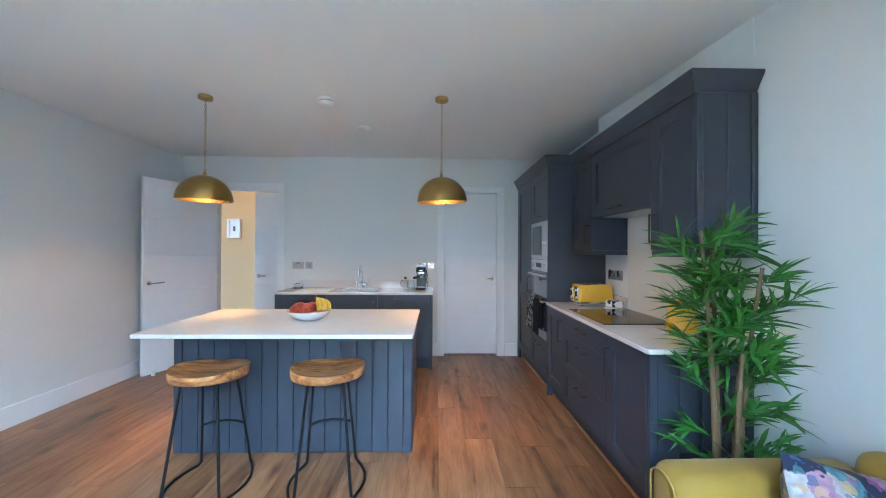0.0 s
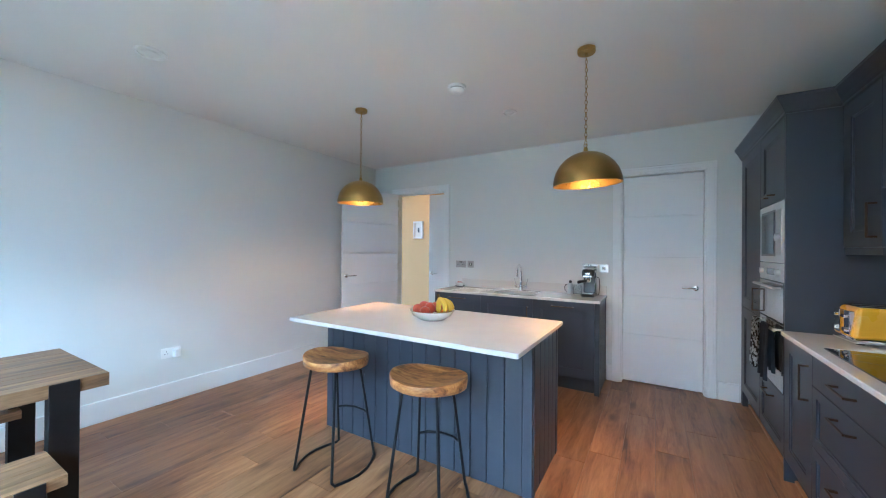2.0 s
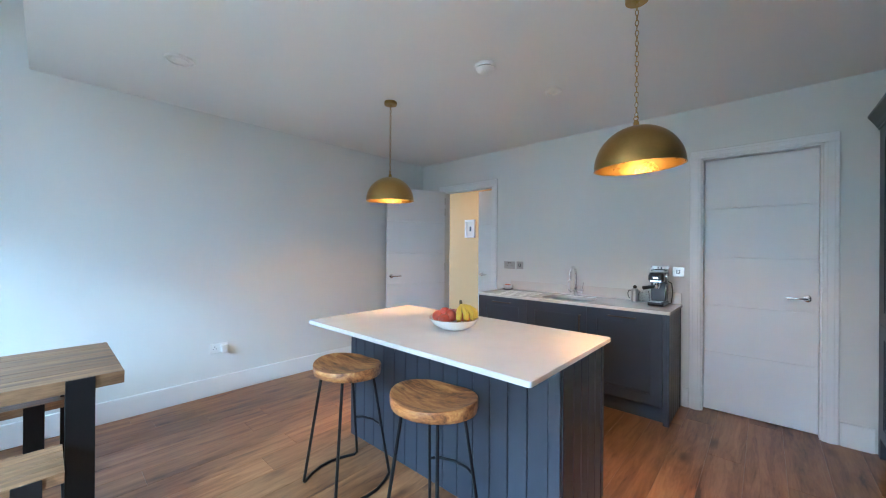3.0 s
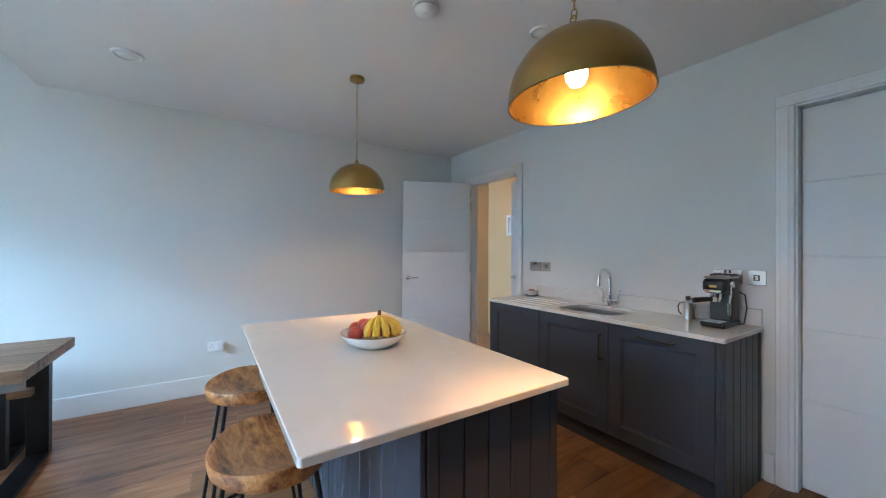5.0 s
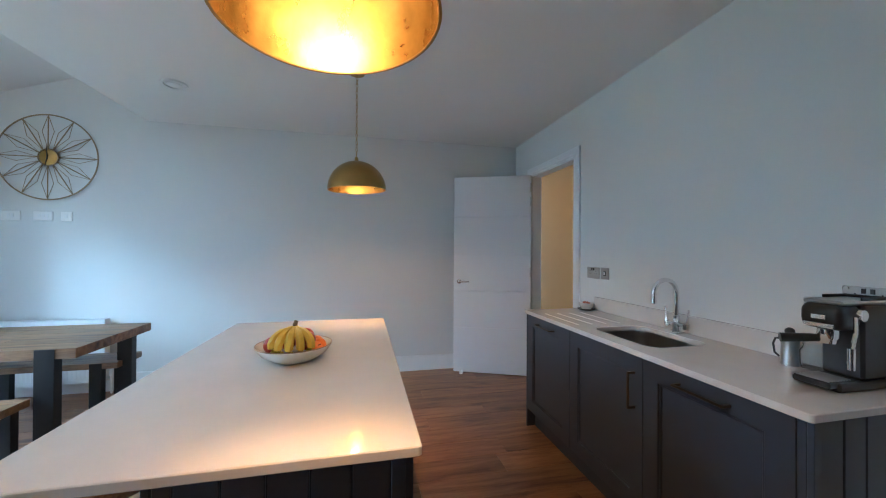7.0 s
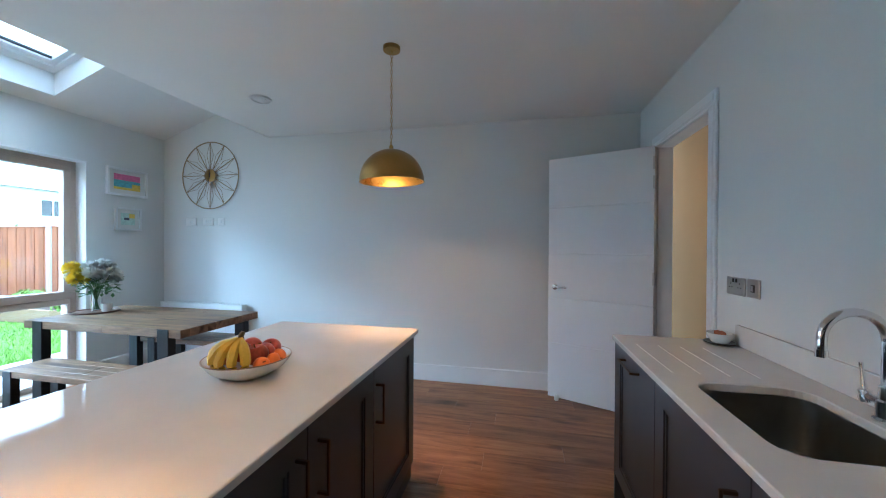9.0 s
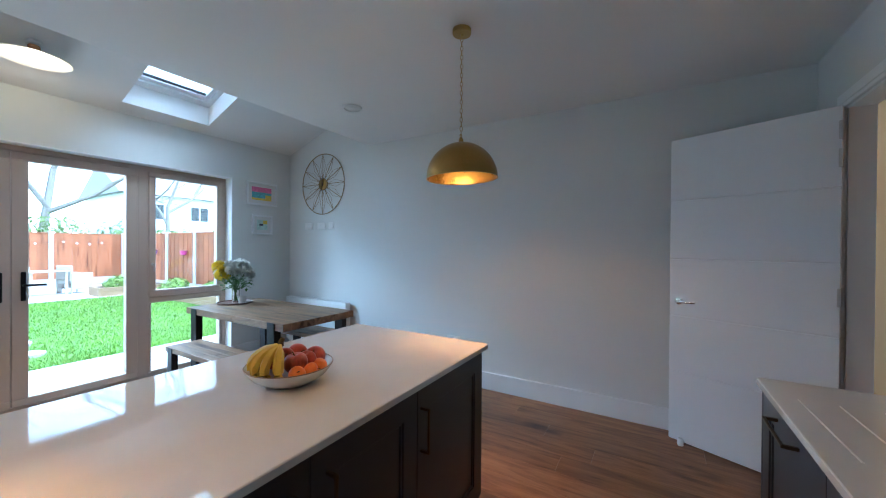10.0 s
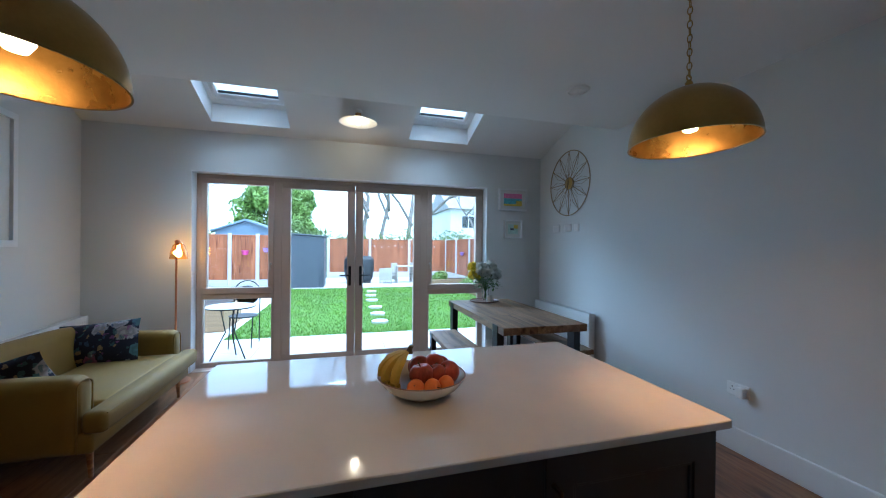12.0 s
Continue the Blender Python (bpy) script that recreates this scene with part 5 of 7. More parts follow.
# ---- bar stools ----
def bar_stool():
    s = thing("bar_stool", (0, 0, 0), "bar stool with round wooden seat and black wire legs", "bar stool", "stools at the island")
    bm = bmesh.new()
    R, H, n = 0.19, 0.685, 48
    prof = [(0, -0.056), (R * 0.94, -0.056), (R * 0.975, -0.052), (R * 0.995, -0.03), (R, -0.006), (R * 0.99, -0.001), (R * 0.965, 0.0), (R * 0.9, -0.005), (R * 0.6, -0.017), (R * 0.3, -0.022), (0, -0.023)]
    rings = []
    for r, z in prof:
        if r == 0:
            rings.append([bm.verts.new((0, 0, H + z))])
        else:
            ring = []
            for i in range(n):
                a = 2 * math.pi * i / n
                rr = r * (1 - 0.07 * math.exp(-((math.sin(a) - 1) / 0.05) ** 2) + 0.012 * math.sin(3 * a + 1))
                lift = 0.008 * (math.cos(2 * a)) * (r / R) ** 3 if z > -0.03 else 0
                ring.append(bm.verts.new((rr * math.cos(a) * 1.12, rr * math.sin(a) * 0.95, H + z + lift)))
            rings.append(ring)
    for a, b in zip(rings, rings[1:]):
        for i in range(n):
            vs = [a[i % len(a)], a[(i + 1) % n % len(a)], b[(i + 1) % n % len(b)], b[i % len(b)]]
            vs = [v for k, v in enumerate(vs) if v not in vs[:k]]
            bm.faces.new(vs)
    bmesh.ops.recalc_face_normals(bm, faces=bm.faces)
    part("seat", bm, M_SEAT, s, "dished teak seat with a worn edge", 50)
    # two looped runners, each a pair of legs joined by a curved foot on the floor
    for sx in (-1, 1):
        bm = bmesh.new()
        f0, f1 = Vector((sx * 0.150, -0.185, 0.009)), Vector((sx * 0.150, 0.195, 0.009))
        up0, up1 = Vector((sx * 0.095, -0.105, H - 0.05)), Vector((sx * 0.095, 0.105, H - 0.05))
        pts = [up0, f0 + (up0 - f0) * 0.10, f0 + (up0 - f0) * 0.02 + Vector((0, 0, 0.004)), f0 + Vector((sx * 0.012, 0.012, 0)),
               Vector((sx * 0.195, -0.10, 0.009)), Vector((sx * 0.215, -0.03, 0.009)), Vector((sx * 0.215, 0.04, 0.009)), Vector((sx * 0.195, 0.11, 0.009)),
               f1 + Vector((sx * 0.012, -0.012, 0)), f1 + (up1 - f1) * 0.02 + Vector((0, 0, 0.004)), f1 + (up1 - f1) * 0.10, up1]
        tube(bm, pts, 0.0085, 8)
        part("leg_loop", bm, M_BLACK, s, "bent black steel leg loop", 50)
    bm = bmesh.new()
    tube(bm, [(-0.128, 0.160, 0.27), (-0.08, 0.185, 0.277), (0, 0.196, 0.28), (0.08, 0.185, 0.277), (0.128, 0.160, 0.27)], 0.0075, 8)
    part("footrest", bm, M_BLACK, s, "curved steel footrest", 50)
    bm = bmesh.new()
    box(bm, (-0.11, -0.13, H - 0.058), (0.11, 0.13, H - 0.051), 0.002)
    part("seat_plate", bm, M_BLACK, s)
    return s


stool = bar_stool()
stool.matrix_basis = pose(-1.067, 2.175, 0, 0, 0, 4)
copy_thing(stool, pose(-0.385, 2.185, 0, 0, 0, 9))


# ---- ceiling fittings ----
def pendant(x, y, tilt):
    p = thing("pendant_lamp", (x, y, 1.75), "brass dome pendant lamp with gold-leaf lining, lit", "pendant lamp", "pendants over the island")
    R, H = 0.196, 0.195
    zt = 1.945
    m = pose(x, y, zt) @ pose(0, 0, 0, tilt[0], tilt[1], 0)
    outer = [(R * math.sin(a), -H + H * math.cos(a)) for a in [radians(90 * k / 16) for k in range(17)]]
    bm = bmesh.new()
    lathe(bm, outer, 56, m, cap=False)
    lathe(bm, [(R, -H), (R + 0.002, -H - 0.003), (R - 0.003, -H - 0.003), (R - 0.004, -H)], 56, m, cap=False)
    bmesh.ops.recalc_face_normals(bm, faces=bm.faces)
    part("shade", bm, M_BRASS, p, "aged brass dome", 40)
    bm = bmesh.new()
    lathe(bm, [((R - 0.004) * math.sin(a), -H + (H - 0.004) * math.cos(a)) for a in [radians(90 * k / 16) for k in range(17)]], 56, m, cap=False)
    part("lining", bm, M_GOLD, p, "bright gold-leaf lining", 40)
    bm = bmesh.new()
    lathe(bm, [(0, 0.03), (0.006, 0.03), (0.012, 0.02), (0.014, 0.0), (0.014, -0.002), (0, -0.002)], 20, m)
    tube(bm, [m @ Vector(q) for q in arc((0, 0, 0.038), 0.010, 0, 330, 11, "xz")], 0.0025, 6, closed=True)
    part("finial", bm, M_BRASS, p, smooth=50)
    bm = bmesh.new()
    lathe(bm, [(0, -0.004), (0.02, -0.004), (0.02, -0.06), (0.016, -0.07), (0, -0.07)], 20, m)
    part("lamp_holder", bm, M_BRASS, p, smooth=40)
    bm = bmesh.new()
    lathe(bm, [(0, -0.07), (0.014, -0.07), (0.018, -0.085), (0.03, -0.115), (0.03, -0.13), (0.02, -0.15), (0, -0.157)], 20, m)
    b = part("bulb", bm, M_BULB, p, "glowing warm bulb", 60)
    b.visible_shadow = False
    bm = bmesh.new()
    z, i = zt + 0.045, 0
    while z < CEIL - 0.035:
        q = [Vector((0.0074 * math.cos(t), 0, 0.0145 * math.sin(t))) for t in [2 * math.pi * k / 10 for k in range(10)]]
        rot = Matrix.Rotation(radians(90 * (i % 2) + 25 + 7 * math.sin(i)), 3, 'Z')
        tube(bm, [rot @ v + Vector((x, y, z + 0.009)) for v in q], 0.0019, 5, closed=True)
        z, i = z + 0.0245, i + 1
    part("chain", bm, M_BRASS, p, "brass link chain", 60)
    bm = bmesh.new()
    lathe(bm, [(0, -0.036), (0.008, -0.036), (0.008, -0.026), (0.05, -0.024), (0.052, -0.02), (0.052, 0), (0, 0)], 32, pose(x, y, CEIL))
    part("ceiling_rose", bm, M_BRASS, p, "round brass ceiling rose", 40)


pendant(-1.566, 2.896, (1.5, 1.0))
pendant(0.286, 2.878, (2.5, -2.0))
bm = bmesh.new()
sm = thing("smoke_alarm", (-0.632, 2.926, CEIL - 0.04), "white round smoke alarm on ceiling", "smoke alarm")
lathe(bm, [(0, -0.018), (0.066, -0.018), (0.069, -0.012), (0.069, 0), (0, 0)], 40, pose(-0.632, 2.926, CEIL))
part("base", bm, M_WHITEP, sm, smooth=40)
bm = bmesh.new()
lathe(bm, [(0, -0.050), (0.026, -0.050), (0.040, -0.046), (0.056, -0.034), (0.060, -0.024), (0, -0.024)], 40, pose(-0.632, 2.926, CEIL))
part("cover", bm, M_WHITEP, sm, smooth=35)
bm = bmesh.new()
lathe(bm, [(0, -0.053), (0.008, -0.053), (0.008, -0.047), (0, -0.047)], 14, pose(-0.615, 2.91, CEIL))
part("test_button", bm, M_RAD, sm)
bm = bmesh.new()
lathe(bm, [(0.0, -0.0242), (0.055, -0.0242), (0.055, -0.0178), (0.0, -0.0178)], 40, pose(-0.632, 2.926, CEIL))
part("grille", bm, M_BLACKP, sm, "dark air slots", 40)
for x, y, r in ((-2.075, 1.565, 0.085), (-0.46, 3.577, 0.062)):
    v = thing("ceiling_vent", (x, y, CEIL - 0.02), "round white ventilation valve in ceiling", "ceiling vent", "ceiling vents")
    bm = bmesh.new()
    lathe(bm, [(r * 0.79, -0.003), (r * 0.82, -0.013), (r * 0.95, -0.012), (r, -0.003), (r, 0), (r * 0.79, 0)], 40, pose(x, y, CEIL))
    part("rim", bm, M_WHITEP, v, smooth=40)
    bm = bmesh.new()
    lathe(bm, [(0, -0.017), (r * 0.48, -0.016), (r * 0.58, -0.012), (r * 0.58, -0.009), (r * 0.2, -0.008), (r * 0.2, -0.003), (0, -0.003)], 40, pose(x, y, CEIL))
    part("disc", bm, M_WHITEP, v, smooth=40)
    # black ring that paints the shade inside the valve's open gap
    bm = bmesh.new()
    lathe(bm, [(r * 0.2, -0.0025), (r * 0.80, -0.0025), (r * 0.80, -0.0005), (r * 0.2, -0.0005)], 40, pose(x, y, CEIL))
    part("shadow_gap", bm, M_BLACKP, v)
# lamp under the sloping ceiling
LX, LY = -0.53, 0.0
v = thing("vault_lamp", (LX, LY, 2.68), "white disc lamp with wooden holder under sloping ceiling, lit", "ceiling lamp")
bm = bmesh.new()
lathe(bm, [(0.0, 0.050), (0.045, 0.046), (0.06, 0.04), (0.195, 0.002), (0.198, 0.0), (0.196, -0.002), (0.06, 0.034), (0.045, 0.040), (0.0, 0.044)], 48, pose(LX, LY, 2.69), cap=False)
part("shade", bm, M_SHADEW, v, "shallow white enamel shade", 40)
bm = bmesh.new()
lathe(bm, [(0, 0.049), (0.03, 0.049), (0.032, 0.052), (0.032, 0.09), (0.028, 0.095), (0, 0.095)], 24, pose(LX, LY, 2.69))
part("lamp_holder", bm, M_SEAT, v, "turned wooden lamp holder", 40)
bm = bmesh.new()
tube(bm, [(LX, LY, 2.78), (LX, LY, slope(LY) - 0.004)], 0.004, 8)
lathe(bm, [(0, -0.02), (0.04, -0.02), (0.042, 0.0), (0, 0.0)], 24, pose(LX, LY, slope(LY) - 0.002) @ pose(0, 0, 0, 19, 0, 0))
part("flex", bm, M_WHITEP, v, smooth=40)
bm = bmesh.new()
blob(bm, (LX, LY, 2.696), 0.034, 3, (1, 1, 0.9))
b = part("bulb", bm, M_BULBW, v, "glowing round bulb", 0)
b.visible_shadow = False

# ---- dining end ----
TX0, TX1, TY0, TY1, TZ = -2.418, -1.634, -0.305, 1.257, 0.735


def slab_table(name, x0, x1, y0, y1, z, thick, leg_w, label, category, group, strips, inset):
    """A table or bench: a top of glued wooden strips and two black steel end loops lapped over its sides."""
    t = thing(name, ((x0 + x1) / 2, (y0 + y1) / 2, 0), label, category, group)
    w = (x1 - x0) / strips
    rnd = random.Random(len(name) + strips)
    for i in range(strips):
        cut = y0 + (y1 - y0) * rnd.uniform(0.3, 0.7)
        for a, b in ((y0, cut), (cut, y1)):
            part("strip", boxes(((x0 + i * w + 0.0004, a + 0.0004, z - thick), (x0 + (i + 1) * w - 0.0004, b - 0.0004, z - rnd.uniform(0, 0.0012))), b=0.0012), M_TABLE, t)
    for yc in (y0 + inset, y1 - inset):
        f = bmesh.new()
        box(f, (x0 - 0.007, yc - leg_w / 2, 0), (x0 + 0.005 - 0.006, yc + leg_w / 2, z - 0.002), 0.001)
        box(f, (x1 + 0.001, yc - leg_w / 2, 0), (x1 + 0.007, yc + leg_w / 2, z - 0.002), 0.001)
        d = leg_w * 0.55
        box(f, (x0 - 0.001, yc - leg_w / 2, 0.008), (x0 + d, yc + leg_w / 2, z - thick - 0.001), 0.001)
        box(f, (x1 - d, yc - leg_w / 2, 0.008), (x1 + 0.001, yc + leg_w / 2, z - thick - 0.001), 0.001)
        box(f, (x0 - 0.001, yc - leg_w / 2, 0.0), (x1 + 0.001, yc + leg_w / 2, 0.025), 0.001)
        part("leg_frame", f, M_BLACK, t, "black steel end loop")
    return t


slab_table("dining_table", TX0, TX1, TY0, TY1, TZ, 0.062, 0.10, "reclaimed wood dining table with black steel legs", "table", "", 10, 0.155)
slab_table("bench", -1.622, -1.32, 0.02, 1.045, 0.455, 0.045, 0.08, "wooden bench with black steel legs beside table", "bench", "dining benches", 4, 0.10)
slab_table("bench", -2.62, -2.30, 0.02, 1.09, 0.455, 0.045, 0.08, "wooden bench with black steel legs by radiator", "bench", "dining benches", 4, 0.14)
tray = bmesh.new()
lathe(tray, [(0, 0), (0.16, 0), (0.175, 0.006), (0.175, 0.016), (0.168, 0.016), (0.16, 0.008), (0, 0.008)], 40, pose(-2.04, -0.15, TZ))
solo("round_tray", tray, mat("dark_wood_tray", (0.11, 0.055, 0.035), 0.4, var=0.2, stretch=(1, 8, 8)), "round dark wooden tray on dining table", "tray", smooth=40)
VX, VY, VZ = -2.06, -0.17, TZ + 0.0085
vase = thing("flower_vase", (VX, VY, VZ), "clear glass vase of white and yellow flowers", "vase of flowers")
bm = bmesh.new()
lathe(bm, [(0, 0), (0.036, 0), (0.038, 0.01), (0.038, 0.15), (0.044, 0.18), (0.041, 0.18), (0.034, 0.15), (0.034, 0.012), (0, 0.012)], 32, pose(VX, VY, VZ), cap=False)
part("glass", bm, M_GLASS, vase, smooth=40)
rnd = random.Random(4)
stems, leaves = bmesh.new(), bmesh.new()
heads = {"w": bmesh.new(), "y": bmesh.new()}
for i in range(26):
    a, r = rnd.uniform(0, 6.28), rnd.uniform(0.02, 0.15)
    yellow = i < 6
    if yellow:
        a, r = rnd.uniform(-0.7, 0.5), rnd.uniform(0.10, 0.17)
    z = VZ + rnd.uniform(0.33, 0.45) - r * 0.35
    tip = Vector((VX + r * math.cos(a), VY + r * math.sin(a), z))
    base = Vector((VX - 0.02 * math.cos(a), VY - 0.02 * math.sin(a), VZ + 0.016))
    mid = Vector((VX + 0.25 * (tip.x - VX), VY + 0.25 * (tip.y - VY), VZ + 0.2))
    tube(stems, [base, mid, tip], 0.0022, 5)
    hb = heads["y" if yellow else "w"]
    rr = rnd.uniform(0.054, 0.078)
    for k in range(64):
        d = Vector((rnd.gauss(0, 1), rnd.gauss(0, 1), rnd.gauss(0.35, 0.8))).normalized()
        s1 = d.orthogonal().normalized() * rr * 0.26
        s2 = d.cross(s1).normalized() * rr * 0.1
        p0 = tip + d * rr * 0.25
        hb.faces.new([hb.verts.new(q) for q in (p0 - s1 * 0.4, p0 + d * rr * 0.55 - s1 + s2, p0 + d * rr * 0.85 + s2 * 2, p0 + d * rr * 0.55 + s1 + s2, p0 + s1 * 0.4)])
for i in range(190):
    a, r, z = rnd.uniform(0, 6.28), rnd.uniform(0.02, 0.15), VZ + rnd.uniform(0.15, 0.30)
    p = Vector((VX + r * math.cos(a), VY + r * math.sin(a), z))
    d = Vector((math.cos(a + rnd.uniform(-1, 1)), math.sin(a + rnd.uniform(-1, 1)), rnd.uniform(-0.5, 0.6))).normalized() * rnd.uniform(0.04, 0.075)
    s = d.cross(Vector((0, 0, 1))).normalized() * 0.015
    leaves.faces.new([leaves.verts.new(q) for q in (p, p + d * 0.5 + s, p + d, p + d * 0.5 - s)])
part("stems", stems, M_STEMG, vase, smooth=60)
part("leaves", leaves, M_STEMG, vase)["kind"] = "stuff"
part("white_blooms", heads["w"], M_PETW, vase, "white chrysanthemum heads")["kind"] = "stuff"
part("yellow_blooms", heads["y"], M_PETY, vase, "yellow chrysanthemum heads")["kind"] = "stuff"
bm = bmesh.new()
lathe(bm, [(0, 0), (0.036, 0), (0.038, 0.004), (0.038, 0.07), (0.034, 0.07), (0.034, 0.02), (0, 0.02)], 28, pose(-2.07, -0.06, VZ))
solo("candle_pot", bm, M_CERAMIC, "white candle pot on the tray", "candle", smooth=40)

# wall clock of gilt wire
CKY, CKZ, CR = 0.146, 2.165, 0.385
ck = thing("wall_clock", (XW, CKY, CKZ - CR), "large round gilt wire wall clock", "wall clock")
M_GILT = mat("dull_gilt_wire", (0.34, 0.27, 0.17), 0.4, 0.9, var=0.1)


def ckp(r, a, d=0.022):
    return Vector((XW + d, CKY + r * math.sin(radians(a)), CKZ + r * math.cos(radians(a))))


for r, nm in ((CR, "outer_ring"), (0.075, "inner_ring")):
    bm = bmesh.new()
    tube(bm, [ckp(r, 5 * k) for k in range(72)], 0.006 if r > 0.1 else 0.004, 8, closed=True)
    part(nm, bm, M_GILT, ck, smooth=60)
for k in range(12):
    bm = bmesh.new()
    tube(bm, [ckp(0.07, 30 * k), ckp(CR - 0.003, 30 * k)], 0.0045, 6)
    part("spoke", bm, M_GILT, ck, smooth=60)
    bm = bmesh.new()
    for sgn in (-1, 1):
        tube(bm, [ckp(0.07, 30 * k), ckp(0.24, 30 * k + sgn * 11), ckp(CR - 0.003, 30 * k)], 0.0022, 5)
    part("petal_wire", bm, M_GILT, ck, smooth=60)
bm = bmesh.new()
lathe(bm, [(0, 0), (0.07, 0), (0.07, 0.02), (0.06, 0.026), (0, 0.027)], 36, pose(XW + 0.001, CKY, CKZ, 0, 90, 0))
part("hub", bm, M_BRASS, ck, "brass hub disc", 40)
for a, ln, w in ((-4, 0.10, 0.006), (190, 0.09, 0.005)):
    bm = bmesh.new()
    tube(bm, [ckp(-0.02, a, 0.032), ckp(ln, a, 0.032)], w, 6, 0.002)
    part("hand_pointer", bm, M_BLACKP, ck, "black clock pointer")


def radiator(m, length, height, label):
    """A double panel radiator: pressed front panel, top grille, side caps; local x along, -y out."""
    r = thing("radiator", m.translation, label, "radiator", "radiators")
    bm = bmesh.new()
    box(bm, (0, -0.098, 0.0), (length, -0.094, height - 0.005), 0.002, m)
    front = part("front_panel", bm, M_RAD, r)
    n = int(length / 0.033)
    for i in range(n):
        x = (i + 0.5) * length / n
        part("rib", boxes(((x - 0.010, -0.101, 0.035), (x + 0.010, -0.0975, height - 0.04)), m=m, b=0.002), M_RAD, front)
    part("back_panel", boxes(((0, -0.036, 0), (length, -0.03, height - 0.005)), m=m), M_RAD, r)
    part("side_cap", boxes(((-0.004, -0.102, 0.005), (0.0, -0.028, height)), m=m), M_RAD, r)
    part("side_cap", boxes(((length, -0.102, 0.005), (length + 0.004, -0.028, height)), m=m), M_RAD, r)
    part("top_rail", boxes(((0, -0.100, height - 0.005), (length, -0.092, height)), ((0, -0.038, height - 0.005), (length, -0.030, height)), m=m), M_RAD, r)
    n = int(length / 0.022)
    for i in range(n):
        x = (i + 0.5) * length / n
        part("grille_bar", boxes(((x - 0.004, -0.092, height - 0.004), (x + 0.004, -0.038, height - 0.001)), m=m), M_RAD, r)
    part("bracket", boxes(((0.1, -0.03, 0.05), (0.13, 0, height - 0.05)), ((length - 0.13, -0.03, 0.05), (length - 0.1, 0, height - 0.05)), m=m), M_RAD, r)
    bm = bmesh.new()
    tube(bm, [m @ Vector(p) for p in ((length, -0.065, 0.05), (length + 0.04, -0.065, 0.05), (length + 0.04, -0.065, -0.05), (length + 0.04, -0.065, -m.translation[2]))], 0.008, 8)
    lathe(bm, [(0, 0), (0.016, 0), (0.018, 0.05), (0.014, 0.06), (0, 0.062)], 16, m @ pose(length + 0.04, -0.065, 0.05))
    part("valve", bm, M_WHITEP, r, "white radiator valve", 50)
    return r


radiator(pose(XW, -0.47, 0.115, 0, 0, 90), 1.11, 0.575, "white double panel radiator under the wall clock")
radiator(pose(east(1.3) - 0.004, 1.30, 0.10, 0, 0, -90 + 6.7), 1.75, 0.57, "white panel radiator behind the sofa")


# ---- sofa ----
def puff(bm, lo, hi, r, seg=4, bulge=0.0, m=None, top_only=False):
    before = set(bm.verts)
    box(bm, lo, hi, r, None, seg)
    made = [v for v in bm.verts if v not in before]
    if bulge:
        es = list({e for v in made for e in v.link_edges})
        bmesh.ops.subdivide_edges(bm, edges=[e for e in es if e.calc_length() > 0.08], cuts=5, use_grid_fill=True)
        made = [v for v in bm.verts if v not in before]
    c = [(lo[i] + hi[i]) / 2 for i in range(3)]
    h = [(hi[i] - lo[i]) / 2 for i in range(3)]
    for v in made:
        q = [(v.co[i] - c[i]) / h[i] for i in range(3)]
        if bulge:
            for i in range(3):
                o = [j for j in range(3) if j != i]
                v.co[i] += math.copysign(bulge, q[i]) * abs(q[i]) * max(0, 1 - q[o[0]] ** 2) * max(0, 1 - q[o[1]] ** 2)
        if m is not None:
            v.co = m @ v.co
    return made


sofa = thing("sofa", (1.35, 0.72, 0), "mustard velvet two-seat sofa with rolled arms", "sofa")
S0, S1 = 0.04, 1.40
bm = bmesh.new()
puff(bm, (0.93, S0 + 0.02, 0.17), (1.78, S1 - 0.02, 0.29), 0.02, 2)
part("base", bm, M_VELVET, sofa, smooth=50)
bm = bmesh.new()
puff(bm, (0.86, S0 + 0.005, 0.285), (0.985, S1 - 0.005, 0.415), 0.035, 4, 0.006)
puff(bm, (0.95, S0 + 0.17, 0.285), (1.56, S1 - 0.17, 0.42), 0.03, 4, 0.012)
part("seat_cushion", bm, M_VELVET, sofa, "thick mustard seat cushion", 50)
for y0, y1 in ((S0, S0 + 0.165), (S1 - 0.165, S1)):
    bm = bmesh.new()
    puff(bm, (1.0, y0, 0.17), (1.72, y1, 0.605), 0.055, 5, 0.006)
    part("arm", bm, M_VELVET, sofa, "padded arm with rounded top", 50)
    bm = bmesh.new()
    yc, hw = (y0 + y1) / 2, (y1 - y0) / 2 - 0.016
    tube(bm, [(1.002, yc - hw, 0.18), (1.002, yc - hw, 0.54), *[(1.002, yc - hw * math.cos(a), 0.54 + 0.046 * math.sin(a)) for a in [math.pi * k / 12 for k in range(1, 12)]], (1.002, yc + hw, 0.54), (1.002, yc + hw, 0.18)], 0.0045, 6)
    part("piping", bm, M_VELVET, sofa)
bm = bmesh.new()
for z in (0.305, 0.398):
    tube(bm, [(0.866, S0 + 0.03 + (S1 - S0 - 0.06) * k / 12, z) for k in range(13)], 0.0045, 6)
part("piping", bm, M_VELVET, sofa)
bm = bmesh.new()
mb = pose(1.58, 0, 0, 0, 8, 0)
puff(bm, (-0.02, S0 + 0.1, 0.20), (0.16, S1 - 0.1, 0.70), 0.06, 5, 0.02, mb)
part("backrest", bm, M_VELVET, sofa, "gently curved low back", 50)
for x in (0.99, 1.70):
    for y in (S0 + 0.10, S1 - 0.10):
        bm = bmesh.new()
        tube(bm, [(x, y, 0.175), (x - 0.01, y, 0.0)], 0.02, 12, 0.012)
        part("leg", bm, M_SEAT, sofa, "tapered wooden leg", 50)


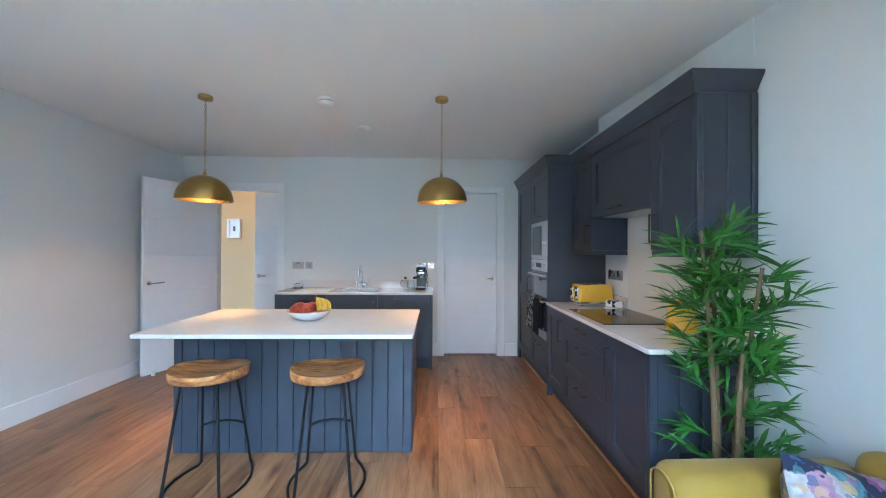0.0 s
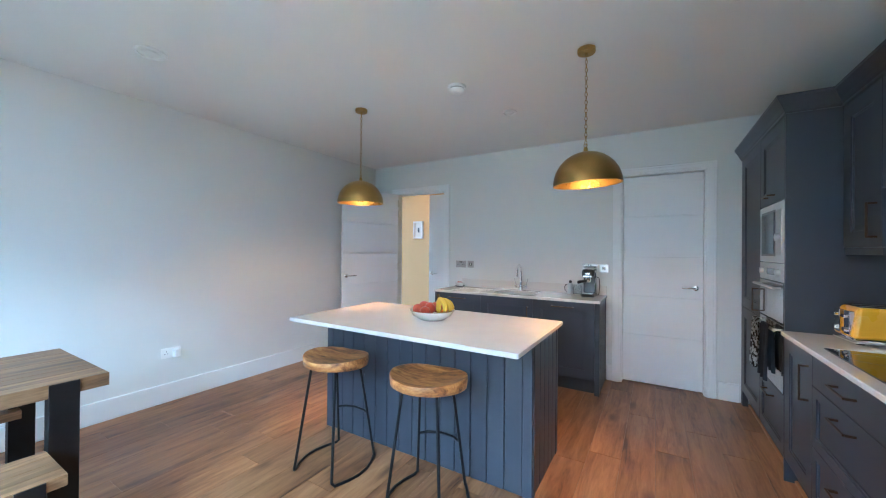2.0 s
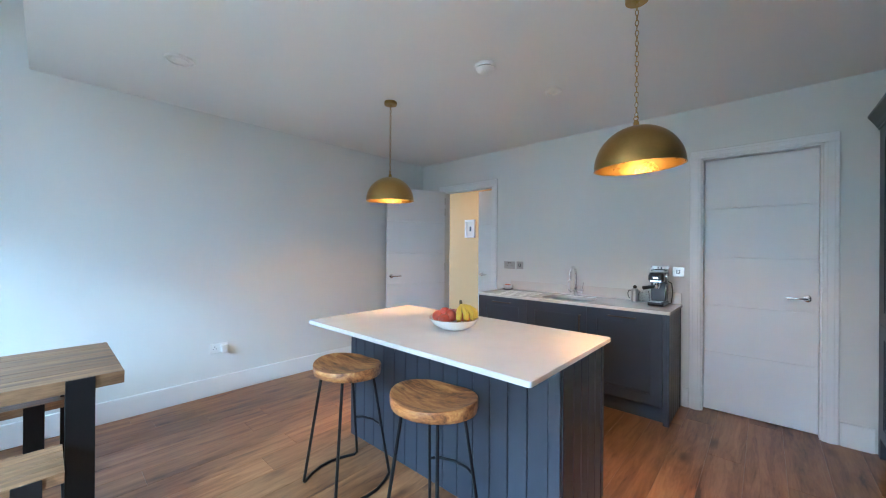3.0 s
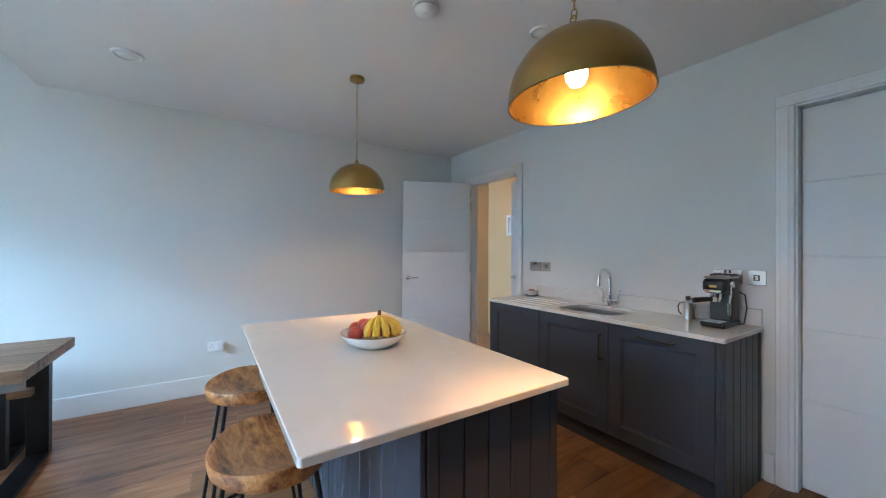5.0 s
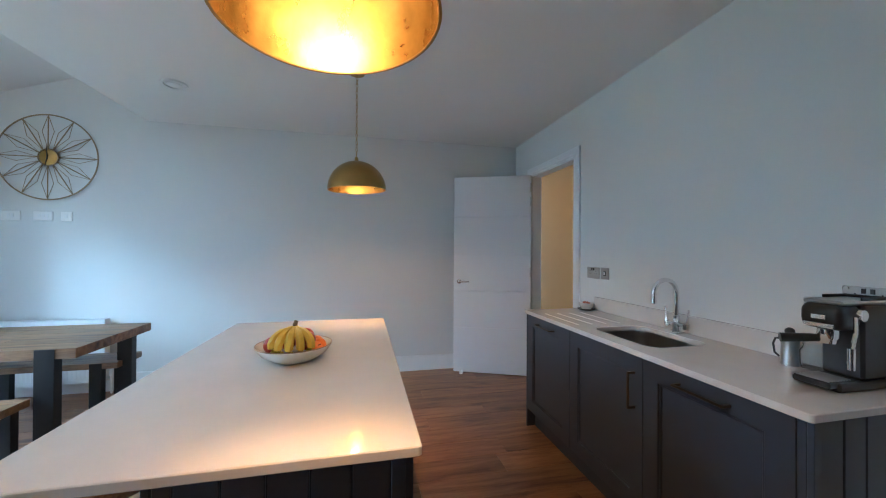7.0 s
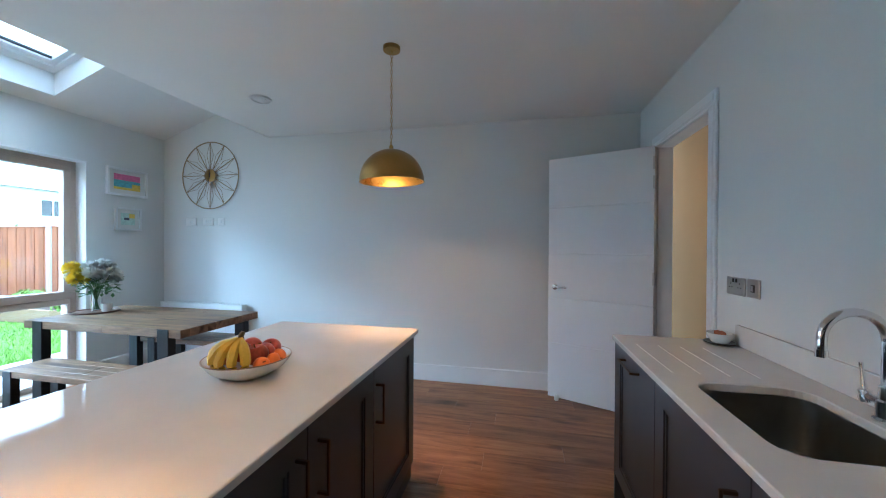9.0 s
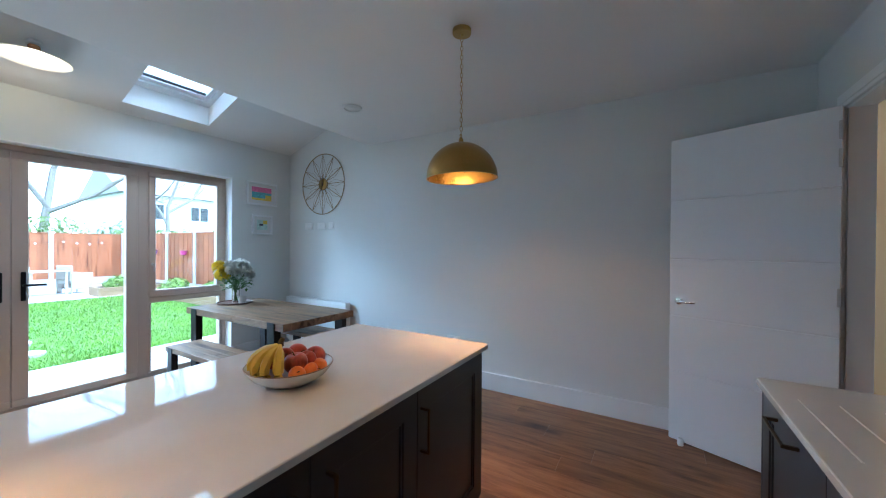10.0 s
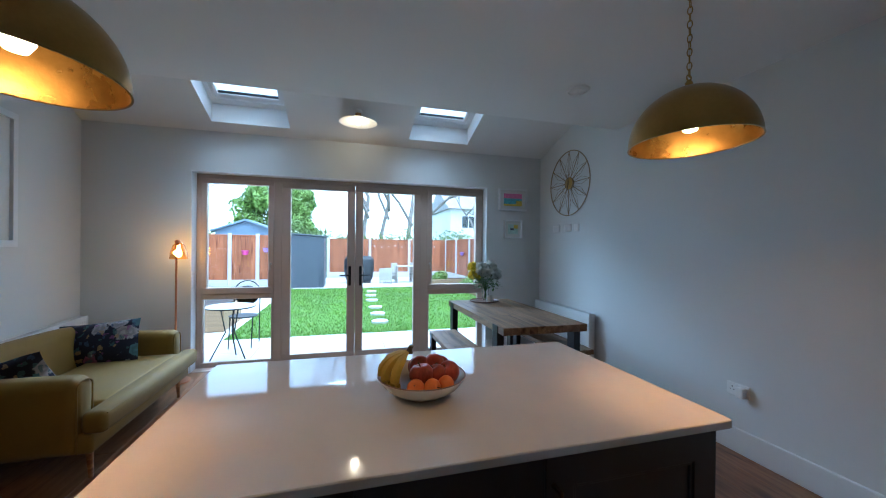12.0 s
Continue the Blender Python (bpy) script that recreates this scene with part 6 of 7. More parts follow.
def cushion(m, w, h, label):
    bm = bmesh.new()
    n = 18
    for side in (-1, 1):
        g = []
        for i in range(n + 1):
            row = []
            for j in range(n + 1):
                u, v = 2 * i / n - 1, 2 * j / n - 1
                t = 0.085 * max(0, (1 - u * u)) ** 0.45 * max(0, (1 - v * v)) ** 0.45
                pin = 1 - 0.05 * (1 - u * u) * abs(v) ** 3
                pin2 = 1 - 0.05 * (1 - v * v) * abs(u) ** 3
                row.append(bm.verts.new(m @ Vector((u * w / 2 * pin2, side * t + 0.006 * math.sin(7 * u + 3 * v), v * h / 2 * pin))))
            g.append(row)
        for i in range(n):
            for j in range(n):
                q = (g[i][j], g[i + 1][j], g[i + 1][j + 1], g[i][j + 1])
                bm.faces.new(q if side < 0 else q[::-1])
    bmesh.ops.remove_doubles(bm, verts=bm.verts, dist=0.0012)
    bmesh.ops.recalc_face_normals(bm, faces=bm.faces)
    return solo("cushion", bm, M_FLORAL, label, "cushion", "floral cushions on the sofa", smooth=60)


sofa.location.x += 0.05
cushion(pose(1.55, 0.28, 0.545, 16, 6, -6), 0.61, 0.37, "dark blue floral cushion leaning on sofa back")
cushion(pose(1.55, 1.135, 0.505, -20, 15, 4), 0.50, 0.36, "dark blue floral cushion leaning against the arm")

# floor lamp
FLX, FLY = 1.225, -0.29
fl = thing("floor_lamp", (FLX, FLY, 0), "slim copper floor lamp with amber glass shade, lit", "floor lamp")
bm = bmesh.new()
lathe(bm, [(0, 0), (0.13, 0), (0.13, 0.012), (0.02, 0.02), (0, 0.02)], 32, pose(FLX, FLY, 0))
part("base", bm, M_COPPER, fl, smooth=40)
bm = bmesh.new()
tube(bm, [(FLX, FLY, 0.015), (FLX, FLY, 1.38), *arc((FLX - 0.0, FLY, 1.40), 0.02, 180, 90, 4)], 0.010, 10)
lathe(bm, [(0, 0), (0.022, 0), (0.026, 0.04), (0.012, 0.055), (0, 0.056)], 20, pose(FLX - 0.01, FLY, 1.375))
part("stem", bm, M_COPPER, fl, smooth=50)
bm = bmesh.new()
lathe(bm, [(0.028, 0.0), (0.05, -0.03), (0.068, -0.09), (0.078, -0.165), (0.075, -0.165), (0.065, -0.09), (0.047, -0.032), (0.026, -0.004)], 28, pose(FLX - 0.02, FLY, 1.40), cap=False)
g = part("shade", bm, M_AMBER, fl, "bell-shaped amber glass", 40)
g.visible_shadow = False
bm = bmesh.new()
lathe(bm, [(0, 0), (0.014, 0), (0.014, -0.03), (0.024, -0.06), (0.03, -0.10), (0.022, -0.125), (0, -0.135)], 20, pose(FLX - 0.02, FLY, 1.385))
b = part("bulb", bm, glow("amber_bulb", (1.0, 0.45, 0.08), 14), fl, "glowing amber bulb", 60)
b.visible_shadow = False

# bamboo plant
PX, PY = 1.53, 1.62
pl = thing("bamboo_plant", (PX, PY, 0), "tall potted artificial bamboo with green leaves", "potted plant")
bm = bmesh.new()
lathe(bm, [(0, 0), (0.085, 0), (0.10, 0.02), (0.115, 0.19), (0.12, 0.2), (0.11, 0.2), (0.10, 0.17), (0, 0.17)], 32, pose(PX, PY, 0))
part("pot", bm, M_POT, pl, "dark plant pot", 40)
bm = bmesh.new()
lathe(bm, [(0, 0.171), (0.098, 0.171), (0.098, 0.176), (0, 0.18)], 24, pose(PX, PY, 0))
part("soil", bm, M_SOIL, pl)
rnd = random.Random(11)


def blade(bm, p, d, ln, w):
    """A folded lance-shaped leaf."""
    d = d.normalized()
    s = d.cross(Vector((0, 0, 1)))
    s = (s if s.length > 0.05 else Vector((1, 0, 0))).normalized()
    s = (Matrix.Rotation(rnd.uniform(-0.9, 0.9), 3, d) @ s)
    up = s.cross(d)
    pts = [(0.0, 0.12), (0.22, 0.8), (0.45, 1.0), (0.75, 0.6), (1.0, 0.0)]
    rows = []
    for u, k in pts:
        c = p + d * ln * u + Vector((0, 0, -0.22 * ln * u * u))
        rows.append((bm.verts.new(c - s * w * k + up * w * 0.25 * k), bm.verts.new(c), bm.verts.new(c + s * w * k + up * w * 0.25 * k)) if k else (bm.verts.new(c),))
    for a, b in zip(rows, rows[1:]):
        if len(b) == 3:
            bm.faces.new((a[0], a[1], b[1], b[0]))
            bm.faces.new((a[1], a[2], b[2], b[1]))
        else:
            bm.faces.new((a[0], a[1], b[0]))
            bm.faces.new((a[1], a[2], b[0]))


for i, (dx, dy, hgt, lx, ly, n_twigs) in enumerate(((-0.05, -0.01, 1.46, -0.05, 0.03, 17), (-0.01, 0.03, 1.40, 0.0, 0.04, 15), (0.03, -0.03, 1.30, 0.06, -0.05, 12), (0.06, 0.03, 1.12, 0.08, 0.03, 10), (0.0, -0.05, 0.95, -0.02, -0.06, 9))):
    cane, twigs, fol = bmesh.new(), bmesh.new(), bmesh.new()
    b0 = Vector((PX + dx, PY + dy, 0.165))
    pts = [b0 + Vector((lx * u * u, ly * u * u, (hgt - 0.165) * u)) for u in [k / 14 for k in range(15)]]
    tube(cane, pts, 0.0135, 10, 0.007)
    for k in range(1, 14, 2):
        lathe(cane, [(0.009, -0.004), (0.0165 - 0.0005 * k, 0), (0.009, 0.004)], 10, Matrix.Translation(pts[k]), cap=False)
    for k in range(n_twigs):
        u = rnd.choice((rnd.uniform(0.22, 0.5), rnd.uniform(0.6, 1.0), rnd.uniform(0.66, 1.0), rnd.uniform(0.72, 1.0)))
        p = pts[min(14, int(u * 14))]
        # boughs fan out mostly along the wall and into the room, rising then arching over
        a = rnd.choice((rnd.gauss(-0.6, 0.5), rnd.gauss(2.7, 0.45), rnd.uniform(0, 6.28)))
        if u < 0.5 and k % 3:
            a = rnd.gauss(-0.5, 0.6)
        ln = rnd.uniform(0.10, 0.27) * (1.2 - 0.55 * u)
        d = Vector((math.cos(a), math.sin(a) * 0.8, rnd.uniform(0.25, 0.95))).normalized()
        if p.y + d.y * (ln + 0.12) > 1.80 and p.z < 0.98:
            d.y *= -0.3
        q = p + d * ln
        q.x, q.y = min(1.78, max(1.27, q.x)), max(1.46, q.y)
        tube(twigs, [p, (p + q) / 2 + Vector((0, 0, 0.015)), q], 0.0022, 4)
        for t in range(18):
            f = 1.0 - 0.85 * (t / 18) ** 1.2
            o = p + (q - p) * f
            dd = d * 0.85 + Vector((rnd.gauss(0, 0.42), rnd.gauss(0, 0.36), rnd.gauss(0.05, 0.32)))
            dd.y = max(dd.y, -0.45)
            size = rnd.uniform(0.10, 0.18)
            end = o + dd.normalized() * size
            if end.x + 0.73 * end.y < 2.47 or end.x > 1.85 or (end.y > 1.79 and end.z < 0.95):
                continue
            blade(fol, o, dd, size, rnd.uniform(0.007, 0.0115))
    part("cane", cane, M_CANE, pl, "brown bamboo cane", 50)
    part("twigs", twigs, M_STEMG, pl)["kind"] = "stuff"
    part("foliage", fol, M_LEAF, pl, "narrow green bamboo leaves")["kind"] = "stuff"

# ---- garden ----
GZ = -0.13
M_GROUND = mat("far_ground", (0.10, 0.13, 0.06), 0.95, var=0.3, scale=0.2, fine=4, bump=0.3)
M_LAWN = mat("lawn_soil", (0.09, 0.16, 0.018), 0.95, var=0.3, scale=1.5, fine=40, bump=0.6)
M_GRASS = mat("grass_blades", (0.16, 0.27, 0.018), 0.6, var=0.35, scale=1.2, fine=20)
M_PAVE = mat("pale_concrete_paving", (0.62, 0.61, 0.59), 0.8, var=0.08, scale=1.5, fine=60, bump=0.3, shift=True)
M_POST = mat("concrete_post", (0.55, 0.54, 0.52), 0.9, var=0.1, scale=4, fine=80, bump=0.4)
M_FENCE = wood("orange_stained_fence", [(0.3, (0.20, 0.065, 0.025)), (0.5, (0.34, 0.125, 0.05)), (0.7, (0.44, 0.18, 0.08))], (9, 9, 0.8), 0.8, True, 0.3, 0.2)
M_SHED = mat("grey_shed_metal", (0.075, 0.085, 0.10), 0.5, var=0.06, scale=2)
M_SHEDB = mat("blue_shed_felt", (0.20, 0.25, 0.32), 0.7, var=0.1)
M_COVER = mat("black_cover", (0.022, 0.023, 0.026), 0.5, var=0.2, scale=4)
M_WICKER = mat("pale_wicker", (0.42, 0.39, 0.34), 0.8, var=0.2, scale=40, fine=120, bump=0.6)
M_CROWN = mat("evergreen_leaves", (0.20, 0.29, 0.05), 0.55, var=0.45, scale=1.5, fine=9)
M_HEDGE = mat("hedge_leaves", (0.14, 0.19, 0.045), 0.6, var=0.4, scale=1.5, fine=9)
M_BARK = mat("bare_bark", (0.24, 0.21, 0.18), 0.9, var=0.25, scale=3, fine=30, bump=0.6)
M_RENDER = mat("white_house_render", (0.72, 0.71, 0.69), 0.85, var=0.04, scale=0.8)
M_ROOF = mat("grey_roof_tiles", (0.33, 0.31, 0.30), 0.8, var=0.15, scale=2)
M_PINK = mat("pink_plastic", (0.62, 0.08, 0.30), 0.4)
M_LILAC = mat("lilac_plastic", (0.38, 0.22, 0.62), 0.4)
M_TIMBER = mat("planter_timber", (0.30, 0.20, 0.11), 0.8, var=0.2, scale=6, stretch=(0.3, 1, 6))
tagged(part("ground", boxes(((-1500, -1500, GZ - 0.3), (1500, -0.90, GZ - 0.03))), M_GROUND), "open ground beyond the garden", "ground", kind="structure")
tagged(part("lawn", boxes(((-4.4, -9.7, GZ - 0.029), (1.45, -2.5, GZ))), M_LAWN), "green lawn with stepping stones", "lawn", kind="structure")


def pave(x0, x1, y0, y1, sx, sy, name, label):
    p = part(name, boxes(((x0, y0, GZ - 0.029), (x1, y1, GZ - 0.012))), M_POST)
    tagged(p, label, "patio", kind="structure")
    nx, ny = max(1, round((x1 - x0) / sx)), max(1, round((y1 - y0) / sy))
    me = None
    for i in range(nx):
        for j in range(ny):
            if me is None:
                o = part("slab", boxes((((x0 + 0.003), y0 + 0.003, GZ - 0.012), (x0 + (x1 - x0) / nx - 0.003, y0 + (y1 - y0) / ny - 0.003, GZ + 0.004)), b=0.003), M_PAVE, p)
                me = o.data
            else:
                o = new("slab", me)
                o.parent = p
                o.location = (i * (x1 - x0) / nx, j * (y1 - y0) / ny, 0)


pave(-5.5, 4.4, -2.5, -0.94, 0.9, 0.65, "patio", "pale paving slabs outside the garden doors")
pave(-5.5, 1.45, -14.3, -9.7, 0.9, 0.9, "pavement_far_patio", "pale paving at the end of the garden")
pave(1.45, 4.4, -10.4, -2.5, 0.95, 0.95, "pavement_side_path", "pale paving beside the lawn")
# grass blades
rg = np.random.default_rng(3)
nb = 26000
gx, gy = rg.uniform(-4.38, 1.43, nb), -2.52 - 7.1 * rg.random(nb) ** 1.5
ga, gh = rg.uniform(0, 6.28, nb), rg.uniform(0.025, 0.055, nb)
gl = rg.uniform(-0.03, 0.03, (nb, 2))
bw = 0.006 + 0.0008 * (-2.52 - gy)
co = np.stack([np.stack([gx - bw * np.cos(ga), gy - bw * np.sin(ga), np.full(nb, GZ - 0.002)], 1), np.stack([gx + bw * np.cos(ga), gy + bw * np.sin(ga), np.full(nb, GZ - 0.002)], 1), np.stack([gx + gl[:, 0], gy + gl[:, 1], GZ + gh], 1)], 1).reshape(-1, 3)
me = bpy.data.meshes.new("grass")
me.from_pydata(co.tolist(), [], np.arange(nb * 3).reshape(-1, 3).tolist())
me.materials.append(M_GRASS)
tagged(new("grass", me), "short green grass blades of the lawn", "grass", kind="stuff")
for i, (x, y) in enumerate(((-1.10, -3.35), (-1.14, -4.2), (-1.16, -5.1), (-1.16, -6.3), (-1.2, -7.3), (-1.28, -8.3))):
    bm = bmesh.new()
    made = bmesh.ops.create_circle(bm, cap_ends=True, radius=0.16, segments=18)["verts"]
    for v in made:
        a = math.atan2(v.co[1], v.co[0])
        v.co *= 1 + 0.06 * math.sin(3 * a + i) + 0.04 * math.sin(5 * a + 2 * i)
    ext = bmesh.ops.extrude_face_region(bm, geom=bm.faces[:])
    for g in ext["geom"]:
        if isinstance(g, bmesh.types.BMVert):
            g.co[2] += 0.045
    bmesh.ops.recalc_face_normals(bm, faces=bm.faces)
    bmesh.ops.translate(bm, verts=bm.verts, vec=(x, y, GZ - 0.002))
    solo("stepping_stone", bm, M_PAVE, "pale flat stepping stone in the lawn", "stepping stone", "stepping stones")


def fence_run(p0, p1, bays, h=1.9, first_post=True):
    """One run of fence: concrete posts, and bays of upright boards on gravel boards."""
    a, b = Vector((*p0, 0)), Vector((*p1, 0))
    d = (b - a) / bays
    ang = math.degrees(math.atan2(d.y, d.x))
    ln = d.length
    f = thing("fence", (a + b) / 2 + Vector((0, 0, GZ)), "orange-stained timber fence between pale concrete posts", "fence", "garden fences")
    for k in range(bays + 1):
        q = a + d * k
        m = pose(q.x, q.y, GZ - 0.03, 0, 0, ang)
        if k or first_post:
            part("post", boxes(((-0.06, -0.06, 0), (0.06, 0.06, h + 0.08)), m=m, b=0.015), M_POST, f, "pale concrete post")
        if k == bays:
            break
        part("gravel_board", boxes(((0.06, -0.022, 0.0), (ln - 0.06, 0.022, 0.30)), m=m), M_POST, f, "pale concrete gravel board")
        n = max(4, int((ln - 0.13) / 0.14))
        w = (ln - 0.13) / n
        cap = part("capping", boxes(((0.062, -0.03, h + 0.001), (ln - 0.062, 0.03, h + 0.035)), m=m, b=0.004), M_FENCE, f)
        for i in range(n):
            o = 0.006 if i % 2 else -0.006
            part("board", boxes(((0.065 + i * w - 0.006, o - 0.006, 0.301), (0.065 + (i + 1) * w + 0.006, o + 0.005, h)), m=m), M_FENCE, cap)


fence_run((0.35, -14.35), (-5.6, -14.35), 3)
fence_run((-5.6, -14.35), (-5.6, -1.2), 7, first_post=False)
fence_run((1.75, -10.6), (4.5, -10.6), 3)
fence_run((4.5, -10.6), (4.5, -1.2), 5, first_post=False)
# grey garden store and the shed over the fence
st = thing("garden_store", (0.95, -10.7, GZ), "dark grey metal garden store with sloping lid", "shed")
bm = bmesh.new()
vs = [bm.verts.new((x, y, z)) for x in (0.32, 1.68) for y, z in ((-9.95, GZ), (-11.5, GZ), (-11.5, 1.80 if x > 1 else 1.72), (-9.95, 1.80 if x > 1 else 1.72))]
for q in ((0, 1, 2, 3), (7, 6, 5, 4), (0, 4, 5, 1), (1, 5, 6, 2), (2, 6, 7, 3), (3, 7, 4, 0)):
    bm.faces.new([vs[i] for i in q])
bmesh.ops.recalc_face_normals(bm, faces=bm.faces)
part("body", bm, M_SHED, st)
for i in range(9):
    x = 0.36 + i * 0.16
    part("rib", boxes(((x, -9.945, GZ + 0.05), (x + 0.012, -9.935, 1.68))), M_SHED, st)
bm = bmesh.new()
box(bm, (-0.74, -0.85, 0), (0.74, 0.85, 0.05), 0.01, pose(1.0, -10.72, 1.775, 0, -3.4, 0))
part("lid", bm, M_SHED, st)
sh = thing("garden_shed", (3.3, -12.4, GZ), "grey-blue shed with gabled felt roof behind fence", "shed")
part("wall", boxes(((2.2, -13.4, GZ - 0.03), (4.3, -11.4, 1.95))), M_SHEDB, sh)
bm = bmesh.new()
vs = [bm.verts.new((x, y, z)) for y in (-11.25, -13.5) for x, z in ((2.05, 1.90), (3.25, 2.33), (4.45, 1.90), (4.45, 1.96), (3.25, 2.41), (2.05, 1.96))]
for q in ((0, 1, 4, 5), (1, 2, 3, 4)):
    bm.faces.new([vs[i] for i in q])
    bm.faces.new([vs[i + 6] for i in q][::-1])
for k in range(6):
    bm.faces.new((vs[k], vs[(k + 1) % 6], vs[(k + 1) % 6 + 6], vs[k + 6]))
bmesh.ops.recalc_face_normals(bm, faces=bm.faces)
part("roof", bm, M_SHEDB, sh, "grey-blue gabled roof")
bm = bmesh.new()
vs = [bm.verts.new((x, -11.39, z)) for x, z in ((2.2, 1.95), (4.3, 1.95), (3.25, 2.32))]
bm.faces.new(vs)
part("gable", bm, M_SHEDB, sh)
# covered barbecue
bq = thing("covered_barbecue", (-0.95, -11.6, GZ), "barbecue under a black weather cover", "barbecue")
bm = bmesh.new()
made = puff(bm, (-1.60, -11.95, GZ + 0.06), (-0.42, -11.3, 0.98), 0.16, 4, 0.03)
for v in made:
    k = max(0, min(1, (0.5 - v.co[2]) / 0.6))
    v.co[0] = -1.0 + (v.co[0] + 1.0) * (1 - 0.12 * k)
    v.co[1] += 0.02 * math.sin(v.co[0] * 21) * k
part("cover", bm, M_COVER, bq, "creased black cover", 60)
for x in (-1.45, -0.6):
    bm = bmesh.new()
    lathe(bm, [(0, -0.02), (0.05, -0.02), (0.05, 0.02), (0, 0.02)], 16, pose(x, -11.4, GZ + 0.054, 0, 90, 0))
    part("wheel", bm, M_BLACKP, bq, smooth=40)


def wicker_chair():
    c = thing("garden_chair", (0, 0, 0), "pale wicker garden armchair on far patio", "garden chair", "wicker set")
    for nm, lo, hi in (("seat", (-0.28, -0.28, 0.30), (0.28, 0.28, 0.42)), ("backrest", (-0.28, 0.22, 0.42), (0.28, 0.30, 0.85)), ("arm", (-0.32, -0.28, 0.12), (-0.25, 0.28, 0.62)), ("arm", (0.25, -0.28, 0.12), (0.32, 0.28, 0.62))):
        bm = bmesh.new()
        box(bm, lo, hi, 0.03, None, 3)
        part(nm, bm, M_WICKER, c, smooth=50)
    for x in (-0.27, 0.27):
        for y in (-0.25, 0.26):
            part("leg", boxes(((x - 0.02, y - 0.02, 0), (x + 0.02, y + 0.02, 0.13))), M_WICKER, c)
    return c


wc = wicker_chair()
wc.matrix_basis = pose(-2.2, -11.3, GZ + 0.004, 0, 0, 60)
copy_thing(wc, pose(-3.55, -11.6, GZ + 0.004, 0, 0, -70))
gt = thing("garden_table", (-2.9, -11.5, GZ), "pale wicker garden table on far patio", "garden table", "wicker set")
part("tabletop", boxes(((-3.35, -11.85, GZ + 0.68), (-2.5, -11.15, GZ + 0.72)), b=0.01), M_WICKER, gt)
for x in (-3.28, -2.57):
    for y in (-11.78, -11.22):
        part("leg", boxes(((x - 0.03, y - 0.03, GZ + 0.004), (x + 0.03, y + 0.03, GZ + 0.68))), M_WICKER, gt)
# raised beds
for x0, x1, y0, y1 in ((-5.4, -4.45, -8.6, -4.0), (-5.3, -3.6, -10.6, -9.8)):
    rb = thing("raised_bed", ((x0 + x1) / 2, (y0 + y1) / 2, GZ), "low timber raised bed with shrubs", "raised bed", "raised beds")
    for lo, hi in (((x0, y0, GZ - 0.012), (x1, y0 + 0.06, 0.12)), ((x0, y1 - 0.06, GZ - 0.012), (x1, y1, 0.12)), ((x0, y0 + 0.06, GZ - 0.012), (x0 + 0.06, y1 - 0.06, 0.12)), ((x1 - 0.06, y0 + 0.06, GZ - 0.012), (x1, y1 - 0.06, 0.12))):
        part("sleeper", boxes((lo, hi), b=0.006), M_TIMBER, rb)
    part("soil", boxes(((x0 + 0.06, y0 + 0.06, GZ - 0.01), (x1 - 0.06, y1 - 0.06, 0.09))), M_SOIL, rb)


def leaf_mass(name, blobs, count, size, material, parent, seed, squash=0.85):
    """Many small leaves scattered through overlapping lobes, denser towards their skins."""
    r = np.random.default_rng(seed)
    b = np.array(blobs)
    pick = r.choice(len(b), count, p=b[:, 3] ** 2 / (b[:, 3] ** 2).sum())
    d = r.normal(size=(count, 3))
    d /= np.linalg.norm(d, axis=1, keepdims=True)
    rad = b[pick, 3] * (0.62 + 0.42 * r.random(count)) * (1 + 0.12 * np.sin(7 * d[:, 0] + pick))
    c = b[pick, :3] + d * rad[:, None] * np.array((1, 1, squash))
    t = np.cross(d, r.normal(size=(count, 3)))
    t /= np.linalg.norm(t, axis=1, keepdims=True)
    u = np.cross(t, d + 0.8 * r.normal(size=(count, 3)))
    u /= np.linalg.norm(u, axis=1, keepdims=True)
    s = size * r.uniform(0.6, 1.4, count)[:, None]
    q = np.stack([c - t * s, c + u * s * 0.45, c + t * s, c - u * s * 0.45], 1).reshape(-1, 3)
    o = offset_of(parent)
    me = bpy.data.meshes.new(name)
    me.from_pydata((q - np.array(o)).tolist(), [], np.arange(count * 4).reshape(-1, 4).tolist())
    me.materials.append(material)
    ob = new(name, me)
    ob.parent = parent
    return ob


rnd = random.Random(21)
for x, y, h, w, seed in ((4.6, -24, 6.4, 3.2, 1), (3.3, -26, 6.3, 2.3, 2)):
    tr = thing("evergreen_tree", (x, y, GZ), "broad evergreen tree beyond the fence", "tree", "trees beyond the fence")
    bm = bmesh.new()
    tube(bm, [(x, y, GZ - 0.03), (x + 0.1, y, h * 0.4), (x, y, h * 0.8)], 0.22, 8, 0.06)
    part("trunk", bm, M_BARK, tr, smooth=60)
    lobes = []
    for k in range(46):
        zz = rnd.uniform(0.10, 0.93)
        rr = w * math.sqrt(max(0.05, 1 - (zz - 0.25) ** 2 * 1.9)) * rnd.uniform(0.5, 1.0)
        a = rnd.uniform(0, 6.28)
        lobes.append((x + rr * 0.75 * math.cos(a), y + rr * 0.75 * math.sin(a), GZ + h * zz, rnd.uniform(0.5, 0.95)))
    leaf_mass("crown", lobes, 16000, 0.13, M_CROWN, tr, seed)
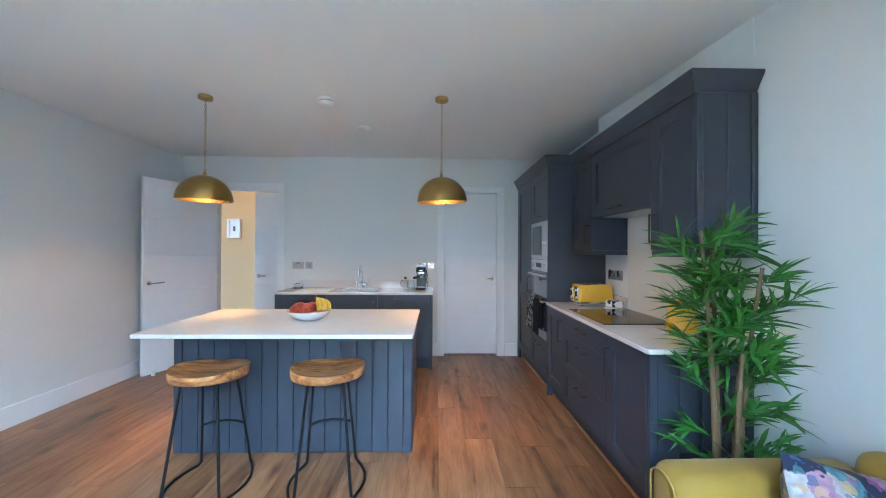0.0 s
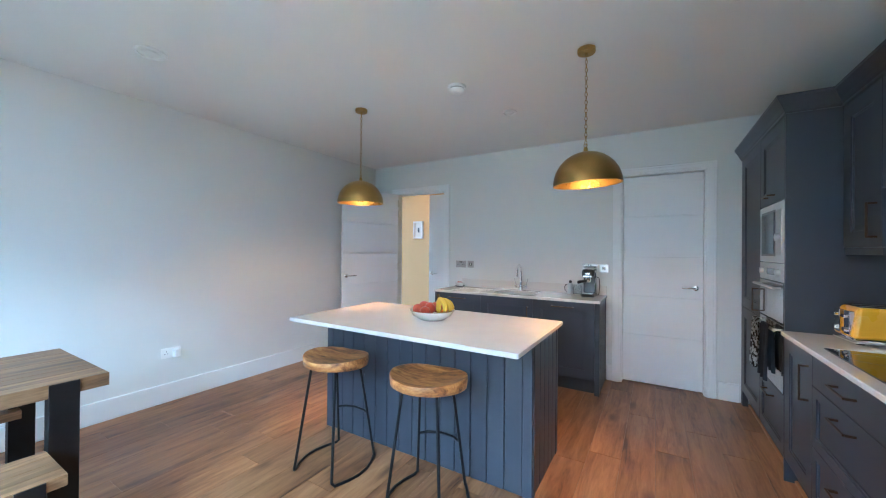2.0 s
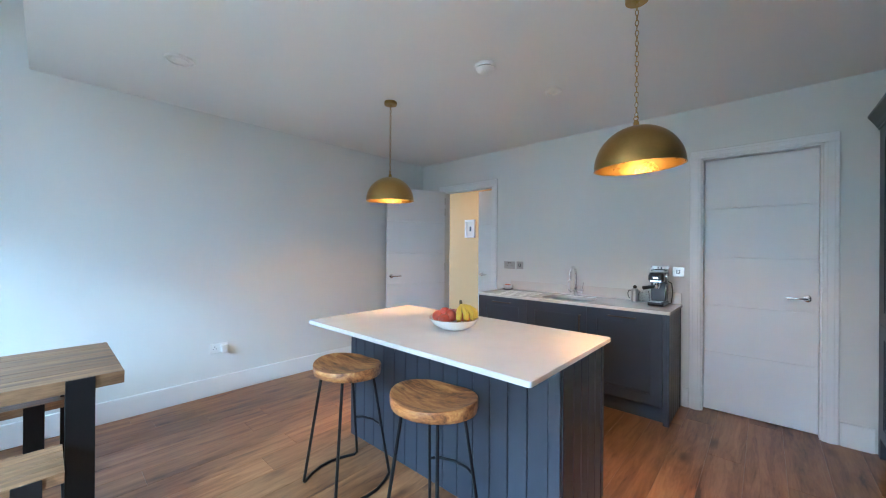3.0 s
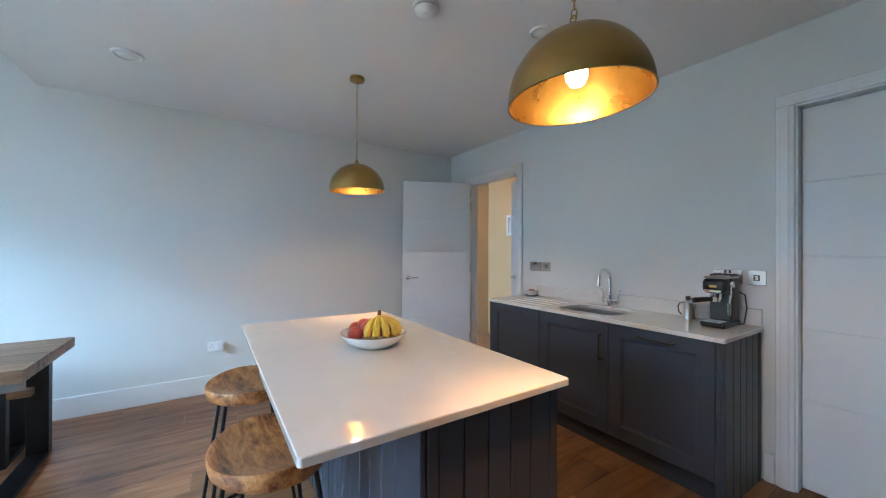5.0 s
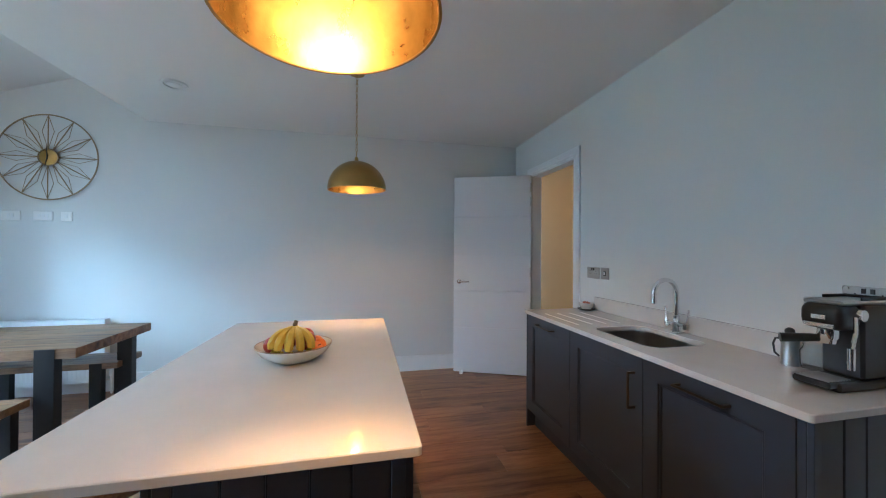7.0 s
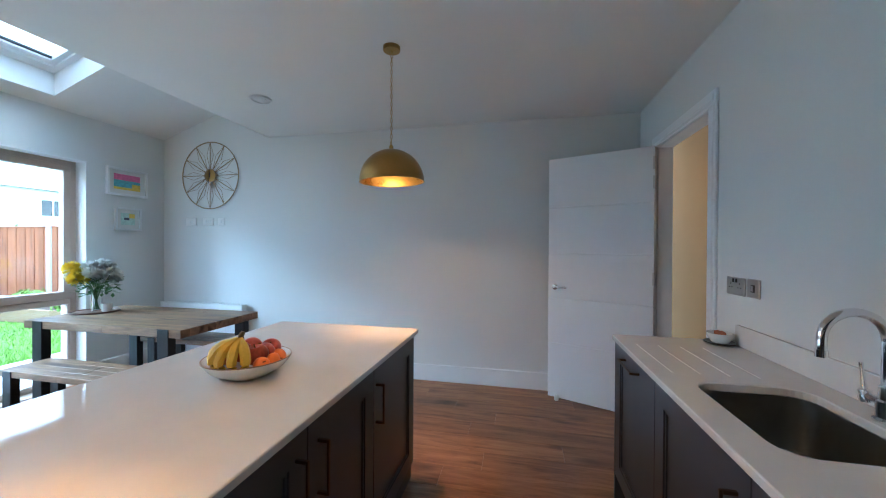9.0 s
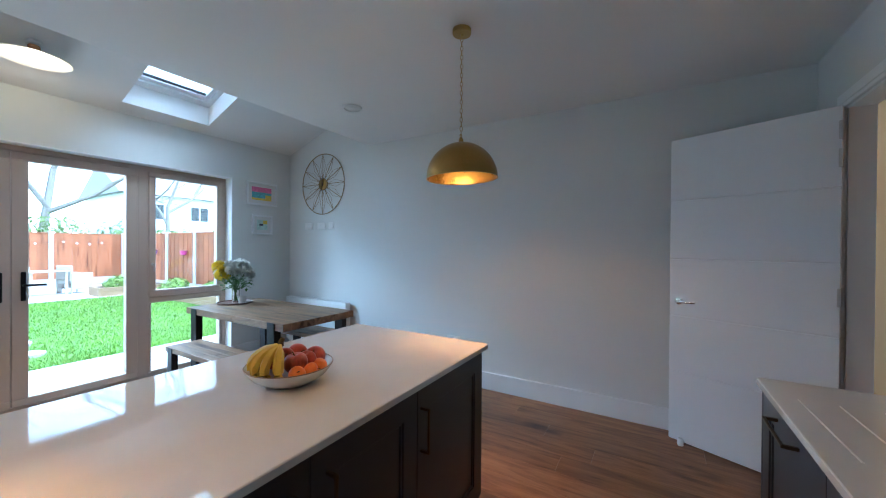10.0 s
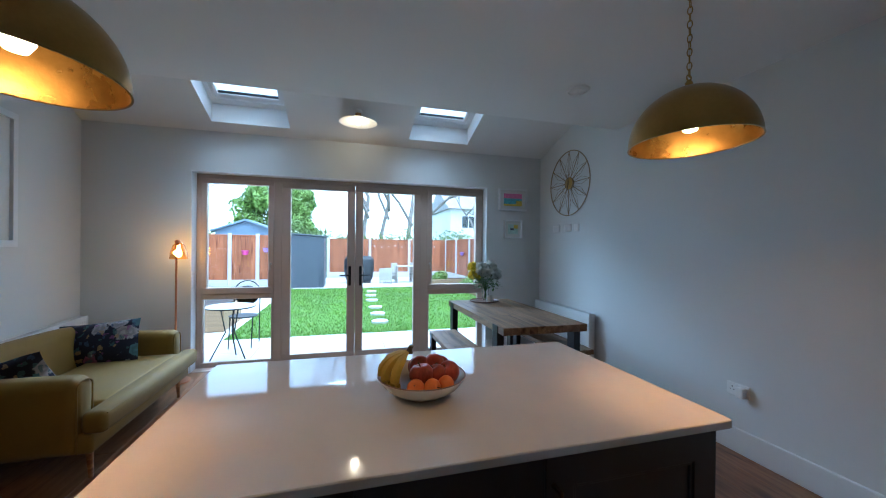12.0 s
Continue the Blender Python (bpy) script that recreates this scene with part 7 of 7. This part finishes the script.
for i, (x0, x1, y, h) in enumerate(((-7.5, 0.2, -15.6, 2.25), (0.5, 9.5, -16.5, 2.7), (-12, -6.5, -14, 1.9))):
    hg = thing("hedge", ((x0 + x1) / 2, y, GZ), "green hedge growing behind the fence", "hedge", "hedges")
    lobes = [(x0 + (x1 - x0) * (k + 0.5) / 26, y + rnd.uniform(-0.3, 0.3), h - rnd.uniform(0.2, 0.9) * (1 + (k % 3) * 0.3), rnd.uniform(0.45, 0.75)) for k in range(26)]
    lobes += [(a, b, c - 0.9, 0.8) for a, b, c, _ in lobes[::2]]
    leaf_mass("leaves", lobes, 7000, 0.075, M_HEDGE, hg, 5 + i)
for i, (x, y, r0) in enumerate(((-4.6, -7.6, 0.30), (-4.9, -6.2, 0.26), (-4.9, -4.8, 0.34), (-4.2, -10.2, 0.28))):
    sb = thing("shrub", (x, y, 0.08), "small green shrub in raised bed", "shrub", "shrubs")
    leaf_mass("leaves", [(x, y, 0.22, r0), (x + 0.2, y + 0.1, 0.2, r0 * 0.8), (x - 0.15, y - 0.2, 0.24, r0 * 0.7)], 900, 0.045, M_CROWN, sb, 30 + i)


def bare_tree(x, y, h, seed):
    r = random.Random(seed)
    t = thing("bare_tree", (x, y, GZ), "leafless winter tree beyond the fence", "tree", "bare trees")
    trunk, limbs = bmesh.new(), bmesh.new()

    def grow(bm, p, d, ln, rad, depth):
        q = p + d * ln
        mid = (p + q) / 2 + Vector((r.gauss(0, 1), r.gauss(0, 1), 0)) * ln * 0.05
        tube(bm, [p, mid, q], rad, 6 if depth < 2 else 4, rad * 0.62)
        if depth < 5:
            for k in range(3 if depth < 3 else 2):
                nd = (d + Vector((r.gauss(0, 0.55), r.gauss(0, 0.55), r.gauss(0.1, 0.35)))).normalized()
                s = q if k == 0 else p + (q - p) * r.uniform(0.55, 0.95)
                grow(limbs, s, nd, ln * r.uniform(0.6, 0.82), rad * 0.6, depth + 1)

    grow(trunk, Vector((x, y, GZ - 0.03)), Vector((r.gauss(0, 0.06), 0, 1)).normalized(), h * 0.34, h * 0.013, 0)
    part("trunk", trunk, M_BARK, t, smooth=60)
    part("branches", limbs, M_BARK, t, smooth=60)


for x, y, h, s in ((-1.9, -19.5, 14, 3), (-3.4, -20.6, 13.5, 8), (-4.4, -19.8, 14.5, 12), (-9.8, -21, 11, 15), (9.5, -20, 8, 19)):
    bare_tree(x, y, h, s)
# house over the fence
hs = thing("house", (-13.5, -27, GZ), "white rendered house with grey roof beyond gardens", "house")
part("wall", boxes(((-19, -33, GZ - 0.03), (-9.3, -26, 4.9))), M_RENDER, hs)
bm = bmesh.new()
vs = [bm.verts.new((x, y, z)) for x in (-19.3, -9.0) for y, z in ((-25.6, 4.8), (-29.5, 7.0), (-33.4, 4.8))]
for q in ((0, 1, 4, 3), (1, 2, 5, 4), (0, 2, 1), (3, 4, 5), (0, 3, 5, 2)):
    bm.faces.new([vs[i] for i in q])
bmesh.ops.recalc_face_normals(bm, faces=bm.faces)
part("roof", bm, M_ROOF, hs, "grey tiled roof")
for x in (-17.5, -14.5, -11.6):
    for z in (0.6, 3.1):
        w = part("window", boxes(((x, -26.0, z), (x + 1.3, -25.96, z + 1.15))), M_TRIM, hs, "white-framed window")
        for k in range(2):
            part("pane", boxes(((x + 0.07 + 0.62 * k, -25.958, z + 0.07), (x + 0.62 + 0.62 * k, -25.95, z + 1.08))), M_BLACKG, w)
# hanging pots, lights and bistro set
for x, z, mt, lab in ((3.05, 1.05, M_PINK, "pink hanging flower pot on fence"), (2.35, 1.15, M_LILAC, "lilac hanging flower pot on fence")):
    bm = bmesh.new()
    lathe(bm, [(0, 0), (0.085, 0), (0.12, 0.15), (0.13, 0.16), (0.11, 0.16), (0, 0.13)], 20, pose(x, -10.46, z))
    solo("hanging_pot", bm, mt, lab, "flower pot", "hanging pots", smooth=40)
for y, z, mt, lab in ((-9.2, 1.05, M_PINK, "pink hanging pot on side fence"), (-11.3, 1.05, M_LILAC, "lilac hanging pot on side fence")):
    bm = bmesh.new()
    lathe(bm, [(0, 0), (0.07, 0), (0.1, 0.13), (0.11, 0.14), (0.09, 0.14), (0, 0.11)], 20, pose(-5.47, y, z))
    solo("hanging_pot", bm, mt, lab, "flower pot", "hanging pots", smooth=40)
bm = bmesh.new()
pts = [Vector((-1.7 - 3.4 * k / 40, -14.25, 1.52 - 0.10 * abs(math.sin(math.pi * k / 13.4)))) for k in range(41)]
sl = thing("string_lights", (-3.4, -14.25, 1.4), "string of small white lights along fence", "string lights")
tube(bm, pts, 0.006, 4)
part("cable", bm, M_BLACKP, sl)
for k in range(2, 40, 4):
    bm = bmesh.new()
    blob(bm, pts[k] - Vector((0, 0, 0.045)), 0.035, 1)
    part("light_bulb", bm, M_WHITEP, sl, smooth=0)
BZ = GZ + 0.004
bt = thing("bistro_table", (1.02, -1.35, BZ), "small round white bistro table with black legs", "garden table")
bm = bmesh.new()
lathe(bm, [(0, 0.70), (0.28, 0.70), (0.285, 0.71), (0.28, 0.72), (0, 0.72)], 36, pose(1.02, -1.35, BZ))
part("tabletop", bm, M_CERAMIC, bt, "pale tabletop", 40)
bm = bmesh.new()
tube(bm, arc((1.02, -1.35, BZ + 0.705), 0.285, 0, 352.5, 47, "xy"), 0.008, 6, closed=True)
part("rim", bm, M_BLACK, bt)
for k in range(3):
    a = radians(30 + 120 * k)
    bm = bmesh.new()
    tube(bm, [(1.02 + 0.12 * math.cos(a), -1.35 + 0.12 * math.sin(a), BZ + 0.70), (1.02 + 0.06 * math.cos(a), -1.35 + 0.06 * math.sin(a), BZ + 0.38), (1.02 + 0.25 * math.cos(a), -1.35 + 0.25 * math.sin(a), BZ + 0.008)], 0.009, 6)
    part("leg", bm, M_BLACK, bt, smooth=50)
bc = thing("bistro_chair", (1.05, -2.1, BZ), "black metal bistro chair on patio", "garden chair")
bm = bmesh.new()
lathe(bm, [(0, 0.44), (0.19, 0.44), (0.2, 0.45), (0.19, 0.46), (0, 0.455)], 28, pose(1.05, -2.1, BZ))
part("seat", bm, M_BLACK, bc, smooth=40)
bm = bmesh.new()
made = bmesh.ops.create_circle(bm, cap_ends=True, radius=0.17, segments=28)["verts"]
for v in made:
    v.co = Vector((1.05 + v.co[0], -2.29, BZ + 0.74 + v.co[1] * 0.85))
bmesh.ops.solidify(bm, geom=bm.faces[:], thickness=0.008)
part("backrest", bm, M_BLACK, bc, "round solid back")
bm = bmesh.new()
tube(bm, [(0.87, -2.26, BZ + 0.006), (0.87, -2.28, BZ + 0.5), (0.87, -2.30, BZ + 0.75), *arc((1.05, -2.30, BZ + 0.78), 0.18, 180, 0, 12), (1.23, -2.30, BZ + 0.75), (1.23, -2.28, BZ + 0.5), (1.23, -2.26, BZ + 0.006)], 0.009, 6)
part("back_frame", bm, M_BLACK, bc, smooth=50)
for x in (0.90, 1.20):
    bm = bmesh.new()
    tube(bm, [(x, -1.98, BZ + 0.445), (x, -1.90, BZ + 0.006)], 0.009, 6)
    part("leg", bm, M_BLACK, bc, smooth=50)
pb = thing("planter_box", (1.95, -3.6, BZ), "timber planter box beside the lawn", "planter")
part("box", boxes(((1.6, -4.2, BZ), (2.4, -3.1, BZ + 0.42)), b=0.01), M_TIMBER, pb)
part("soil", boxes(((1.65, -4.15, BZ + 0.42), (2.35, -3.15, BZ + 0.44))), M_SOIL, pb)
ub = thing("utility_cupboard", (2.5, -2.3, BZ), "tall white storage cupboard on patio", "cupboard")
part("body", boxes(((2.2, -2.7, BZ), (2.75, -2.1, BZ + 1.0)), b=0.01), M_RENDER, ub)
part("lid", boxes(((2.17, -2.73, BZ + 1.0), (2.78, -2.07, BZ + 1.04)), b=0.01), M_SHED, ub, "dark lid")

# ---- floor planks ----
PW, PL = 0.193, 1.285
mesh_full = None
rows_n = int((2.3 - XW) / PW) + 1
rnd = random.Random(9)
for i in range(rows_n):
    x0 = XW + i * PW + 0.001
    x1 = min(x0 + PW - 0.0008, 2.3)
    y = YS - rnd.uniform(0.0, 1.0) * PL
    while y < 4.83:
        a, b = max(y, FY1 if WA < (x0 + x1) / 2 < WB else YS), min(y + PL - 0.0008, 4.83)
        if b - a > 0.02:
            if b - a > PL - 0.002 and x1 - x0 > PW - 0.002 and mesh_full:
                o = new("plank", mesh_full)
                o.parent = floor
            else:
                bm = bmesh.new()
                box(bm, (-(x1 - x0) / 2, -(b - a) / 2, -0.010), ((x1 - x0) / 2, (b - a) / 2, 0.0), 0.0012)
                o = part("plank", bm, M_PLANK, floor)
                if b - a > PL - 0.002 and x1 - x0 > PW - 0.002:
                    mesh_full = o.data
            o.location = ((x0 + x1) / 2, (a + b) / 2, 0)
        y += PL
bm = boxes(*[((-3.5 + k * 0.19, 4.832, -0.0105), (-3.312 + k * 0.19, 5.78, -0.0005)) for k in range(11)])
part("hall_planks", bm, M_PLANK, floor)["kind"] = "stuff"
